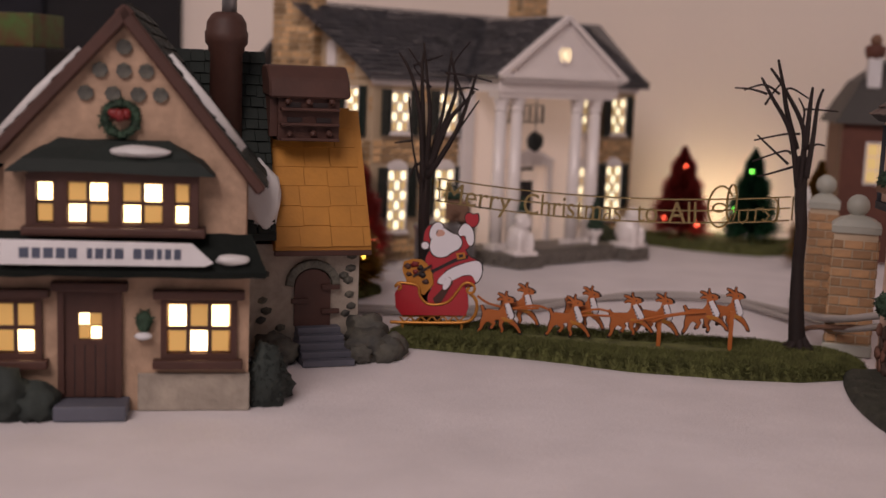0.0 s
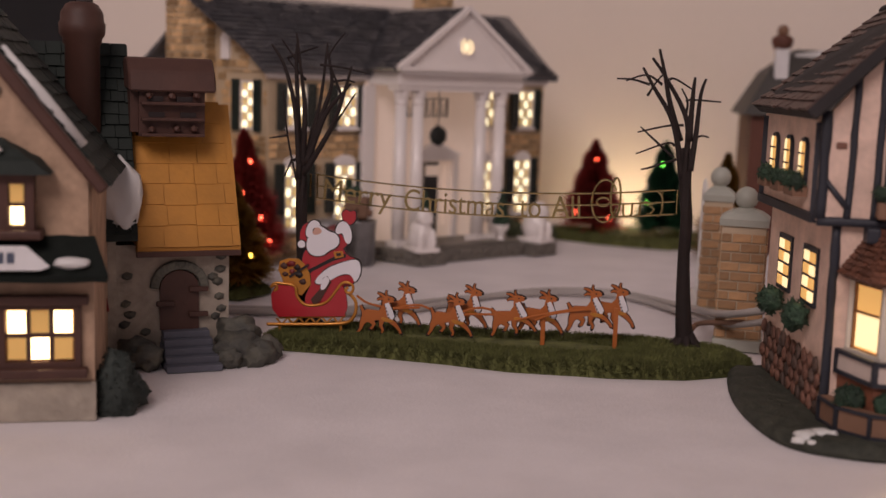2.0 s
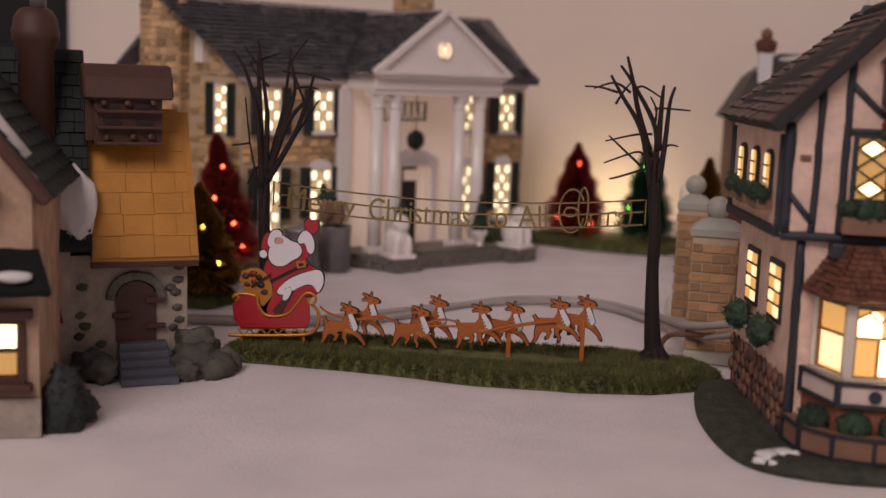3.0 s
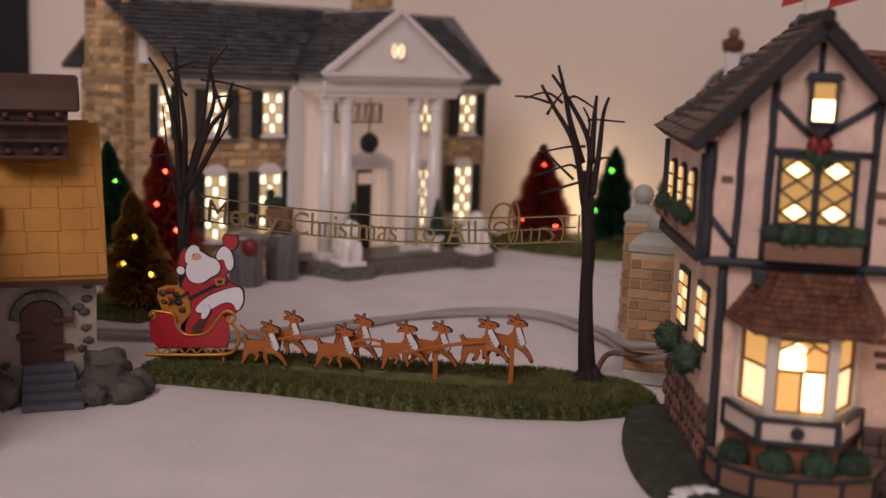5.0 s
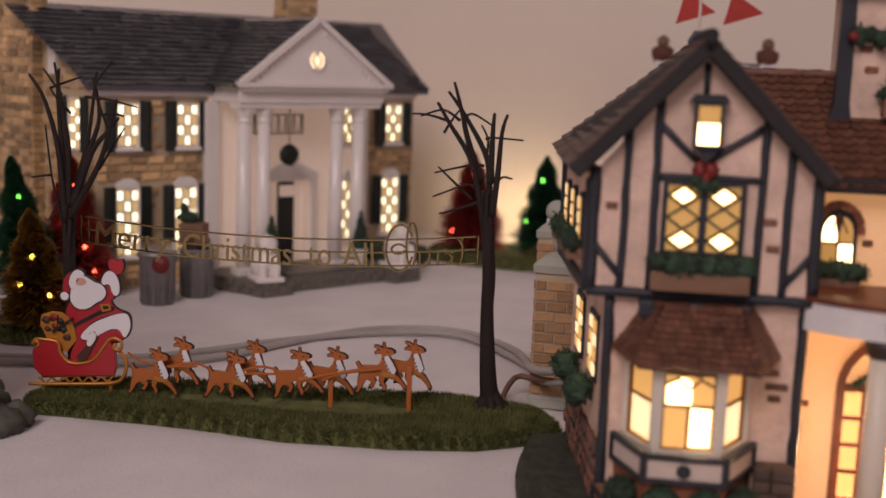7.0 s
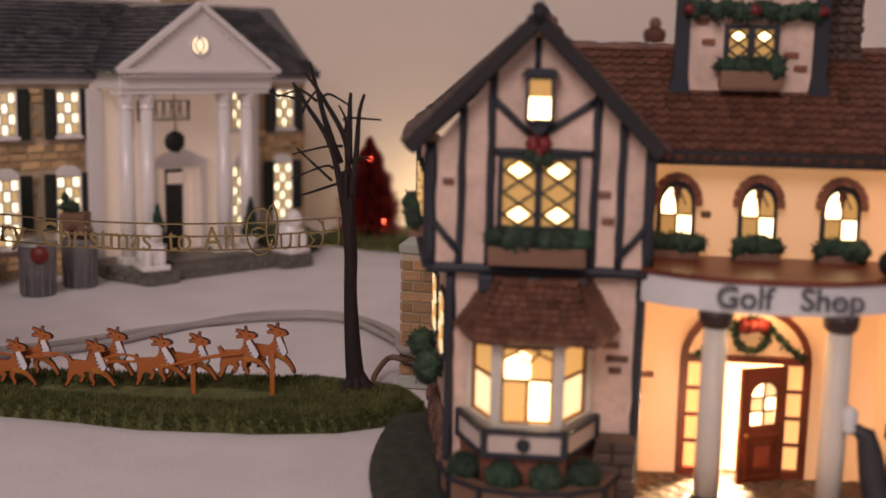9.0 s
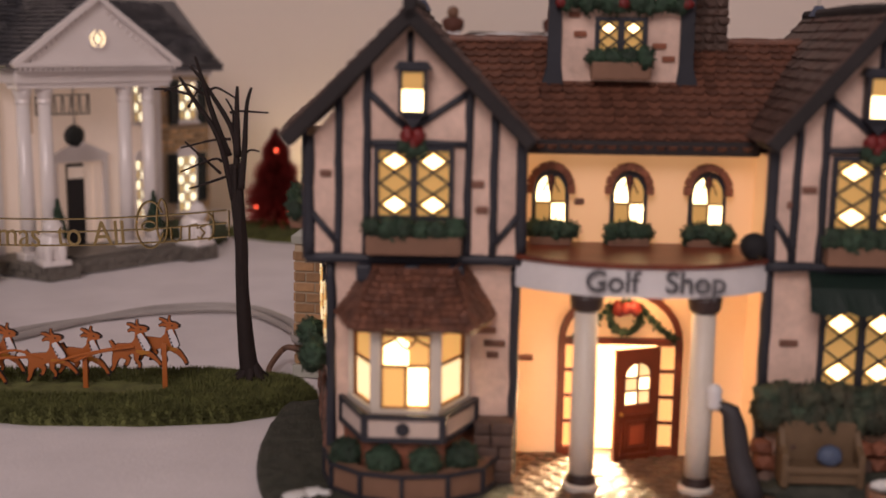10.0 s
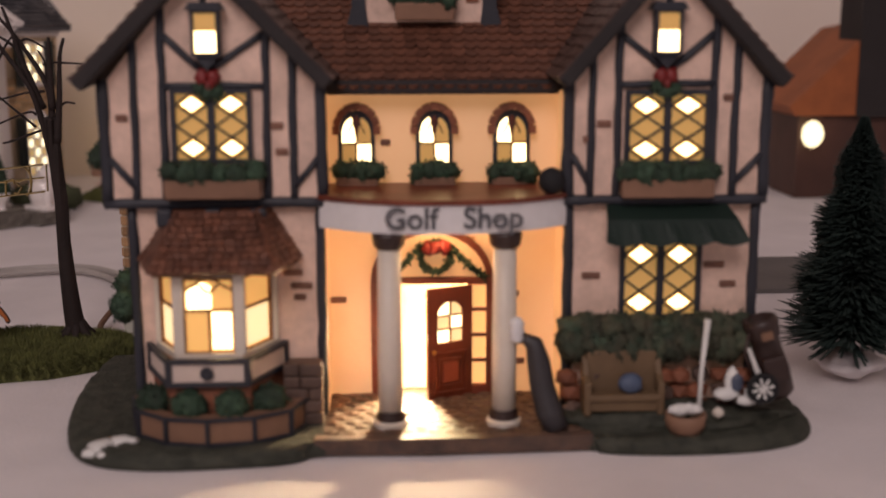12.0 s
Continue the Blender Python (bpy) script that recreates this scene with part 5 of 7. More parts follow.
for x in (-0.35, 10.3):
    part("pilaster", box(x - 0.45, x + 0.45, 5.2, 5.7, 0.7, 10.7, 0.06), PORCELAIN, mansion)
# door, balcony and hanging ornament
bm = frame_bars(3.6, 6.6, 0.7, 5.9, 5.3, 5.66, 0.35)
ds = part("door_surround", bm, PORCELAIN, mansion)
part("door_pediment", prism([(3.0, 6.25), (7.2, 6.25), (5.1, 7.2)], 5.25, 5.66), PORCELAIN, ds)
part("front_door", box(4.25, 5.35, 5.45, 5.6, 0.8, 5.8), IRON, mansion, "dark front door with a faintly emissive fanlight")
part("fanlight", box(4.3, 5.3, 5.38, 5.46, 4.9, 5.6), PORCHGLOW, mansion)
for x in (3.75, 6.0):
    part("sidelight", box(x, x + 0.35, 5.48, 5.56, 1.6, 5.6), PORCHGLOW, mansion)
bm = frame_bars(2.3, 5.6, 8.85, 9.9, 5.0, 5.08, 0.07)
rail = part("balcony_rail", bm, IRON, mansion, "black iron balcony rail")
for i in range(12):
    part("baluster", beam((2.45 + i * 0.27, 8.85), (2.45 + i * 0.27 + (0.12 if i % 2 else -0.12), 9.9), 0.05, 5.01, 5.06), IRON, rail)
orn = part("hanging_ornament", lump(3.85, 3.6, 7.62, 0.62, 0.3, 0.62, None, 0.12, 3, 3, 5), material("black_green_wreath", (0.01, 0.014, 0.012), 0.5, vary=0.5, bump=1.0), mansion, "dark round wreath hanging on a cord", smooth=True)
part("cord", tube([(3.85, 3.6, 8.2), (3.85, 3.6, 10.5)], 0.035, 6), IRON, orn)
# stoop
st = part("stoop", slab([(-0.9, 3.6), (0.05, -0.05), (1.9, -0.1), (2.1, 0.7), (9.0, 0.75), (9.2, 0.0), (11.2, 0.0), (11.4, 2.2), (10.6, 5.8), (-0.6, 5.8)], 0, 0.8), STOOP, mansion, "grey stone stoop")
sr = random.Random(31)
for i in range(22):
    part("stoop_stone", box(-0.22, 0.22, -0.1, 0.1, -0.17, 0.17, 0.05), STOOP, st, at=pose((0.25 + i * 0.5) * CM, (-0.05 if i < 4 or i > 17 else 0.72) * CM, (0.2 + 0.38 * (i % 2)) * CM, sr.uniform(-4, 4), sr.uniform(-6, 6), 0))
for i in range(8):
    part("stoop_stone", box(-0.3, 0.3, -0.1, 0.1, -0.17, 0.17, 0.05), STOOP, st, at=pose((-0.05 - 0.12 * i) * CM, (0.3 + i * 0.45) * CM, (0.2 + 0.38 * (i % 2)) * CM, 0, 0, -75))
part("stoop_step", slab([(2.2, 0.95), (8.9, 1.0), (9.0, 2.2), (2.0, 2.2)], 0.8, 1.0), STOOP, st)
rc = part("chimney", box(7.6, 9.9, 10.2, 11.8, 14.5, 17.9), MORTAR, mansion, "tan fieldstone chimney")
bm = bmesh.new()
stones(mansion, pose(0, 10.2 * CM, 0), 7.6, 9.9, 15.3, 17.8, [], 27, joined=bm)
stones(mansion, pose(7.6 * CM, 11 * CM, 0, 0, 0, -90), -0.8, 0.8, 15.3, 17.8, [], 28, joined=bm)
tagged(part("chimney_stone", bm, CREAMSTONE, rc), kind="stuff")

# things on and round the stoop
def at_m(x, y):
    v = mansion.matrix_world @ Vector((x * CM, y * CM, 0))
    return v.x / CM, v.y / CM


def urn_tree(x, y):
    t = group("urn_topiary", x, y, 0.8, 0, "small dark conical topiary in a white urn", "topiary", grp="urns beside the mansion door")
    part("urn", turned([(0.4, 0), (0.42, 0.12), (0.16, 0.3), (0.22, 0.55), (0.5, 1.0), (0.52, 1.2), (0.44, 1.2), (0.4, 1.0)], 0, 0, 0, 16), PORCELAIN, t, smooth=True)
    bm = bmesh.new()
    for k in range(10):
        lump(0, 0, 1.3 + k * 0.22, 0.52 * (1 - k / 10.5) + 0.03, 0.52 * (1 - k / 10.5) + 0.03, 0.2, bm, 0.35, k, 2, 5)
    tagged(part("topiary", bm, GREENERY, t), kind="stuff")


urn_tree(*at_m(1.75, 2.0)), urn_tree(*at_m(7.85, 1.75))
def lion(x, y, rz, label):
    v = at_m(x, y)
    bm = lump(0, 0.1, 1.0, 0.75, 0.95, 1.0, None, 0.25, 1, 3, 2)
    lump(0, -0.3, 2.05, 0.55, 0.55, 0.6, bm, 0.25, 2, 3, 2.5)
    lump(-0.4, -0.65, 0.7, 0.24, 0.3, 0.75, bm, 0.2, 3, 2), lump(0.4, -0.65, 0.7, 0.24, 0.3, 0.75, bm, 0.2, 4, 2)
    box(-0.8, 0.8, -0.95, 0.95, 0, 0.3, 0.06, bm)
    ob = part("seated_statue", bm, PORCELAIN, None, smooth=True)
    ob.matrix_world = pose(v[0] * CM, v[1] * CM, 0.8 * CM, 0, 0, 46 + rz)
    tagged(ob, label, "statue", "statues on the stoop")


lion(0.65, 0.75, -10, "white glazed seated animal statue on the stoop"), lion(10.2, 0.95, 10, "white glazed seated animal statue on the stoop")
for x, y, r in ((11.0, 4.3, 1.0), (13.9, 4.2, 0.85)):
    v = at_m(x, y)
    tagged(part("bush", lump(v[0], v[1], r * 0.85, r, r, r, None, 0.35, int(r * 9), 3, 4), material("olive_bush_flock", (0.06, 0.07, 0.035), 0.9, vary=0.5, bump=1.0), smooth=True), "round olive green bush beside the mansion", "bush", "bushes")


def tin_can(x, y, top, label):
    t = group("tin_bin", x, y, 0, 0, label, "bin", grp="tin bins by the mansion")
    part("bin_body", turned([(0.85, 0), (0.98, 2.6), (1.05, 2.7), (0.95, 2.7), (0.9, 2.4)], 0, 0, 0, 26), TIN, t, smooth=True)
    bm = bmesh.new()
    for k in range(13):
        a = math.tau * k / 13
        box(-0.03, 0.03, -0.03, 0.03, 0.1, 2.5, bm=bm, m=Matrix.Translation((0.93 * math.cos(a), 0.93 * math.sin(a), 0)) @ Matrix.Rotation(a, 4, "Z"))
    part("bin_rib", bm, TIN, t)
    return t


b1 = tin_can(-7.6, 68.2, 1, "grey tin bin heaped with tan parcels")
r2 = random.Random(3)
for k in range(11):
    part("parcel", lump(r2.uniform(-0.7, 0.7), r2.uniform(-0.6, 0.6), 2.8 + r2.uniform(0, 0.6), 0.34, 0.3, 0.26, None, 0.4, k, 1), PLANTER, b1)
part("parcel_box", box(-0.9, 0.5, -0.5, 0.6, 2.9, 4.1, 0.05), PLANTER, b1)
part("green_toy", lump(-0.5, 0.1, 4.4, 0.6, 0.3, 0.35, lump(-0.75, 0.1, 4.9, 0.22, 0.22, 0.28, None, 0.2, 2), 0.3, 5), GREENERY, b1, smooth=True)
b2 = tin_can(-8.9, 65.6, 1, "grey tin bin with a red round lid ornament")
part("bin_lid", turned([(1.1, 0), (1.05, 0.2), (0.3, 0.4), (0.1, 0.42)], 0, 0, 2.65, 22), TIN, b2, smooth=True)
part("red_ball", lump(0.5, -0.9, 2.3, 0.5, 0.35, 0.5, None, 0.1, 2, 3), REDBOW, b2, smooth=True)


# ---- bristle trees ----
def bristle_tree(x, y, h, r, mat, label, bulbs=(), lean=0.0, z0=0.0, n=8500, seed=1, base=None):
    t = group("bristle_tree", x, y, z0, 0, label, "tree", grp="bristle trees")
    part("trunk", tube([(0, 0, 0), (lean * 0.5, 0, h * 0.5), (lean, 0, h * 0.97)], [0.14, 0.1, 0.03], 8), BARK, t)
    rnd = random.Random(seed)
    verts, faces = [], []
    for i in range(n):
        k = rnd.random() ** 0.75
        z = h * (0.10 + 0.9 * k)
        bulge = 1 + 0.13 * math.sin(k * 24 + 2 * math.sin(seed))
        rr = (r * (1.18 if base is None else 1) * (1 - k) ** 0.8 + 0.1) * bulge * rnd.uniform(0.75, 1.12)
        a = rnd.uniform(0, math.tau)
        p = Vector((lean * k, 0, z))
        q = p + Vector((rr * math.cos(a), rr * math.sin(a), rr * rnd.uniform(-0.25, 0.25) + 0.1))
        s = Vector((-math.sin(a), math.cos(a), 0)) * 0.036
        b = len(verts)
        verts += [p - s, p + s, q + s * 1.3, q - s * 1.3, (p + q) / 2 + Vector((0, 0, 0.07))]
        faces += [(b, b + 1, b + 4), (b + 1, b + 2, b + 4), (b + 2, b + 3, b + 4), (b + 3, b, b + 4)]
    me = bpy.data.meshes.new("bristles")
    me.from_pydata([tuple(v * CM for v in p) for p in verts], [], faces)
    me.materials.append(mat)
    ob = new("bristles", me)
    ob.parent = t
    for k, a, m in bulbs:
        rr = r * (1 - k) ** 0.85 * 1.0 + 0.1
        part("bulb", lump(lean * k + rr * math.cos(a), rr * math.sin(a), h * (0.1 + 0.9 * k), 0.11, 0.11, 0.13, None, 0, 0, 2), m, t, "tiny lit bulb", smooth=True)
    if base:
        part("tree_base", lump(0, 0, 0.0, base, base, base * 0.4, None, 0.3, 2, 3), SNOW, t, "white snowy base", smooth=True)
    return t


REDTREE = material("dark_red_bristle", (0.34, 0.035, 0.03), 0.55, vary=0.5, grain=500)
GREENTREE = material("deep_green_bristle", (0.018, 0.085, 0.038), 0.55, vary=0.5, grain=500)
GOLDTREE = material("gold_tinsel_bristle", (0.26, 0.13, 0.02), 0.4, 0.3, vary=0.5, grain=500)
GREYGREEN = material("grey_green_bristle", (0.022, 0.04, 0.035), 0.7, vary=0.5, grain=500)
RBULB, GBULB, YBULB = glow("red_bulb", (1.0, 0.1, 0.05), 8), glow("green_bulb", (0.2, 1.0, 0.1), 5), glow("yellow_bulb", (1.0, 0.6, 0.08), 5)
bristle_tree(5.9, 87.5, 6.9, 2.0, REDTREE, "dark red bristle tree with lit red bulbs", ((0.78, -1.4, RBULB), (0.16, -2.3, RBULB), (0.1, -0.9, RBULB)), z0=0.2, seed=2)
bristle_tree(11.0, 87.0, 7.0, 1.8, GREENTREE, "deep green bristle tree with lit green bulbs", ((0.75, -1.9, GBULB), (0.3, -2.6, GBULB)), z0=0.2, seed=3)
bristle_tree(-13.6, 66.2, 7.9, 1.75, REDTREE, "dark red bristle tree with lit red bulbs", ((0.75, -0.9, RBULB), (0.3, -0.8, RBULB), (0.12, -0.6, RBULB), (0.5, -1.6, RBULB)), lean=-0.6, seed=4)
bristle_tree(-15.1, 63.6, 7.7, 1.5, GREENTREE, "deep green bristle tree with lit green bulbs", ((0.72, -0.9, GBULB), (0.35, -0.6, GBULB)), lean=-1.0, seed=5)
bristle_tree(-11.5, 57.2, 5.6, 1.5, GOLDTREE, "gold tinsel bristle tree with lit yellow bulbs", ((0.6, -1.2, YBULB), (0.25, -0.7, YBULB), (0.35, -1.8, YBULB)), lean=-0.5, z0=0.3, seed=6)
bristle_tree(38.2, 43.0, 8.4, 2.1, GREYGREEN, "dark grey-green bristle tree on a snowy base", z0=0.6, seed=7, n=13000, base=1.15)
bristle_tree(14.6, 78, 7.0, 1.6, GOLDTREE, "dim gold bristle tree by the brick house", ((0.5, -1.8, YBULB),), seed=8)


# ---- grass mats ----
def mat_mound(name, rim, h, label, blades, seed, grain=0.16):
    cx, cy = sum(p[0] for p in rim) / len(rim), sum(p[1] for p in rim) / len(rim)
    bm = bmesh.new()
    rings = []
    fine = []
    for i in range(len(rim)):
        a, b = Vector(rim[i - 1]), Vector(rim[i])
        fine += [a.lerp(b, k / 6) for k in range(6)]
    for k, z in ((1.0, 0.0), (0.985, h * 0.5), (0.95, h * 0.85), (0.85, h), (0.6, h * 1.05), (0.3, h * 1.05)):
        rings.append([bm.verts.new((cx + (p.x - cx) * (1 - (1 - k) * 0.75), cy + (p.y - cy) * k, z + (0.07 * noise.noise(Vector((p.x, p.y, k * 9)) * 1.3) if z else 0))) for p in fine])
    for a, b in zip(rings, rings[1:]):
        for i in range(len(a)):
            bm.faces.new((a[i - 1], a[i], b[i], b[i - 1]))
    bm.faces.new(rings[-1])
    g = tagged(part(name, bm, FLOCK, smooth=True), label, "grass mat")
    rnd = random.Random(seed)
    verts, faces = [], []
    tris = [p for p in g.data.polygons if len(p.vertices) == 4]
    for i in range(blades):
        p = tris[rnd.randrange(len(tris))]
        c = [g.data.vertices[j].co for j in p.vertices]
        q = c[0].lerp(c[1], rnd.random()).lerp(c[3].lerp(c[2], rnd.random()), rnd.random()) / CM
        a = rnd.uniform(0, math.tau)
        s = Vector((math.cos(a), math.sin(a), 0)) * 0.025
        up = (Vector(p.normal) * 0.7 + Vector((rnd.uniform(-0.7, 0.7), rnd.uniform(-0.7, 0.7), 0.7))) * grain * rnd.uniform(0.5, 1.1)
        b = len(verts)
        verts += [q - s, q + s, q + up]
        faces.append((b, b + 1, b + 2))
    me = bpy.data.meshes.new("flock")
    me.from_pydata([tuple(v * CM for v in p) for p in verts], [], faces)
    me.materials.append(FLOCK)
    ob = new("flock", me)
    ob.parent = g
    tagged(ob, kind="stuff")
    return g


mat_mound("grass_strip", [(-7.0, 46.4), (-6.4, 45.5), (-3.5, 45.3), (0, 45.0), (3.6, 44.35), (7.5, 44.4), (10.4, 44.9), (12.6, 46.2), (13.3, 47.6), (12.4, 49.3), (9, 50.2), (3, 49.8), (-3, 49.6), (-6.6, 48.4)], 0.55, "long green flocked grass strip under sleigh and bare trees", 42000, 5)
mat_mound("grass_mat", [(2.6, 85), (6, 82.8), (11.3, 81.6), (14.5, 83.5), (15, 90), (8, 91.5), (3, 90)], 0.35, "green flocked grass mat under the bristle trees", 9000, 6)
mat_mound("grass_mat", [(-15.2, 57), (-13.6, 55.2), (-10.8, 55.2), (-9.9, 57.5), (-11.5, 60), (-14.5, 60)], 0.35, "green flocked grass mat under the gold tree", 5000, 7)


# ---- bare trees ----
def bare_tree(x, y, trunk, limbs, twigs, label, seed):
    """A trunk of bundled wires that part into limbs; limbs and twigs are lines (x, z), spread a little in depth."""
    t = group("bare_tree", x, y, 0.5, 0, label, "tree", grp="bare trees at the banner")
    rnd = random.Random(seed)
    part("trunk", tube(bent([(a, 0, b) for a, b in trunk], 5), [(0.40 - 0.17 * min(1, k / 12)) * min(1, (5 * len(trunk) - 3.6 - k) / 8) for k in range(5 * len(trunk) - 4)], 12), BARK, t, smooth=True)
    for k in range(7):
        a = math.tau * k / 7 + 0.3
        part("root", tube([(0, 0, 0.7), (0.4 * math.cos(a), 0.36 * math.sin(a), 0.22), (0.85 * math.cos(a), 0.7 * math.sin(a), 0.0)], [0.26, 0.17, 0.05], 8), BARK, t, smooth=True)
    for k in range(5):
        a = math.tau * k / 5
        r = 0.16
        part("strand", tube(bent([(p[0] + r * math.cos(a + i * 0.5), r * math.sin(a + i * 0.5), p[1]) for i, p in enumerate(trunk[1:])], 5), 0.1, 6), BARK, t, smooth=True)
    for kind, lines, fat, thin in (("branch", limbs, 0.15, 0.05), ("twig", twigs, 0.06, 0.032)):
        for line in lines:
            lean, off = rnd.uniform(-0.16, 0.16), rnd.uniform(-0.12, 0.12)
            pts = bent([(a, off + lean * (b - line[0][1]), b) for a, b in line], 5)
            n = len(pts) - 1
            part(kind, tube(pts, [fat + (thin - fat) * (i / n) ** 0.8 for i in range(n + 1)], 7), BARK, t, smooth=True)
    return t


bare_tree(10.6, 48.6, [(0, 0), (-0.15, 1.3), (-0.27, 3.4), (-0.27, 5.1), (-0.37, 6.3), (-0.42, 7.45), (-0.49, 8.3)],
          [[(-0.54, 7.0), (-1.03, 9.27), (-1.91, 10.73), (-2.38, 11.51)], [(-0.44, 7.7), (-0.49, 9.41), (-1.41, 11.09), (-2.02, 11.91)], [(-0.25, 7.4), (-0.1, 8.96), (-0.01, 10.45), (0.17, 11.14)],
           [(-0.72, 8.6), (-1.24, 10.18), (-1.51, 11.31), (-1.77, 12.26)], [(-0.36, 8.6), (-0.33, 10.44), (-0.29, 11.19)]],
          [[(-2.07, 10.84), (-2.77, 11.02), (-3.41, 11.04)], [(-1.57, 10.85), (-2.21, 11.22), (-3.04, 10.96)], [(-2.14, 10.38), (-1.85, 10.89), (-1.53, 11.31)], [(-1.36, 11.02), (-1.07, 11.1), (-0.37, 10.71)],
           [(-0.55, 9.63), (-0.52, 10.21), (-0.78, 10.72)], [(-0.59, 10.2), (-0.34, 10.28), (0.81, 10.23)], [(-0.62, 9.24), (-1.29, 9.19), (-2.46, 8.89)], [(-0.93, 8.4), (-1.25, 8.5), (-2.48, 8.01)],
           [(-1.0, 7.95), (-1.83, 8.66), (-2.34, 9.11)], [(-0.65, 7.9), (-1.88, 7.46), (-2.24, 7.37)], [(-0.17, 8.62), (0.09, 8.83), (0.43, 8.78)]],
          "bare dark brown branching model tree on the grass strip", 3)
bare_tree(-5.35, 47.9, [(0, 0), (-0.2, 1.0), (-0.3, 1.95), (-0.42, 4.4), (-0.46, 5.8), (-0.46, 7.04)],
          [[(-0.53, 6.4), (-0.67, 9.17), (-1.11, 11.04), (-1.66, 11.98)], [(-0.49, 6.9), (-0.59, 8.94), (-0.7, 11.28), (-0.62, 12.22)], [(-0.41, 6.9), (-0.27, 9.19), (-0.34, 10.36), (-0.55, 12.45)],
           [(-0.4, 6.7), (-0.09, 8.36), (0.18, 9.67), (0.38, 12.13)], [(-0.3, 7.0), (0.38, 9.21), (0.72, 10.51), (0.45, 11.9)], [(-0.25, 7.0), (0.51, 9.1), (1.21, 9.99), (1.59, 10.47)],
           [(-0.35, 6.6), (0.88, 8.64), (1.41, 10.07), (1.74, 11.17)]],
          [[(-0.7, 11.24), (-1.39, 12.2)], [(-0.35, 10.55), (-0.87, 11.05), (-1.16, 11.41)], [(1.19, 10.04), (0.83, 10.87), (0.63, 11.6), (1.28, 12.57)], [(0.76, 8.47), (1.82, 10.08)], [(-1.16, 11.46), (-0.39, 11.76), (0.14, 11.94)],
           [(0.3, 11.2), (1.31, 11.11), (2.35, 10.89)], [(0.84, 10.52), (1.37, 10.6), (1.76, 10.52)], [(-0.5, 5.7), (-0.88, 7.26), (-1.09, 8.32), (-1.29, 10.09)], [(-1.07, 8.21), (-1.85, 8.08)], [(-0.88, 7.26), (-1.19, 6.48)], [(-0.81, 7.14), (0.16, 8.14)]],
          "bare dark brown branching model tree behind the sleigh", 4)


# ---- banner between the trees ----
banner = group("brass_banner", 0, 48.45, 0, 0, "etched brass banner lettered Merry Christmas to All", "banner")


def sag(x):
    return 6.66 + 0.44 * ((x - 2.1) / 7.7) ** 2


for off in (0.0, -0.48, -1.0):
    part("rail", tube([(-5.35 + 15.15 * k / 30, 0, sag(-5.35 + 15.15 * k / 30) + off) for k in range(31)], 0.035, 6), BRASS, banner)
for x in (-5.55, -5.25, 9.3, 9.9):
    part("stay", tube([(x, 0, sag(x)), (x, 0, sag(x) - 1.0)], 0.035, 6), BRASS, banner)
for word, x0, x1 in (("Merry", -5.0, -2.05), ("Christmas", -1.45, 2.8), ("to", 3.45, 4.35), ("All", 4.8, 6.0)):
    c = (x0 + x1) / 2
    ob = write(word, 1.34, BRASS, banner, "lettering", Matrix(), depth=0.03)
    xs = [v.co.x for v in ob.data.vertices]
    foot = min(v.co.y for v in ob.data.vertices if word != "Merry" or v.co.x < 0) / CM
    w = (max(xs) - min(xs)) / CM
    tilt = math.atan(0.44 * 2 * (c - 2.1) / 7.7 ** 2)
    m = Matrix.Translation((c, -0.03, sag(c) - 1.02 - foot)) @ Matrix.Rotation(-tilt, 4, "Y") @ Matrix.Rotation(math.pi / 2, 4, "X") @ Matrix.Diagonal(((x1 - x0) / w, 1, 1, 1))
    m.translation *= CM
    ob.matrix_basis = m
def oval(cx, cz, rx, rz, a0, a1, n=26):
    return [(cx + rx * math.cos(a0 + (a1 - a0) * k / n), cz + rz * math.sin(a0 + (a1 - a0) * k / n)) for k in range(n + 1)]


for line in (oval(6.95, -0.32, 0.52, 0.88, 0.5, 5.9), oval(6.9, -0.36, 0.26, 0.18, 0.3, 6.0), oval(7.4, -0.2, 0.2, 0.82, 0.0, 6.28), [(7.72, -0.45), (7.74, -0.92), (7.9, -1.04), (8.08, -0.9), (8.1, -0.42)],
             [(8.4, -1.0), (8.42, -0.45), (8.7, -0.42), (8.72, -0.6)], [(9.0, -0.5), (8.8, -0.56), (8.98, -0.76), (8.82, -0.98), (8.7, -0.9)], oval(9.1, -0.55, 0.24, 0.5, -1.5, 1.5, 12)):
    part("scroll", tube([(x, -0.03, sag(x) + z) for x, z in line], 0.045, 6), BRASS, banner)


# ---- sleigh, seated figure and reindeer, flat enamelled metal ----
sleigh = group("sleigh", -4.0, 46.7, 0.5, 3, "red enamelled metal sleigh with gold trim and runner", "sleigh")
hull = [(-2.34, 0.68), (-2.61, 1.01), (-2.67, 1.61), (-2.48, 2.03), (-2.11, 2.08), (-1.67, 2.01), (-1.6, 1.68), (-1.42, 1.37), (-1.0, 1.25), (-0.52, 1.33), (-0.16, 1.59), (0.12, 1.99), (0.33, 2.2), (0.51, 1.8), (0.57, 1.2), (0.46, 0.84)]
part("hull", prism(hull, -0.12, 0.12, bevel=0.02), SLEIGHRED, sleigh, "glossy red side")
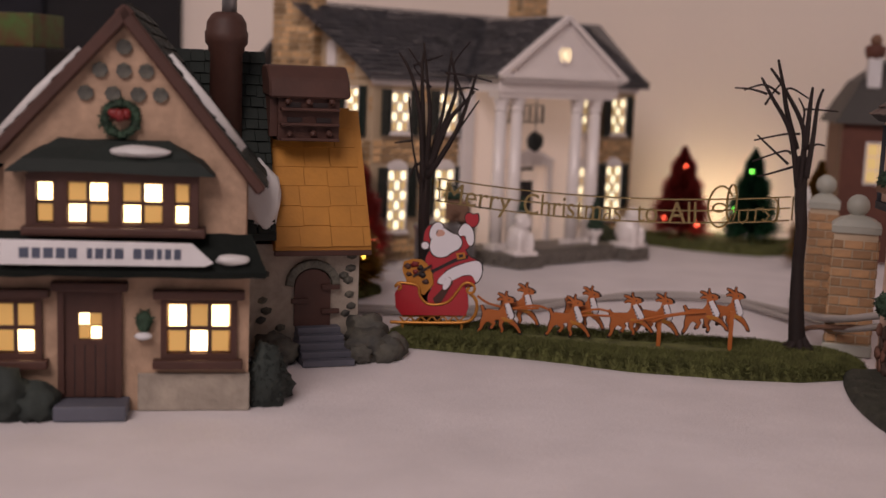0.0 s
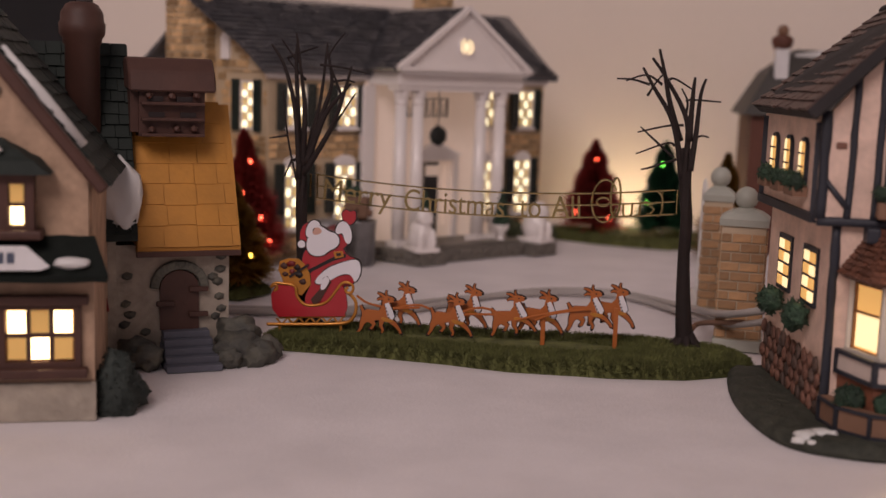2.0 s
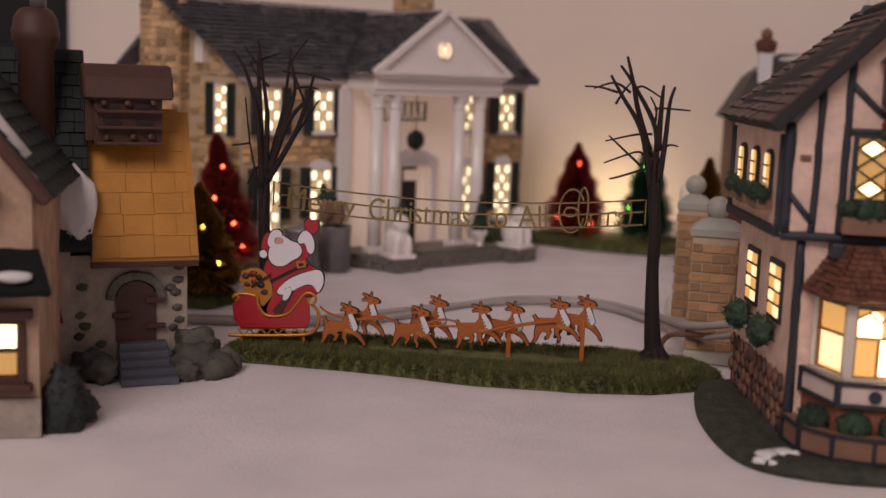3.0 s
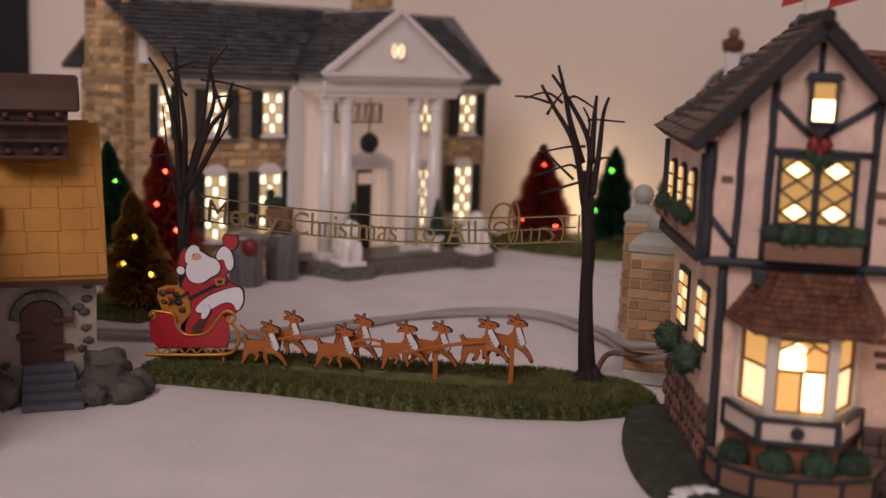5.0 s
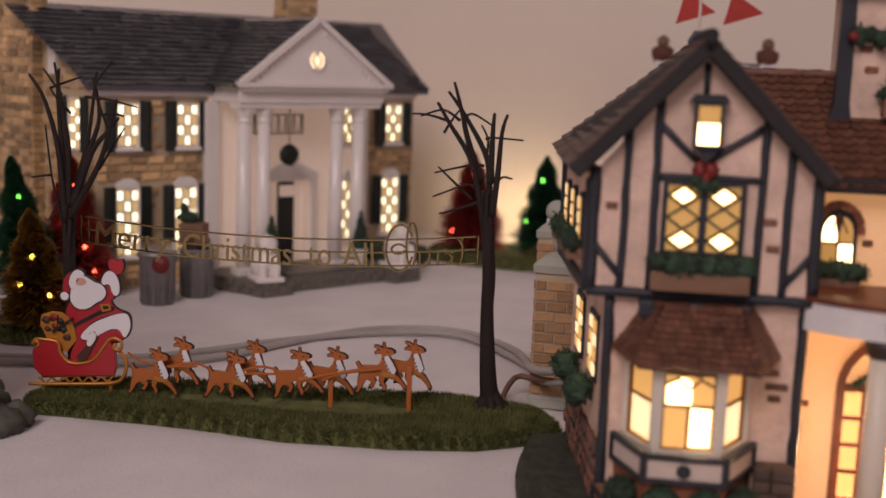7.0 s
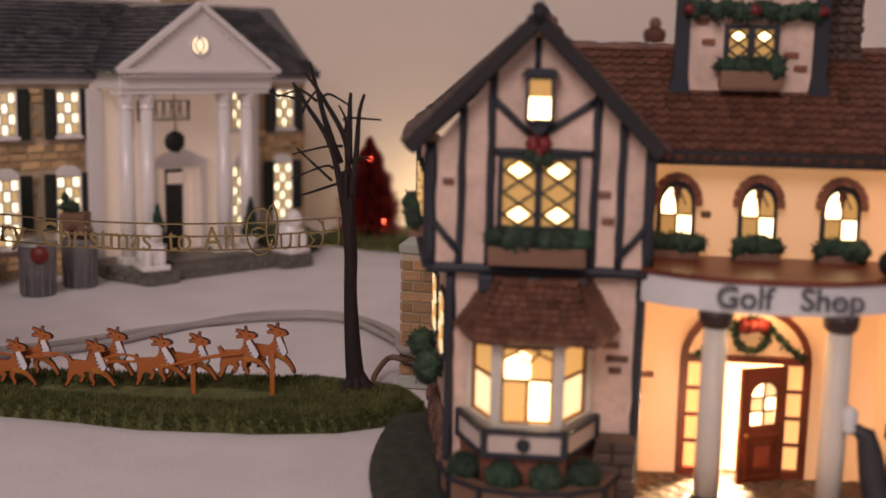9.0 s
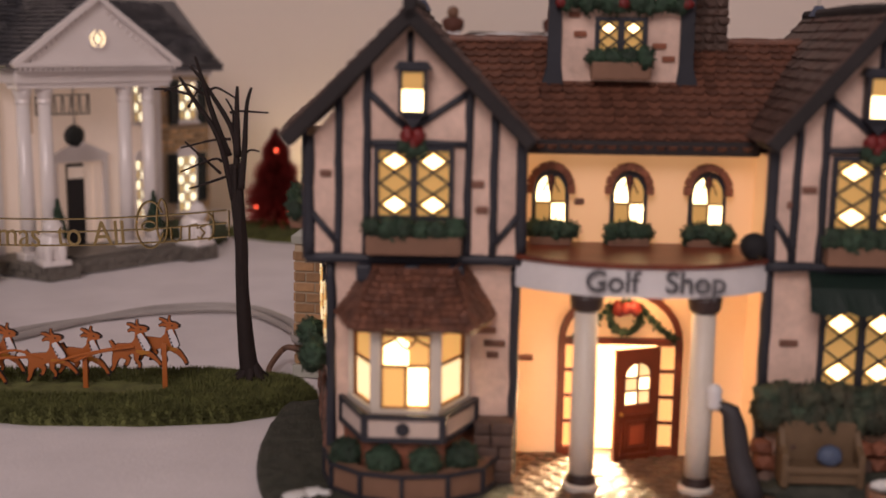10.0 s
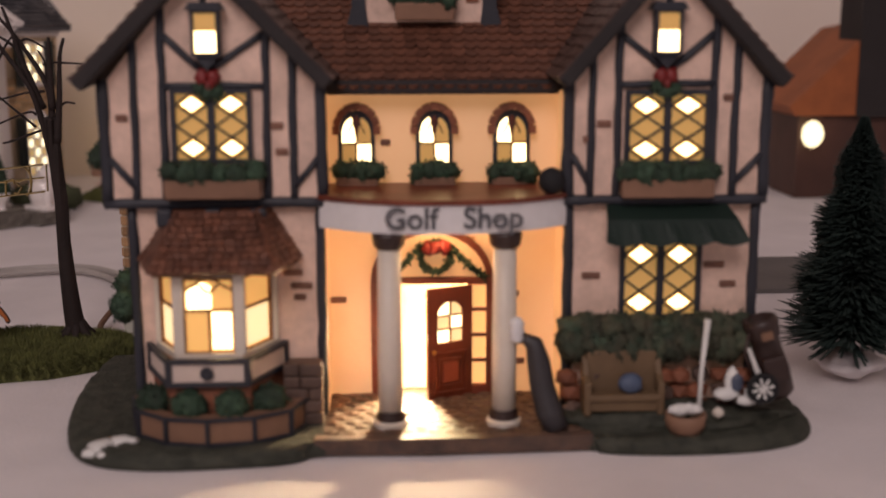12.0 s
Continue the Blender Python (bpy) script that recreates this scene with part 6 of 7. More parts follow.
for line in ([(-2.53, 1.79), (-2.4, 1.89), (-2.48, 2.06), (-2.66, 1.93), (-2.53, 2.1), (-2.24, 2.12), (-1.67, 2.03), (-1.57, 1.63), (-1.25, 1.28), (-0.76, 1.26), (-0.28, 1.44), (0.12, 1.97), (0.31, 2.22), (0.55, 2.3), (0.79, 2.15), (0.77, 1.91), (0.58, 1.85), (0.48, 1.99), (0.6, 2.07)],):
    part("trim", tube(bent([(x, -0.12, z) for x, z in line], 4), 0.06, 8), GOLD, sleigh, "gold scrolled edge", smooth=True)
part("runner", tube(bent([(x, 0, z) for x, z in [(-2.85, 0.33), (-2.21, 0.35), (-0.75, 0.43), (0.45, 0.54), (0.82, 0.81), (0.93, 1.23), (0.85, 1.58), (0.56, 1.85)]], 5), 0.075, 8), GOLD, sleigh, smooth=True)
part("runner_bar", tube([(-2.34, 0, 0.63), (0.5, 0, 0.85)], 0.05, 8), GOLD, sleigh, smooth=True)
for k in range(12):
    x = -2.45 + k * 0.24
    lift = 0.08 * (x + 2.3)
    part("runner_strut", beam((x, lift + (0.36 if k % 2 else 0.62)), (x + 0.24, lift + (0.62 if k % 2 else 0.36)), 0.06, -0.04, 0.04), GOLD, sleigh)
for x in (-2.3, 0.3):
    part("foot_pin", box(x - 0.05, x + 0.05, 0.0, 0.08, -0.05, 0.4 + 0.08 * (x + 2.3)), GOLD, sleigh)
sack = part("toy_sack", prism([(-2.35, 3.03), (-2.4, 2.64), (-2.24, 2.3), (-2.1, 1.9), (-1.4, 1.6), (-1.0, 2.1), (-1.07, 2.6), (-1.32, 2.99), (-1.57, 3.16), (-1.96, 3.17)], 0.02, 0.13, bevel=0.02), GOLD, sleigh, "gold sack of dark toys")
for k, (x, z, r) in enumerate(((-2.15, 2.85, 0.16), (-1.85, 2.95, 0.17), (-1.6, 2.8, 0.15), (-2.1, 2.5, 0.13), (-1.8, 2.62, 0.14), (-1.5, 2.5, 0.16), (-1.35, 2.2, 0.14))):
    part("toy", lump(x, 0.0, z, r, 0.06, r * 0.8, None, 0.5, k, 2), (BROWNPAINT, REDBOW, INKLINE)[k % 3], sack, smooth=True)
part("toy_neck", beam((-1.9, 2.4), (-1.1, 2.95), 0.1, -0.08, 0.0), INKLINE, sack)

bm = bmesh.new()


def blob(pts, y0, y1, slot):
    before = set(bm.faces)
    prism(pts, y0, y1, bm)
    for f in set(bm.faces) - before:
        f.material_index = slot


def disc(cx, cz, rx, rz, n=16):
    return [(cx + rx * math.cos(math.tau * i / n), cz + rz * math.sin(math.tau * i / n)) for i in range(n)]


def inked(pts, y0, y1, slot):
    """A plate with a thin dark rim just behind its front."""
    cx, cz = sum(p[0] for p in pts) / len(pts), sum(p[1] for p in pts) / len(pts)
    rim = [(x + 0.035 * (1 if x > cx else -1), z + 0.035 * (1 if z > cz else -1)) for x, z in pts]
    blob(rim, y0 + 0.01, y1, 2)
    blob(pts, y0, y1 - 0.005, slot)


def rounded(pts):
    """The outline with its corners cut twice."""
    for turn in range(2):
        pts = [q for a, b in zip(pts, pts[1:] + pts[:1]) for q in ((a[0] * 0.75 + b[0] * 0.25, a[1] * 0.75 + b[1] * 0.25), (a[0] * 0.25 + b[0] * 0.75, a[1] * 0.25 + b[1] * 0.75))]
    return pts


inked(rounded([(-1.29, 3.56), (-1.45, 3.0), (-1.1, 2.71), (-0.95, 2.2), (-1.3, 1.5), (-1.15, 1.2), (-0.6, 1.2), (-0.04, 1.6), (0.24, 2.08), (0.67, 2.1), (1.0, 2.54), (1.1, 3.02), (0.95, 3.25), (0.5, 3.37), (0.3, 3.69), (0.2, 4.04), (-0.14, 4.45), (-0.8, 4.0)]), -0.06, 0.06, 0)
inked(rounded([(-0.92, 2.22), (-0.42, 2.78), (0.17, 3.06), (0.77, 3.26), (1.02, 3.2), (1.1, 2.79), (1.02, 2.5), (0.84, 2.24), (0.68, 2.62), (0.3, 2.62), (-0.25, 2.28), (-0.6, 2.1)]), -0.1, 0.07, 1)
blob([(-1.39, 2.43), (-1.15, 2.71), (-0.55, 3.05), (-0.07, 3.32), (0.45, 3.49), (0.45, 3.32), (-0.07, 3.15), (-0.55, 2.89), (-0.98, 2.65), (-1.26, 2.32)], -0.09, 0.02, 2)
blob([(-0.08, 3.53), (0.3, 3.58), (0.36, 3.34), (0.0, 3.25)], -0.11, 0.0, 3)
blob([(0.02, 3.47), (0.22, 3.5), (0.26, 3.39), (0.07, 3.34)], -0.115, 0.0, 2)
inked(rounded([(-1.18, 4.7), (-1.4, 4.57), (-1.52, 4.19), (-1.5, 3.8), (-1.17, 3.55), (-0.95, 4.1), (-0.7, 4.7), (-0.94, 4.84)]), -0.07, 0.06, 0)
inked(rounded([(-1.17, 4.09), (-1.24, 3.71), (-1.09, 3.4), (-0.8, 3.3), (-0.49, 3.36), (-0.25, 3.58), (0.06, 3.72), (0.2, 4.02), (0.0, 4.32), (-0.26, 4.36), (-0.48, 4.5), (-0.7, 4.62), (-0.95, 4.6), (-1.1, 4.3)]), -0.11, 0.05, 1)
blob(rounded([(-1.0, 4.26), (-0.94, 4.5), (-0.75, 4.54), (-0.58, 4.43), (-0.6, 4.28), (-0.84, 4.2)]), -0.114, 0.0, 5)
inked(rounded([(-1.14, 4.7), (-0.9, 4.86), (-0.64, 4.7), (-0.72, 4.5), (-0.94, 4.52), (-1.0, 4.22), (-1.17, 4.03), (-1.28, 4.32)]), -0.125, 0.02, 1)
inked(disc(-1.43, 3.79, 0.16, 0.16), -0.11, 0.06, 1)
inked([(-0.05, 4.24), (0.09, 4.49), (0.33, 4.64), (0.58, 4.13), (0.44, 3.8), (0.26, 3.64)], -0.065, 0.06, 0)
inked(rounded([(0.14, 4.78), (0.35, 4.85), (0.6, 4.63), (0.7, 4.19), (0.6, 3.86), (0.4, 3.94), (0.29, 4.36), (0.07, 4.25), (-0.04, 4.43)]), -0.1, 0.05, 1)
inked(rounded([(0.3, 4.9), (0.23, 5.16), (0.42, 5.34), (0.58, 5.2), (0.8, 5.32), (0.85, 4.95), (0.68, 4.7), (0.4, 4.69)]), -0.09, 0.05, 0)
blob([(-1.01, 1.47), (-0.63, 1.92), (-0.49, 2.41), (-0.3, 2.49), (-0.15, 2.24), (-0.36, 1.87), (-0.62, 1.37), (-0.88, 1.26)], -0.12, 0.0, 4)
blob(rounded([(-0.63, 1.92), (-0.5, 2.41), (-0.3, 2.49), (-0.2, 2.3), (-0.42, 1.9)]), -0.125, 0.0, 1)
bmesh.ops.translate(bm, verts=bm.verts[:], vec=(0, 0.12, 0))
figure = part("seated_figurine", bm, (SLEIGHRED, WHITEENAMEL, INKLINE, GOLD, BROWNPAINT, PEACHENAMEL))
figure.matrix_world = pose(-4.0 * CM, 46.7 * CM, 0.5 * CM, 0, 0, 3)
tagged(figure, "flat red and white enamelled seated figurine with raised arm", "figurine")

DEER = [(0.2, 0.62), (0.18, 0.9), (0.38, 1.07), (0.88, 1.03), (1.03, 1.2), (1.08, 1.5), (1.2, 1.66), (1.42, 1.62), (1.56, 1.52), (1.52, 1.42), (1.34, 1.38), (1.44, 1.1), (1.55, 0.8), (1.42, 0.6), (1.12, 0.56), (0.85, 0.64), (0.55, 0.54), (0.34, 0.5)]
DEER_LEGS = [([(0.36, 0.76), (0.2, 0.46), (0.14, 0.24), (0.0, 0.04)], (0.36, 0.2, 0.11, 0.09)), ([(0.5, 0.66), (0.7, 0.44), (0.6, 0.26), (0.5, 0.22)], (0.26, 0.15, 0.1, 0.08)), ([(1.05, 0.7), (0.98, 0.4), (1.08, 0.2), (1.02, 0.04)], (0.24, 0.14, 0.09, 0.08)), ([(1.3, 0.68), (1.58, 0.48), (1.76, 0.26), (1.86, 0.06)], (0.24, 0.16, 0.1, 0.09)), ([(0.24, 0.95), (0.12, 1.22)], (0.14, 0.07)), ([(1.16, 1.58), (0.96, 1.72), (0.8, 1.78)], (0.1, 0.1, 0.03)), ([(1.14, 1.5), (0.92, 1.55), (0.8, 1.48)], (0.09, 0.1, 0.03)), ([(1.24, 1.6), (1.16, 1.76), (1.2, 1.9)], (0.08, 0.06, 0.03))]
bm = bmesh.new()


def deer_plate(pts, y0, y1, slot):
    before = set(bm.faces)
    prism(pts, y0, y1, bm)
    for f in set(bm.faces) - before:
        f.material_index = slot


def limb(line, widths, grow):
    """Outline of a tapering limb along a line."""
    left, right = [], []
    for i, (p, w) in enumerate(zip(line, widths)):
        d = (Vector(line[min(i + 1, len(line) - 1)]) - Vector(line[max(i - 1, 0)])).normalized()
        s = Vector((-d.y, d.x)) * (w / 2 + grow)
        left.append(tuple(Vector(p) + s)), right.append(tuple(Vector(p) - s))
    return left + right[::-1]


deer = group("reindeer", 0, 0, 0, 0, "flat tan enamelled leaping reindeer with gold harness", "reindeer", grp="reindeer pulling the sleigh")
deer_plate([(0.85 + (x - 0.85) * 1.07, 0.97 + (z - 0.97) * 1.07) for x, z in DEER], 0.03, 0.06, 1)
for k, (line, widths) in enumerate(DEER_LEGS):
    deer_plate(limb(line, widths, 0.04), 0.035, 0.062, 1)
part("outline", bm, (DEERTAN, INKLINE), deer, "dark inked outline")
bm = bmesh.new()
deer_plate(DEER, -0.045, 0.04, 0)
part("body", bm, DEERTAN, deer)
for k, (line, widths) in enumerate(DEER_LEGS):
    part("leg" if k < 4 else "tail" if k == 4 else "ear", prism(limb(line, widths, 0), -0.04 + 0.003 * k, 0.035), DEERTAN, deer)
part("chest", prism([(1.14, 1.34), (1.3, 1.4), (1.46, 1.08), (1.56, 0.82), (1.46, 0.64), (1.3, 0.72), (1.2, 1.0)], -0.06, 0.0), WHITEENAMEL, deer, "white chest")
for k in range(5):
    part("bell", prism(disc(1.13 + 0.05 * k, 1.28 - 0.13 * k, 0.035, 0.05, 6), -0.064, 0.0), INKLINE, deer)
part("harness", prism([(0.98, 0.7), (1.04, 0.78), (1.5, 0.68), (1.5, 0.58), (1.2, 0.56)], -0.065, 0.0), GOLD, deer, "gold harness band")
for x, z in ((0.0, 0.05), (0.52, 0.22), (1.02, 0.05), (1.86, 0.07)):
    part("hoof", prism(disc(x, z, 0.06, 0.05, 8), -0.05, 0.03), INKLINE, deer)
part("nose", prism(disc(1.56, 1.5, 0.06, 0.05, 8), -0.05, 0.03), INKLINE, deer)
part("eye", prism(disc(1.3, 1.53, 0.035, 0.035, 8), -0.06, 0.0), INKLINE, deer)
spots = [(-3.0, 46.75, 0.62, 0), (-2.3, 47.15, 1.08, 4), (-0.05, 46.85, 0.68, 0), (0.5, 47.25, 1.12, 4), (2.62, 46.95, 0.78, -8), (3.65, 47.3, 1.0, 2), (5.7, 47.05, 1.18, -6), (6.55, 47.4, 1.42, 2)]
for i, (x, y, z, r) in enumerate(spots):
    m = pose(x * CM, y * CM, z * CM, 0, r, 3)
    if i == 0:
        deer.matrix_world = m
    else:
        copy_thing(deer, m)
reins = group("reins", 0, 46.95, 0, 0, "tan metal reins linking sleigh and reindeer with two posts", "reins")
for pts in ([(-3.1, 2.2), (-2.6, 1.9), (-1.6, 1.75), (-0.4, 1.85)], [(-1.3, 1.8), (-0.4, 1.95), (0.6, 1.6), (1.8, 1.7), (2.8, 1.75)], [(1.3, 1.75), (2.2, 2.0), (3.2, 1.7)], [(3.6, 1.55), (4.6, 1.85), (5.9, 2.15)], [(4.4, 1.6), (5.2, 1.95), (6.6, 2.2)]):
    part("rein", tube(bent([(x, 0, z) for x, z in pts], 4), 0.05, 6), DEERTAN, reins)
for x, z in ((4.72, 1.75), (7.67, 2.3)):
    part("post", box(x - 0.09, x + 0.09, 0.1, 0.2, 0.45, z, 0.02), DEERTAN, reins)


# ---- gate with brick pillars ----
PILLAR = material("pale_mortar_paint", (0.50, 0.40, 0.28), 0.6, vary=0.2)
TANBRICK = material("tan_brick_paint", (0.42, 0.245, 0.12), 0.6, vary=0.3, grain=400, blotch=80, bump=0.4, spread=0.6)
CAPSTONE = material("grey_green_capstone", (0.40, 0.41, 0.36), 0.5, vary=0.15)
BRICK_MESH = mesh_of(box(-0.5, 0.5, -0.06, 0.06, -0.17, 0.17, 0.03), "brick", TANBRICK)


def pillar(x, y, h, w, rz, label):
    p = group("gate_pillar", x, y, 0, rz, label, "gate pillar", grp="gate pillars")
    shaft = part("shaft", box(-w / 2, w / 2, -w / 2, w / 2, 0.4, h), PILLAR, p)
    part("plinth", box(-w / 2 - 0.12, w / 2 + 0.12, -w / 2 - 0.12, w / 2 + 0.12, 0, 0.5, 0.06), CAPSTONE, p)
    part("capstone", turned([(w * 0.78, 0), (w * 0.8, 0.3), (w * 0.55, 0.55), (0.3, 0.75)], 0, 0, h, 4, start=math.pi / 4), CAPSTONE, p)
    part("ball_finial", turned([(0.2, 0)] + [(0.5 * math.sin(a), 0.55 - 0.5 * math.cos(a)) for a in (0.5, 0.9, 1.3, 1.7, 2.1, 2.5, 2.9)], 0, 0, h + 0.6, 18), CAPSTONE, p, smooth=True)
    rnd = random.Random(int(x * 7 + y))
    for face in range(4):
        for r in range(int((h - 0.6) / 0.42)):
            xs = -w / 2
            k = 0
            while xs < w / 2 - 0.1:
                bw = min(0.82 if not (r % 2 == 0 and k == 0) else 0.45, w / 2 - xs)
                ob = new("brick", BRICK_MESH)
                ob.parent = shaft
                ob.matrix_basis = pose(0, 0, 0, 0, 0, 90 * face) @ pose((xs + bw / 2) * CM, (-w / 2 - rnd.uniform(-0.01, 0.03)) * CM, (0.75 + r * 0.42) * CM) @ Matrix.Diagonal((bw - 0.06, 1, 1, 1))
                xs += bw
                k += 1
    return p


pillar(13.05, 51.75, 5.45, 1.85, -8, "tan brick gate pillar with ball finial")
pillar(12.5, 58.6, 5.8, 1.35, -8, "tan brick gate pillar with ball finial")
gate = group("white_gate", 12.0, 59.6, 0, 88, "open white gate leaf with snowy foot", "gate")
part("gate_frame", frame_bars(0.2, 6.0, 0.6, 5.6, -0.07, 0.07, 0.16), WHITEPAINT, gate)
for k in range(8):
    part("gate_bar", tube([(0.8 + k * 0.68, 0, 0.5), (0.8 + k * 0.68, 0, 6.1 + 0.4 * math.sin(k * 0.45))], 0.07, 6), WHITEPAINT, gate)
part("snow_foot", lump(3.2, 0, 0.1, 3.4, 0.5, 0.45, None, 0.25, 3, 3), SNOWPAINT, gate, smooth=True)

# ---- cables on the snow ----
CABLE = material("grey_plastic_cable", (0.40, 0.37, 0.35), 0.45, vary=0.15)


for name, pts, r, mat_, lab in (("lamp_cable", [(-16, 51, 0.15), (-8, 52, 0.2), (-2.7, 54, 0.2), (1, 59, 0.2), (4, 62.0, 0.2), (8, 62.2, 0.25), (11.0, 57.5, 0.6), (12.2, 50.0, 1.75), (14.2, 47.2, 2.6), (16.0, 46.4, 2.4)], 0.17, CABLE, "grey plastic lamp cable lying on the snow"),
                                ("lamp_cable", [(-16, 52, 0.15), (-6, 53.4, 0.2), (0, 58.4, 0.2), (4.2, 61.2, 0.2), (8, 61.4, 0.25), (11.3, 56.5, 0.4), (12.6, 49.9, 1.35), (14.4, 47.2, 2.2), (16.0, 46.5, 2.0)], 0.15, CABLE, "grey plastic lamp cable lying on the snow"),
                                ("brown_cord", [(11.2, 50.2, 0.15), (10.9, 51.2, 0.25), (11.3, 52.6, 0.7), (12.2, 50.4, 1.3), (14.0, 47.6, 1.9), (16.0, 46.6, 1.8)], 0.12, PLANTER, "tan cord curving up from the snow")):
    tagged(part(name, tube(bent(pts), r, 8), mat_, smooth=True), lab, "cable")


# ---- the inn ----
inn = group("inn", -9.18, 34.31, 0, 20, "lit gabled ceramic inn with dark green snowy roofs", "model building")
low = [(-2.45, -0.35, 1.95, 3.75), (-7.9, -6.6, 1.95, 3.75), (-5.75, -4.1, 0.5, 4.0)]
part("lower_wall", plate(-8.6, 0.25, 0, 5.3, 0.0, 0.5, low), INNWALL, inn, "cream plaster wall")
part("body", box(-8.5, 0.15, 0.5, 8, 0, 7.9), INNWALL, inn)
part("upper_wall", plate(-7.6, 0.1, 5.3, 8.2, 0.0, 0.5, [(-6.5, -1.7, 6.3, 7.9)]), INNWALL, inn)
part("gable", prism([(-8.0, 8.2), (0.3, 8.2), (-3.82, 12.85)], 0.0, 0.5), INNWALL, inn)
part("gable_core", prism([(-7.9, 7.9), (0.2, 7.9), (-3.82, 12.6)], 0.5, 8), INNWALL, inn)
for s, xe in ((-1, -8.7), (1, 0.75)):
    top, lo = Vector((-3.8, 13.42)), Vector((xe, 7.6 if s > 0 else 7.9))
    d = (lo - top).normalized()
    nrm = Vector((-d.y, d.x))
    nrm = nrm if nrm.y > 0 else -nrm
    part("roof_slope", prism([tuple(top), tuple(lo), tuple(lo - nrm * 0.4), tuple(top - nrm * 0.5)], 0.0, 8.5, bevel=0.05), DKGREEN, inn)
    part("bargeboard", prism([tuple(top), tuple(lo), tuple(lo - nrm * 0.36), tuple(top - nrm * 0.44)], -0.45, 0.05, bevel=0.07), BROWNPAINT, inn)
    bm = bmesh.new()
    if s > 0:
        courses((lo.x, 0.1, lo.y), (0, 1, 0), (top.x - lo.x, 0, top.y - lo.y), 8.3, (lo - top).length, 13, 0.1, 41, 0.6, bm)
    else:
        courses((lo.x, 8.4, lo.y), (0, -1, 0), (top.x - lo.x, 0, top.y - lo.y), 8.3, (lo - top).length, 13, 0.1, 42, 0.6, bm)
    tagged(part("roof_tile", bm, DKGREEN, inn), kind="stuff")
    q0, q1 = top.lerp(lo, 0.28) + nrm * 0.1, top.lerp(lo, 0.80) + nrm * 0.1
    part("snow_strip", tube([(q0.x, 0.35, q0.y), (q0.lerp(q1, 0.5).x, 0.3, q0.lerp(q1, 0.5).y), (q1.x, 0.4, q1.y)], [0.12, 0.22, 0.2], 8), SNOWPAINT, inn, smooth=True)
for k, (x, z) in enumerate([(-3.85, 12.05), (-4.6, 11.3), (-3.85, 11.3), (-3.15, 11.3), (-5.05, 10.55), (-4.2, 10.55), (-3.4, 10.55), (-2.7, 10.55)]):
    ob = part("pigeon_hole", turned([(0.17, -0.06), (0.26, -0.06), (0.26, 0.1), (0.17, 0.1)], 0, 0, 0, 7, start=k * 0.8), GREYROCK, inn, at=pose(x * CM, -0.03 * CM, z * CM, 90, 0, 0))
    part("hole_back", turned([(0.17, 0.0), (0.17, 0.04)], 0, 0, 0, 7, start=k * 0.8), BRICKDULL, ob)
bm = bmesh.new()
for k in range(20):
    a = math.tau * k / 20
    lump(-3.95 + 0.5 * math.cos(a), -0.15, 9.75 + 0.5 * math.sin(a), 0.17, 0.14, 0.17, bm, 0.4, k, 1, 3)
wr = tagged(part("wreath", bm, GREENERY, inn, smooth=True), "green wreath with a red bow", kind="stuff")
part("bow", leafy(-4.2, -3.7, -0.33, 9.9, 0.19, 3, 12), REDBOW, wr, smooth=True)
# oriel with its roof
part("oriel_sill", box(-6.95, -1.2, -1.0, 0.0, 6.0, 6.3, 0.08), BROWNPAINT, inn)
part("oriel_head", box(-6.75, -1.45, -0.8, 0.0, 7.85, 8.2), BROWNPAINT, inn)
for x0, x1, cols, lit in ((-6.5, -5.95, 1, lambda c, r: r == 1), (-5.55, -4.25, 2, lambda c, r: (c == 0) == (r == 0)), (-3.85, -2.55, 2, lambda c, r: (c == 0) == (r == 0)), (-2.2, -1.7, 1, lambda c, r: r == 0)):
    w = pane_window(inn, x0, x1, 6.4, 7.75, -0.65, cols, 2, lit, BROWNPAINT, 0.15, 0.12)
for x in (-6.7, -5.75, -4.05, -2.38, -1.55):
    part("oriel_post", box(x - 0.12, x + 0.12, -0.78, -0.2, 6.2, 7.95, 0.03), BROWNPAINT, inn)
bm = bmesh.new()
ring = [[(-7.4, -1.15, 8.05), (-0.9, -1.15, 8.05), (-0.9, 0.1, 8.05), (-7.4, 0.1, 8.05)], [(-6.9, -1.0, 8.45), (-1.4, -1.0, 8.45), (-1.3, 0.1, 8.5), (-7.0, 0.1, 8.5)], [(-5.9, -0.3, 9.05), (-2.4, -0.3, 9.05), (-2.4, 0.1, 9.1), (-5.9, 0.1, 9.1)]]
rv = [[bm.verts.new(p) for p in r] for r in ring]
for a, b in zip(rv, rv[1:]):
    for i in range(4):
        bm.faces.new((a[i - 1], a[i], b[i], b[i - 1]))
bm.faces.new(rv[0][::-1]), bm.faces.new(rv[-1])
bmesh.ops.subdivide_edges(bm, edges=bm.edges[:], cuts=3, use_grid_fill=True)
for v in bm.verts:
    v.co.z += 0.08 * noise.noise(v.co * 2.5)
part("oriel_roof", bm, DKGREEN, inn, "dark green oriel roof with a snow patch")
part("snow_patch", lump(-3.3, -0.75, 8.75, 0.95, 0.45, 0.2, None, 0.2, 3, 3), SNOWPAINT, inn, smooth=True)
# porch roof and sign
bm = bmesh.new()
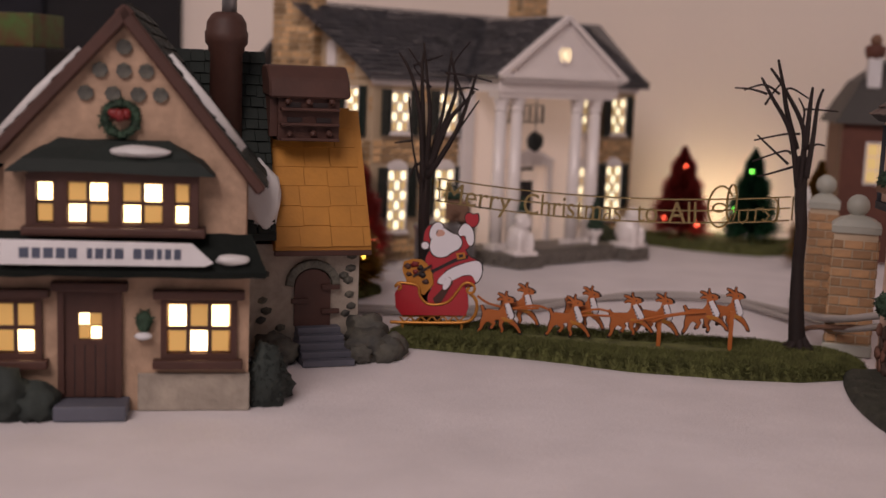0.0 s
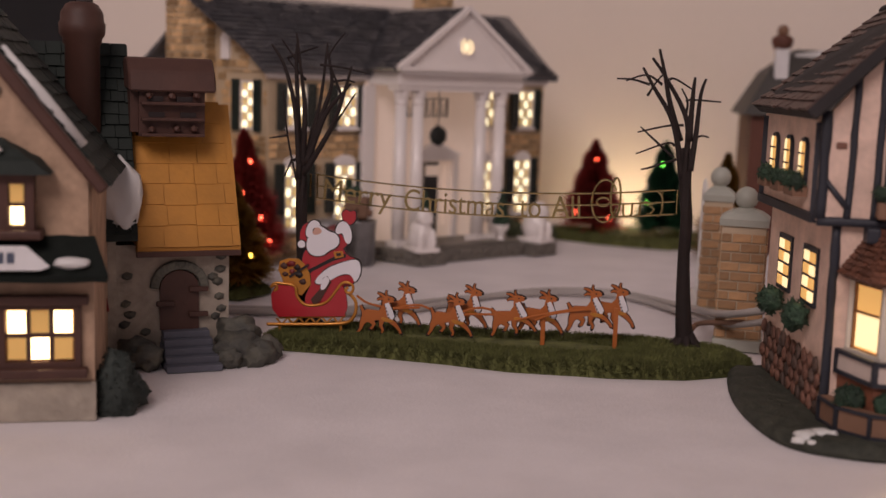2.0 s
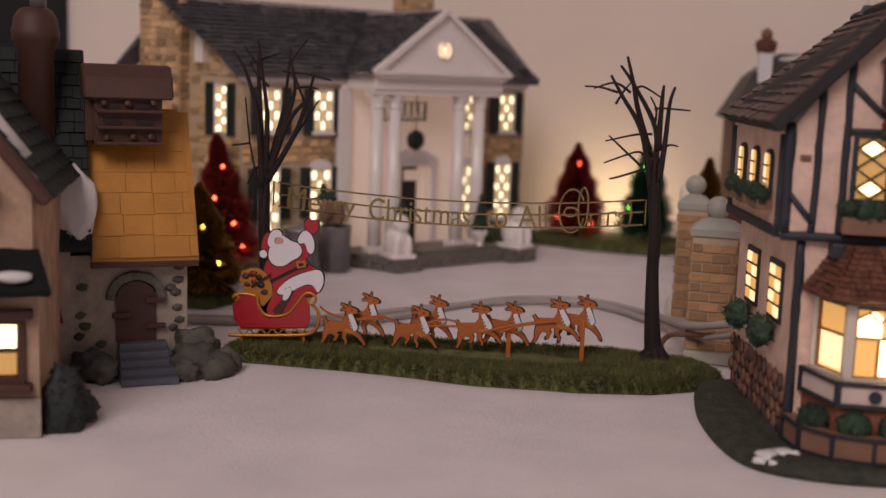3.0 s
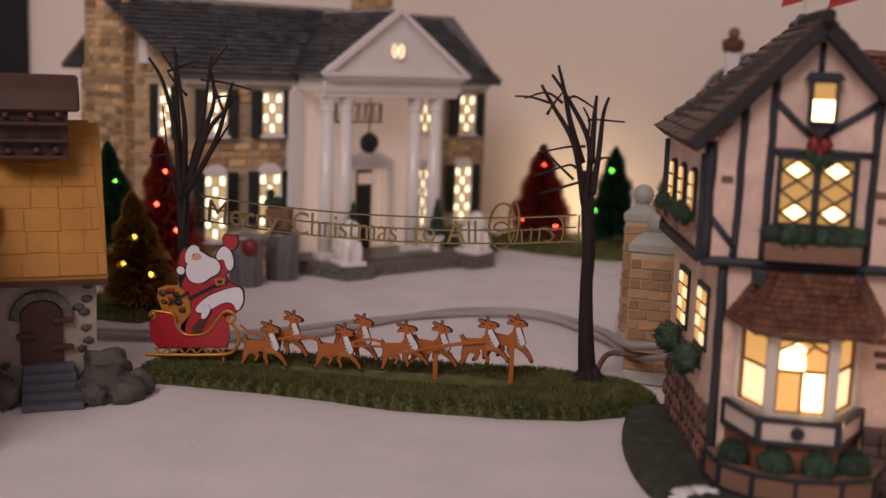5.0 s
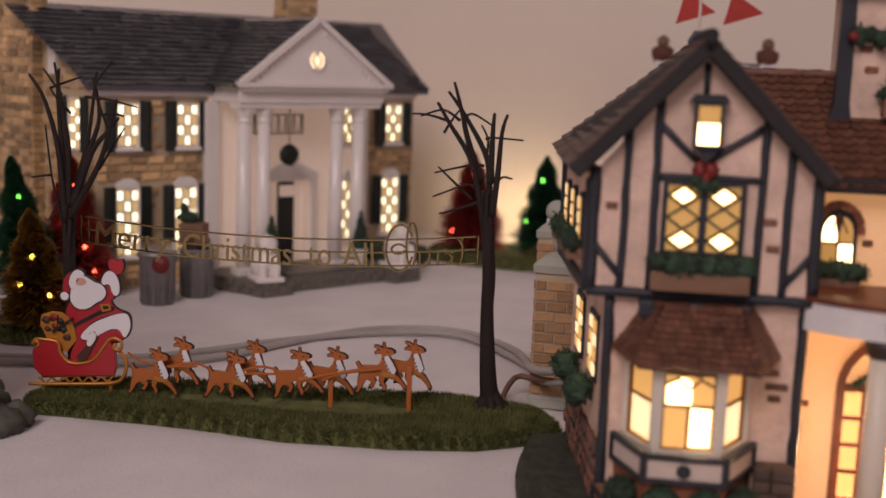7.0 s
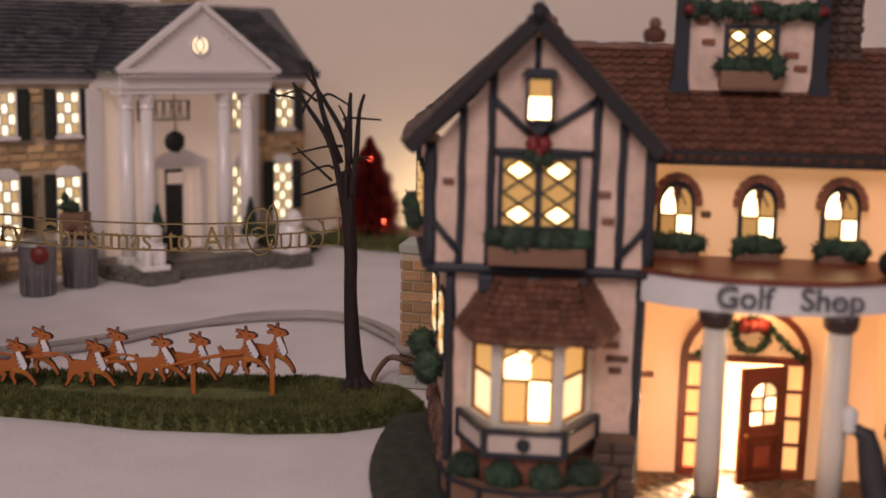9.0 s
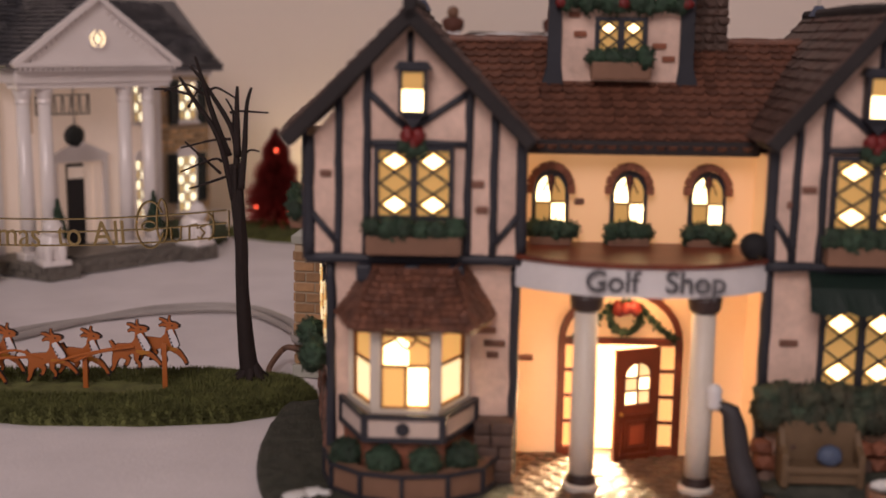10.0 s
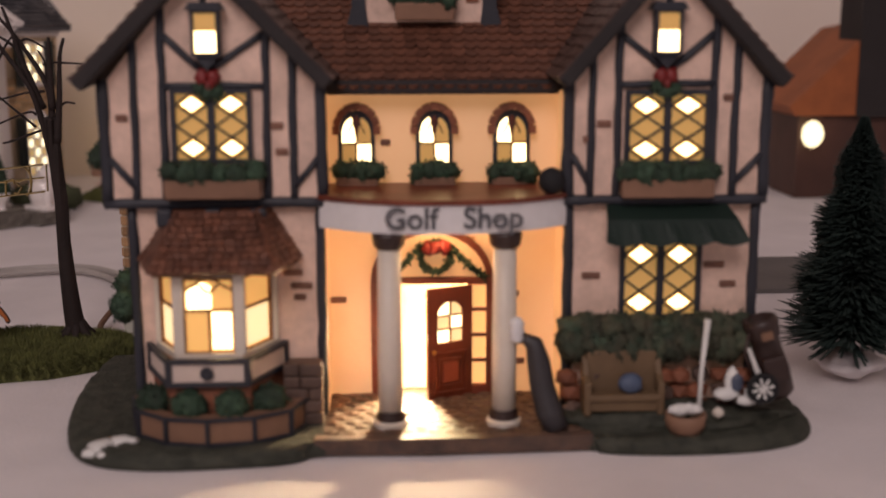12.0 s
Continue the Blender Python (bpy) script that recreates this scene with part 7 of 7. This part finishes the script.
for zz, y0, xr in ((4.75, -1.3, 0.75), (4.95, -1.35, 0.8), (6.05, -0.1, 0.3)):
    row = [bm.verts.new((-9.0 + (xr + 9.0) * i / 20, y0, zz + 0.07 * noise.noise(Vector((i * 0.7, zz, 0))))) for i in range(21)]
    if zz > 4.8:
        for i in range(20):
            bm.faces.new((prow[i], prow[i + 1], row[i + 1], row[i]))
    prow = row
bmesh.ops.solidify(bm, geom=bm.faces[:], thickness=0.15)
part("porch_roof", bm, DKGREEN, inn, "dark green porch roof")
sg = part("sign_board", prism([(-7.5, 0), (-1.2, 0), (-0.9, 0.12), (-1.6, 0.75), (-7.5, 0.8)], -0.08, 0.08, bevel=0.02), WHITEBAND, inn, "white sign board with unreadable dark lettering", at=pose(0, -1.45 * CM, 5.15 * CM, -8))
rnd = random.Random(15)
x = -6.9
while x < -1.9:
    w = rnd.uniform(0.12, 0.3)
    part("letter_bar", box(x, x + w, -0.1, -0.07, 0.22, 0.55), CAPSLATE, sg)
    x += w + (0.09 if rnd.random() < 0.85 else 0.3)
part("snow_patch", lump(-0.3, -1.15, 5.35, 0.55, 0.3, 0.18, None, 0.2, 8, 3), SNOWPAINT, inn, smooth=True)
# door and windows below
df = part("door_frame", frame_bars(-5.75, -4.1, 0.5, 4.0, -0.25, 0.1, 0.2), BROWNPAINT, inn)
part("door_head", box(-6.15, -3.7, -0.4, 0.05, 4.1, 4.4, 0.06), BROWNPAINT, df)
dl = part("door", plate(-5.75, -4.1, 0.5, 4.0, -0.12, 0.05, [(-5.3, -4.55, 2.45, 3.35)]), BROWNPAINT, inn, "brown plank door with lit panes")
for k, (x0, z0) in enumerate(((-5.28, 2.95), (-4.9, 2.95), (-5.28, 2.48), (-4.9, 2.48))):
    part("pane", box(x0, x0 + 0.33, -0.06, 0.0, z0, z0 + 0.4, 0.03), LIT if k in (0, 3) else AMBER, dl)
for k in range(1, 5):
    part("plank_joint", box(-5.75 + k * 0.33 - 0.015, -5.75 + k * 0.33 + 0.015, -0.135, -0.11, 0.5, 2.3), INKLINE, dl)
for (x0, x1), cols, lit in (((-2.45, -0.35), 3, lambda c, r: (c == 1) == (r == 0)), ((-7.9, -6.65), 2, lambda c, r: c == 1 and r == 0)):
    w = pane_window(inn, x0, x1, 2.0, 3.7, -0.08, cols, 2, lit, BROWNPAINT, 0.2, 0.14)
    part("window_head", box(x0 - 0.45, x1 + 0.45, -0.4, 0.05, 3.85, 4.15, 0.06), BROWNPAINT, w)
    part("window_sill", box(x0 - 0.45, x1 + 0.4, -0.45, 0.05, 1.5, 1.8, 0.06), BROWNPAINT, w)
part("wall_lamp", lump(-3.2, -0.2, 3.1, 0.28, 0.15, 0.38, None, 0.2, 2, 2), GREENERY, inn, "small green wall ornament", smooth=True)
part("lamp_shade", lump(-3.2, -0.25, 2.6, 0.3, 0.18, 0.15, None, 0.1, 4, 2), WHITEBAND, inn, smooth=True)
part("door_step", box(-5.95, -3.65, -1.35, 0.0, 0.0, 0.5, 0.06), STEPBLUE, inn, "blue-grey door step")
part("footing", box(-3.4, 0.3, -0.12, 0.02, 0.0, 1.3, 0.06), COTWALL, inn)
for x, y, z, rx, rz in ((0.85, 0.9, 0.7, 0.75, 1.3), (1.05, 1.9, 0.4, 0.8, 0.7), (-6.6, -0.7, 0.45, 0.8, 0.75), (-7.6, -0.8, 0.7, 0.9, 1.0)):
    part("shrub", lump(x, y, z, rx, rx, rz, None, 0.35, int(x * 9), 3, 4), material("grey_green_shrub", (0.035, 0.045, 0.04), 0.85, vary=0.5, bump=1.0), inn, smooth=True)

# ---- the ochre-roofed cottage ----
cot = group("cottage", -7.22, 41.82, 0, 30, "stone cottage with ochre shingle roof and dovecote dormer", "model building")
part("wall", plate(-3.7, 0.65, 0, 4.6, 1.9, 2.4, [(-2.05, -0.55, 1.25, 3.6)]), COTWALL, cot, "cream plaster wall with grey stones")
part("body", box(-6.6, 0.55, 2.4, 7.5, 0, 4.6), COTWALL, cot)
part("wall", box(-6.6, -3.7, 1.7, 2.4, 0, 5.0), COTWALL, cot)
CROSS = Matrix(((0, 1, 0, 0), (1, 0, 0, 0), (0, 0, 1, 0), (0, 0, 0, 1)))
part("ochre_roof", prism([(1.35, 4.35), (1.35, 4.6), (4.0, 9.95), (4.6, 9.95), (7.6, 4.4)], -2.95, 1.0, m=CROSS), YROOF, cot, "ochre shingle roof")
bm = courses((-2.95, 1.33, 4.58), (1, 0, 0), (0, 2.65, 5.37), 3.95, 6.0, 7, 0.05, 51, 1.1, taper=(0.2, 0.45))
tagged(part("ochre_shingle", bm, YROOF, cot), kind="stuff")
part("eave_board", box(-3.0, 1.0, 1.25, 1.5, 4.2, 4.42, 0.04), BROWNPAINT, cot)
part("green_roof", prism([(1.2, 4.85), (1.2, 5.15), (4.3, 12.2), (4.9, 12.2), (7.8, 5.0)], -7.2, -2.95, m=CROSS), DKGREEN, cot, "dark green shingle roof")
bm = courses((-7.2, 1.18, 5.13), (1, 0, 0), (0, 3.1, 7.05), 4.22, 7.7, 16, 0.12, 52, 0.55)
tagged(part("green_shingle", bm, DKGREEN, cot), kind="stuff")
bm = lump(0, 0, 0, 0.72, 0.26, 1.45, None, 0.3, 6, 3)
part("snow_patch", bm, SNOWPAINT, cot, "glossy white snow patch", smooth=True, at=pose(-3.5 * CM, 1.75 * CM, 6.6 * CM, -24))
ch = part("chimney", turned([(0.66, 7.5), (0.64, 12.1), (0.72, 12.2), (0.72, 12.35), (0.84, 12.5), (0.86, 12.9), (0.8, 13.0), (0.78, 13.3), (0.6, 13.6), (0.42, 13.7)], -4.75, 2.9, 0, 18), BROWNPAINT, cot, "brown round chimney with moulded pot", smooth=True)
part("flue", turned([(0.3, 13.6), (0.3, 15.3)], -4.65, 2.9, 0, 12), TIN, ch, smooth=True)
# dovecote dormer
dc = part("dovecote", box(-2.75, -0.25, 2.3, 4.3, 8.75, 10.7), BROWNPAINT, cot, "brown dovecote dormer with shelves")
part("dovecote_roof", prism([(2.0, 10.45), (2.25, 11.2), (2.8, 11.75), (3.8, 11.75), (4.7, 10.6)], -3.15, 0.15, m=CROSS, bevel=0.08), BROWNPAINT, dc)
part("side_panel", box(-3.05, -2.75, 2.5, 4.2, 8.9, 10.6), BROWNPAINT, dc)
for z in (8.75, 9.35, 9.95):
    part("shelf", box(-2.7, -0.3, 1.95, 2.35, z, z + 0.12, 0.03), BROWNPAINT, dc)
for x, z in ((-2.15, 10.2), (-1.05, 10.2), (-2.1, 9.6), (-0.9, 9.6)):
    part("pigeon_opening", box(x - 0.3, x + 0.3, 2.22, 2.32, z - 0.12, z + 0.08), INKLINE, dc)
for x, z in ((-2.4, 10.3), (-1.55, 10.3), (-0.6, 10.35), (-2.3, 9.0), (-1.35, 9.05), (-0.7, 9.05)):
    part("knob", lump(x, 2.15, z, 0.16, 0.13, 0.16, None, 0.3, int(z * 3), 1), BROWNPAINT, dc)
# arched door, stones and steps
dr = part("door", prism(arch(-2.05, -0.55, 1.25, 3.6, 0.7), 1.78, 1.92), BROWNPAINT, cot, "dull brown arched door")
for x0, x1, z in ((-2.2, -1.5, 2.2), (-0.95, -0.2, 2.75), (-0.95, -0.2, 1.75)):
    part("strap_hinge", box(x0, x1, 1.62, 1.8, z, z + 0.2, 0.04), BROWNPAINT, dr)
for k in range(9):
    a = math.pi * (k + 0.5) / 9
    part("arch_stone", box(-0.2, 0.2, -0.15, 0.12, -0.17, 0.17, 0.05), GREYROCK, cot, at=pose((-1.3 + 0.95 * math.cos(a)) * CM, 1.82 * CM, (2.95 + 0.85 * math.sin(a)) * CM, 0, 90 - math.degrees(a), 0))
rnd = random.Random(17)
for x, z in ((-3.3, 3.4), (-3.2, 1.9), (-3.35, 2.3), (0.2, 3.1), (0.3, 3.6), (0.35, 4.1), (0.0, 3.3), (0.25, 2.5), (0.35, 2.0), (0.1, 1.7), (-2.6, 1.2), (-2.9, 0.9), (0.4, 1.3), (-3.4, 1.5)):
    part("wall_stone", lump(x, 1.9, z, 0.24, 0.14, 0.17, None, 0.4, int(x * 10 + z), 1), GREYROCK, cot)
sp = group("steps", 0, 0)
sp.parent = cot
sp.matrix_basis = Matrix()
for k in range(5):
    part("step", box(-2.1 + 0.03 * k, 0.0 - 0.05 * k, -0.25 + 0.4 * k, 2.0, 0.0 + 0.25 * k, 0.25 + 0.25 * k, 0.03), STEPBLUE, sp)
for x, y, z, r, s in ((0.75, 0.9, 0.5, 0.9, 1), (1.5, 0.7, 0.35, 0.8, 2), (1.0, 1.7, 1.0, 0.8, 3), (2.0, 1.4, 0.3, 0.7, 4), (-2.75, 0.5, 0.5, 0.6, 5), (-3.1, 1.1, 0.6, 0.7, 6), (0.35, 0.3, 0.3, 0.5, 7)):
    part("rock", lump(x, y, z, r, r * 0.8, r * 0.85, None, 0.45, s, 3, 2), GREYROCK, cot, smooth=True)
part("red_ornament", turned([(0.3, 0), (0.2, 0.6), (0.04, 1.3)], -4.3, 1.3, 2.2, 12), REDBOW, cot)

# ---- houses and things in the distance ----
HOUSEBRICK = material("dark_red_brick_paint", (0.12, 0.042, 0.026), 0.7, vary=0.35, grain=200, blotch=40, bump=0.4)
GREYROOF = material("grey_brown_roof_paint", (0.05, 0.045, 0.04), 0.6, vary=0.35, bump=0.4)
bh = group("brick_house", 21.5, 82, 0, 0, "dark red brick model house with grey roof and chimneys", "model building")
part("wall", plate(-5.2, 6.2, 0, 9.6, 0, 0.6, [(-3.5, -2.0, 5.5, 8.2), (2.5, 4.0, 5.5, 8.2)]), HOUSEBRICK, bh)
part("body", box(-5.2, 6.2, 0.6, 8, 0, 9.6), HOUSEBRICK, bh)
for x in (-3.5, 2.5):
    pane_window(bh, x, x + 1.5, 5.5, 8.2, 0.1, 2, 3, lambda c, r: False, PORCELAIN, 0.12, 0.08, LITPANE, DIMPANE)
bm = bmesh.new()
rv = [[bm.verts.new(p) for p in r] for r in ([(-5.8, -0.6, 9.5), (6.8, -0.6, 9.5), (6.8, 8.6, 9.5), (-5.8, 8.6, 9.5)], [(-4.2, 0.8, 12.4), (5.2, 0.8, 12.4), (5.2, 7.2, 12.4), (-4.2, 7.2, 12.4)], [(-2.2, 2.2, 14.0), (3.2, 2.2, 14.0), (3.2, 6, 14.0), (-2.2, 6, 14.0)])]
for a, b in zip(rv, rv[1:]):
    for i in range(4):
        bm.faces.new((a[i - 1], a[i], b[i], b[i - 1]))
bm.faces.new(rv[0][::-1]), bm.faces.new(rv[-1])
part("roof", bm, GREYROOF, bh, "grey-green mansard roof with snow")
part("snow_edge", tube([(-2.4, 2.0, 13.5), (0, 1.9, 13.7), (3.3, 2.0, 13.55)], [0.2, 0.35, 0.2], 8), SNOWPAINT, bh, smooth=True)
for x in (-3.35, 3.2):
    c = part("chimney", box(x - 0.45, x + 0.45, 0.6, 1.6, 10.5, 14.0, 0.05), WHITEBAND, bh)
    part("chimney_pot", turned([(0.5, 13.9), (0.7, 14.3), (0.72, 14.7), (0.45, 14.9)], x, 1.1, 0, 14), HOUSEBRICK, c, smooth=True)
    part("pot_ball", lump(x, 1.1, 15.2, 0.4, 0.4, 0.42, None, 0, 0, 2), PLANTER, c, smooth=True)

fc = group("orange_roof_cottage", 55, 82, 0, 0, "distant cottage with an orange-brown roof and lit lamp", "model building")
part("wall", box(-4.2, 6, 0, 7, 0, 6.2), BROWNPAINT, fc)
part("roof", prism([(-5.0, 6.2), (-4.6, 5.6), (4.0, 5.6), (4.0, 12.0), (0.2, 11.2)], -0.5, 8), material("orange_roof_paint", (0.34, 0.10, 0.03), 0.6, vary=0.35, bump=0.4), fc)
part("tower", box(-0.5, 3.0, -0.6, 3, 5.5, 16), THATCH, fc)
part("lit_lamp", lump(-3.5, -0.9, 4.4, 0.75, 0.4, 0.9, None, 0.05, 0, 3), LITPANE, fc, smooth=True)
# Dark grey band across the snow, behind and right of the golf shop.
tagged(part("grey_strip", box(33, 75, 55.5, 62.5, -0.3, 0.16, 0.05), material("dark_grey_strip_mat", (0.13, 0.12, 0.115), 0.8, vary=0.25)), "dark grey strip laid on the snow", "road", kind="structure")
tagged(part("dark_window", box(-51.2, -38.5, 97.2, 98.0, -2, 70), BLACK), "tall black window opening in the wall", "window", kind="structure")
tagged(part("dark_curtain", box(-75, -51.4, 96.8, 98.0, -2, 70), material("navy_curtain", (0.012, 0.013, 0.02), 0.9, vary=0.3)), "dark navy curtain beside the window", "curtain", kind="structure")
# Block added only to carry the present, which would otherwise float.
tagged(part("present_block", box(-40, -29.5, 58, 66, -0.3, 12.3, 0.2), BLACK), "added black block under the present, behind the inn", "cabinet")
gift = part("wrapped_present", box(-34.2, -30.8, 59, 62.5, 12.3, 14.2, 0.08), material("red_green_gift_paper", (0.28, 0.03, 0.02), 0.5, vary=0.6, blotch=90, tint=(0.05, 0.16, 0.03)))
tagged(gift, "red and green wrapped present on the black block", "present")

# fieldstones of the mansion's front, each a piece
stones(mansion, pose(0, 5.72 * CM, 0), -7.25, -0.85, 0.15, 10.9, holes, 25)
stones(mansion, pose(0, 5.72 * CM, 0), 10.8, 14.65, 0.3, 10.9, holes, 26)
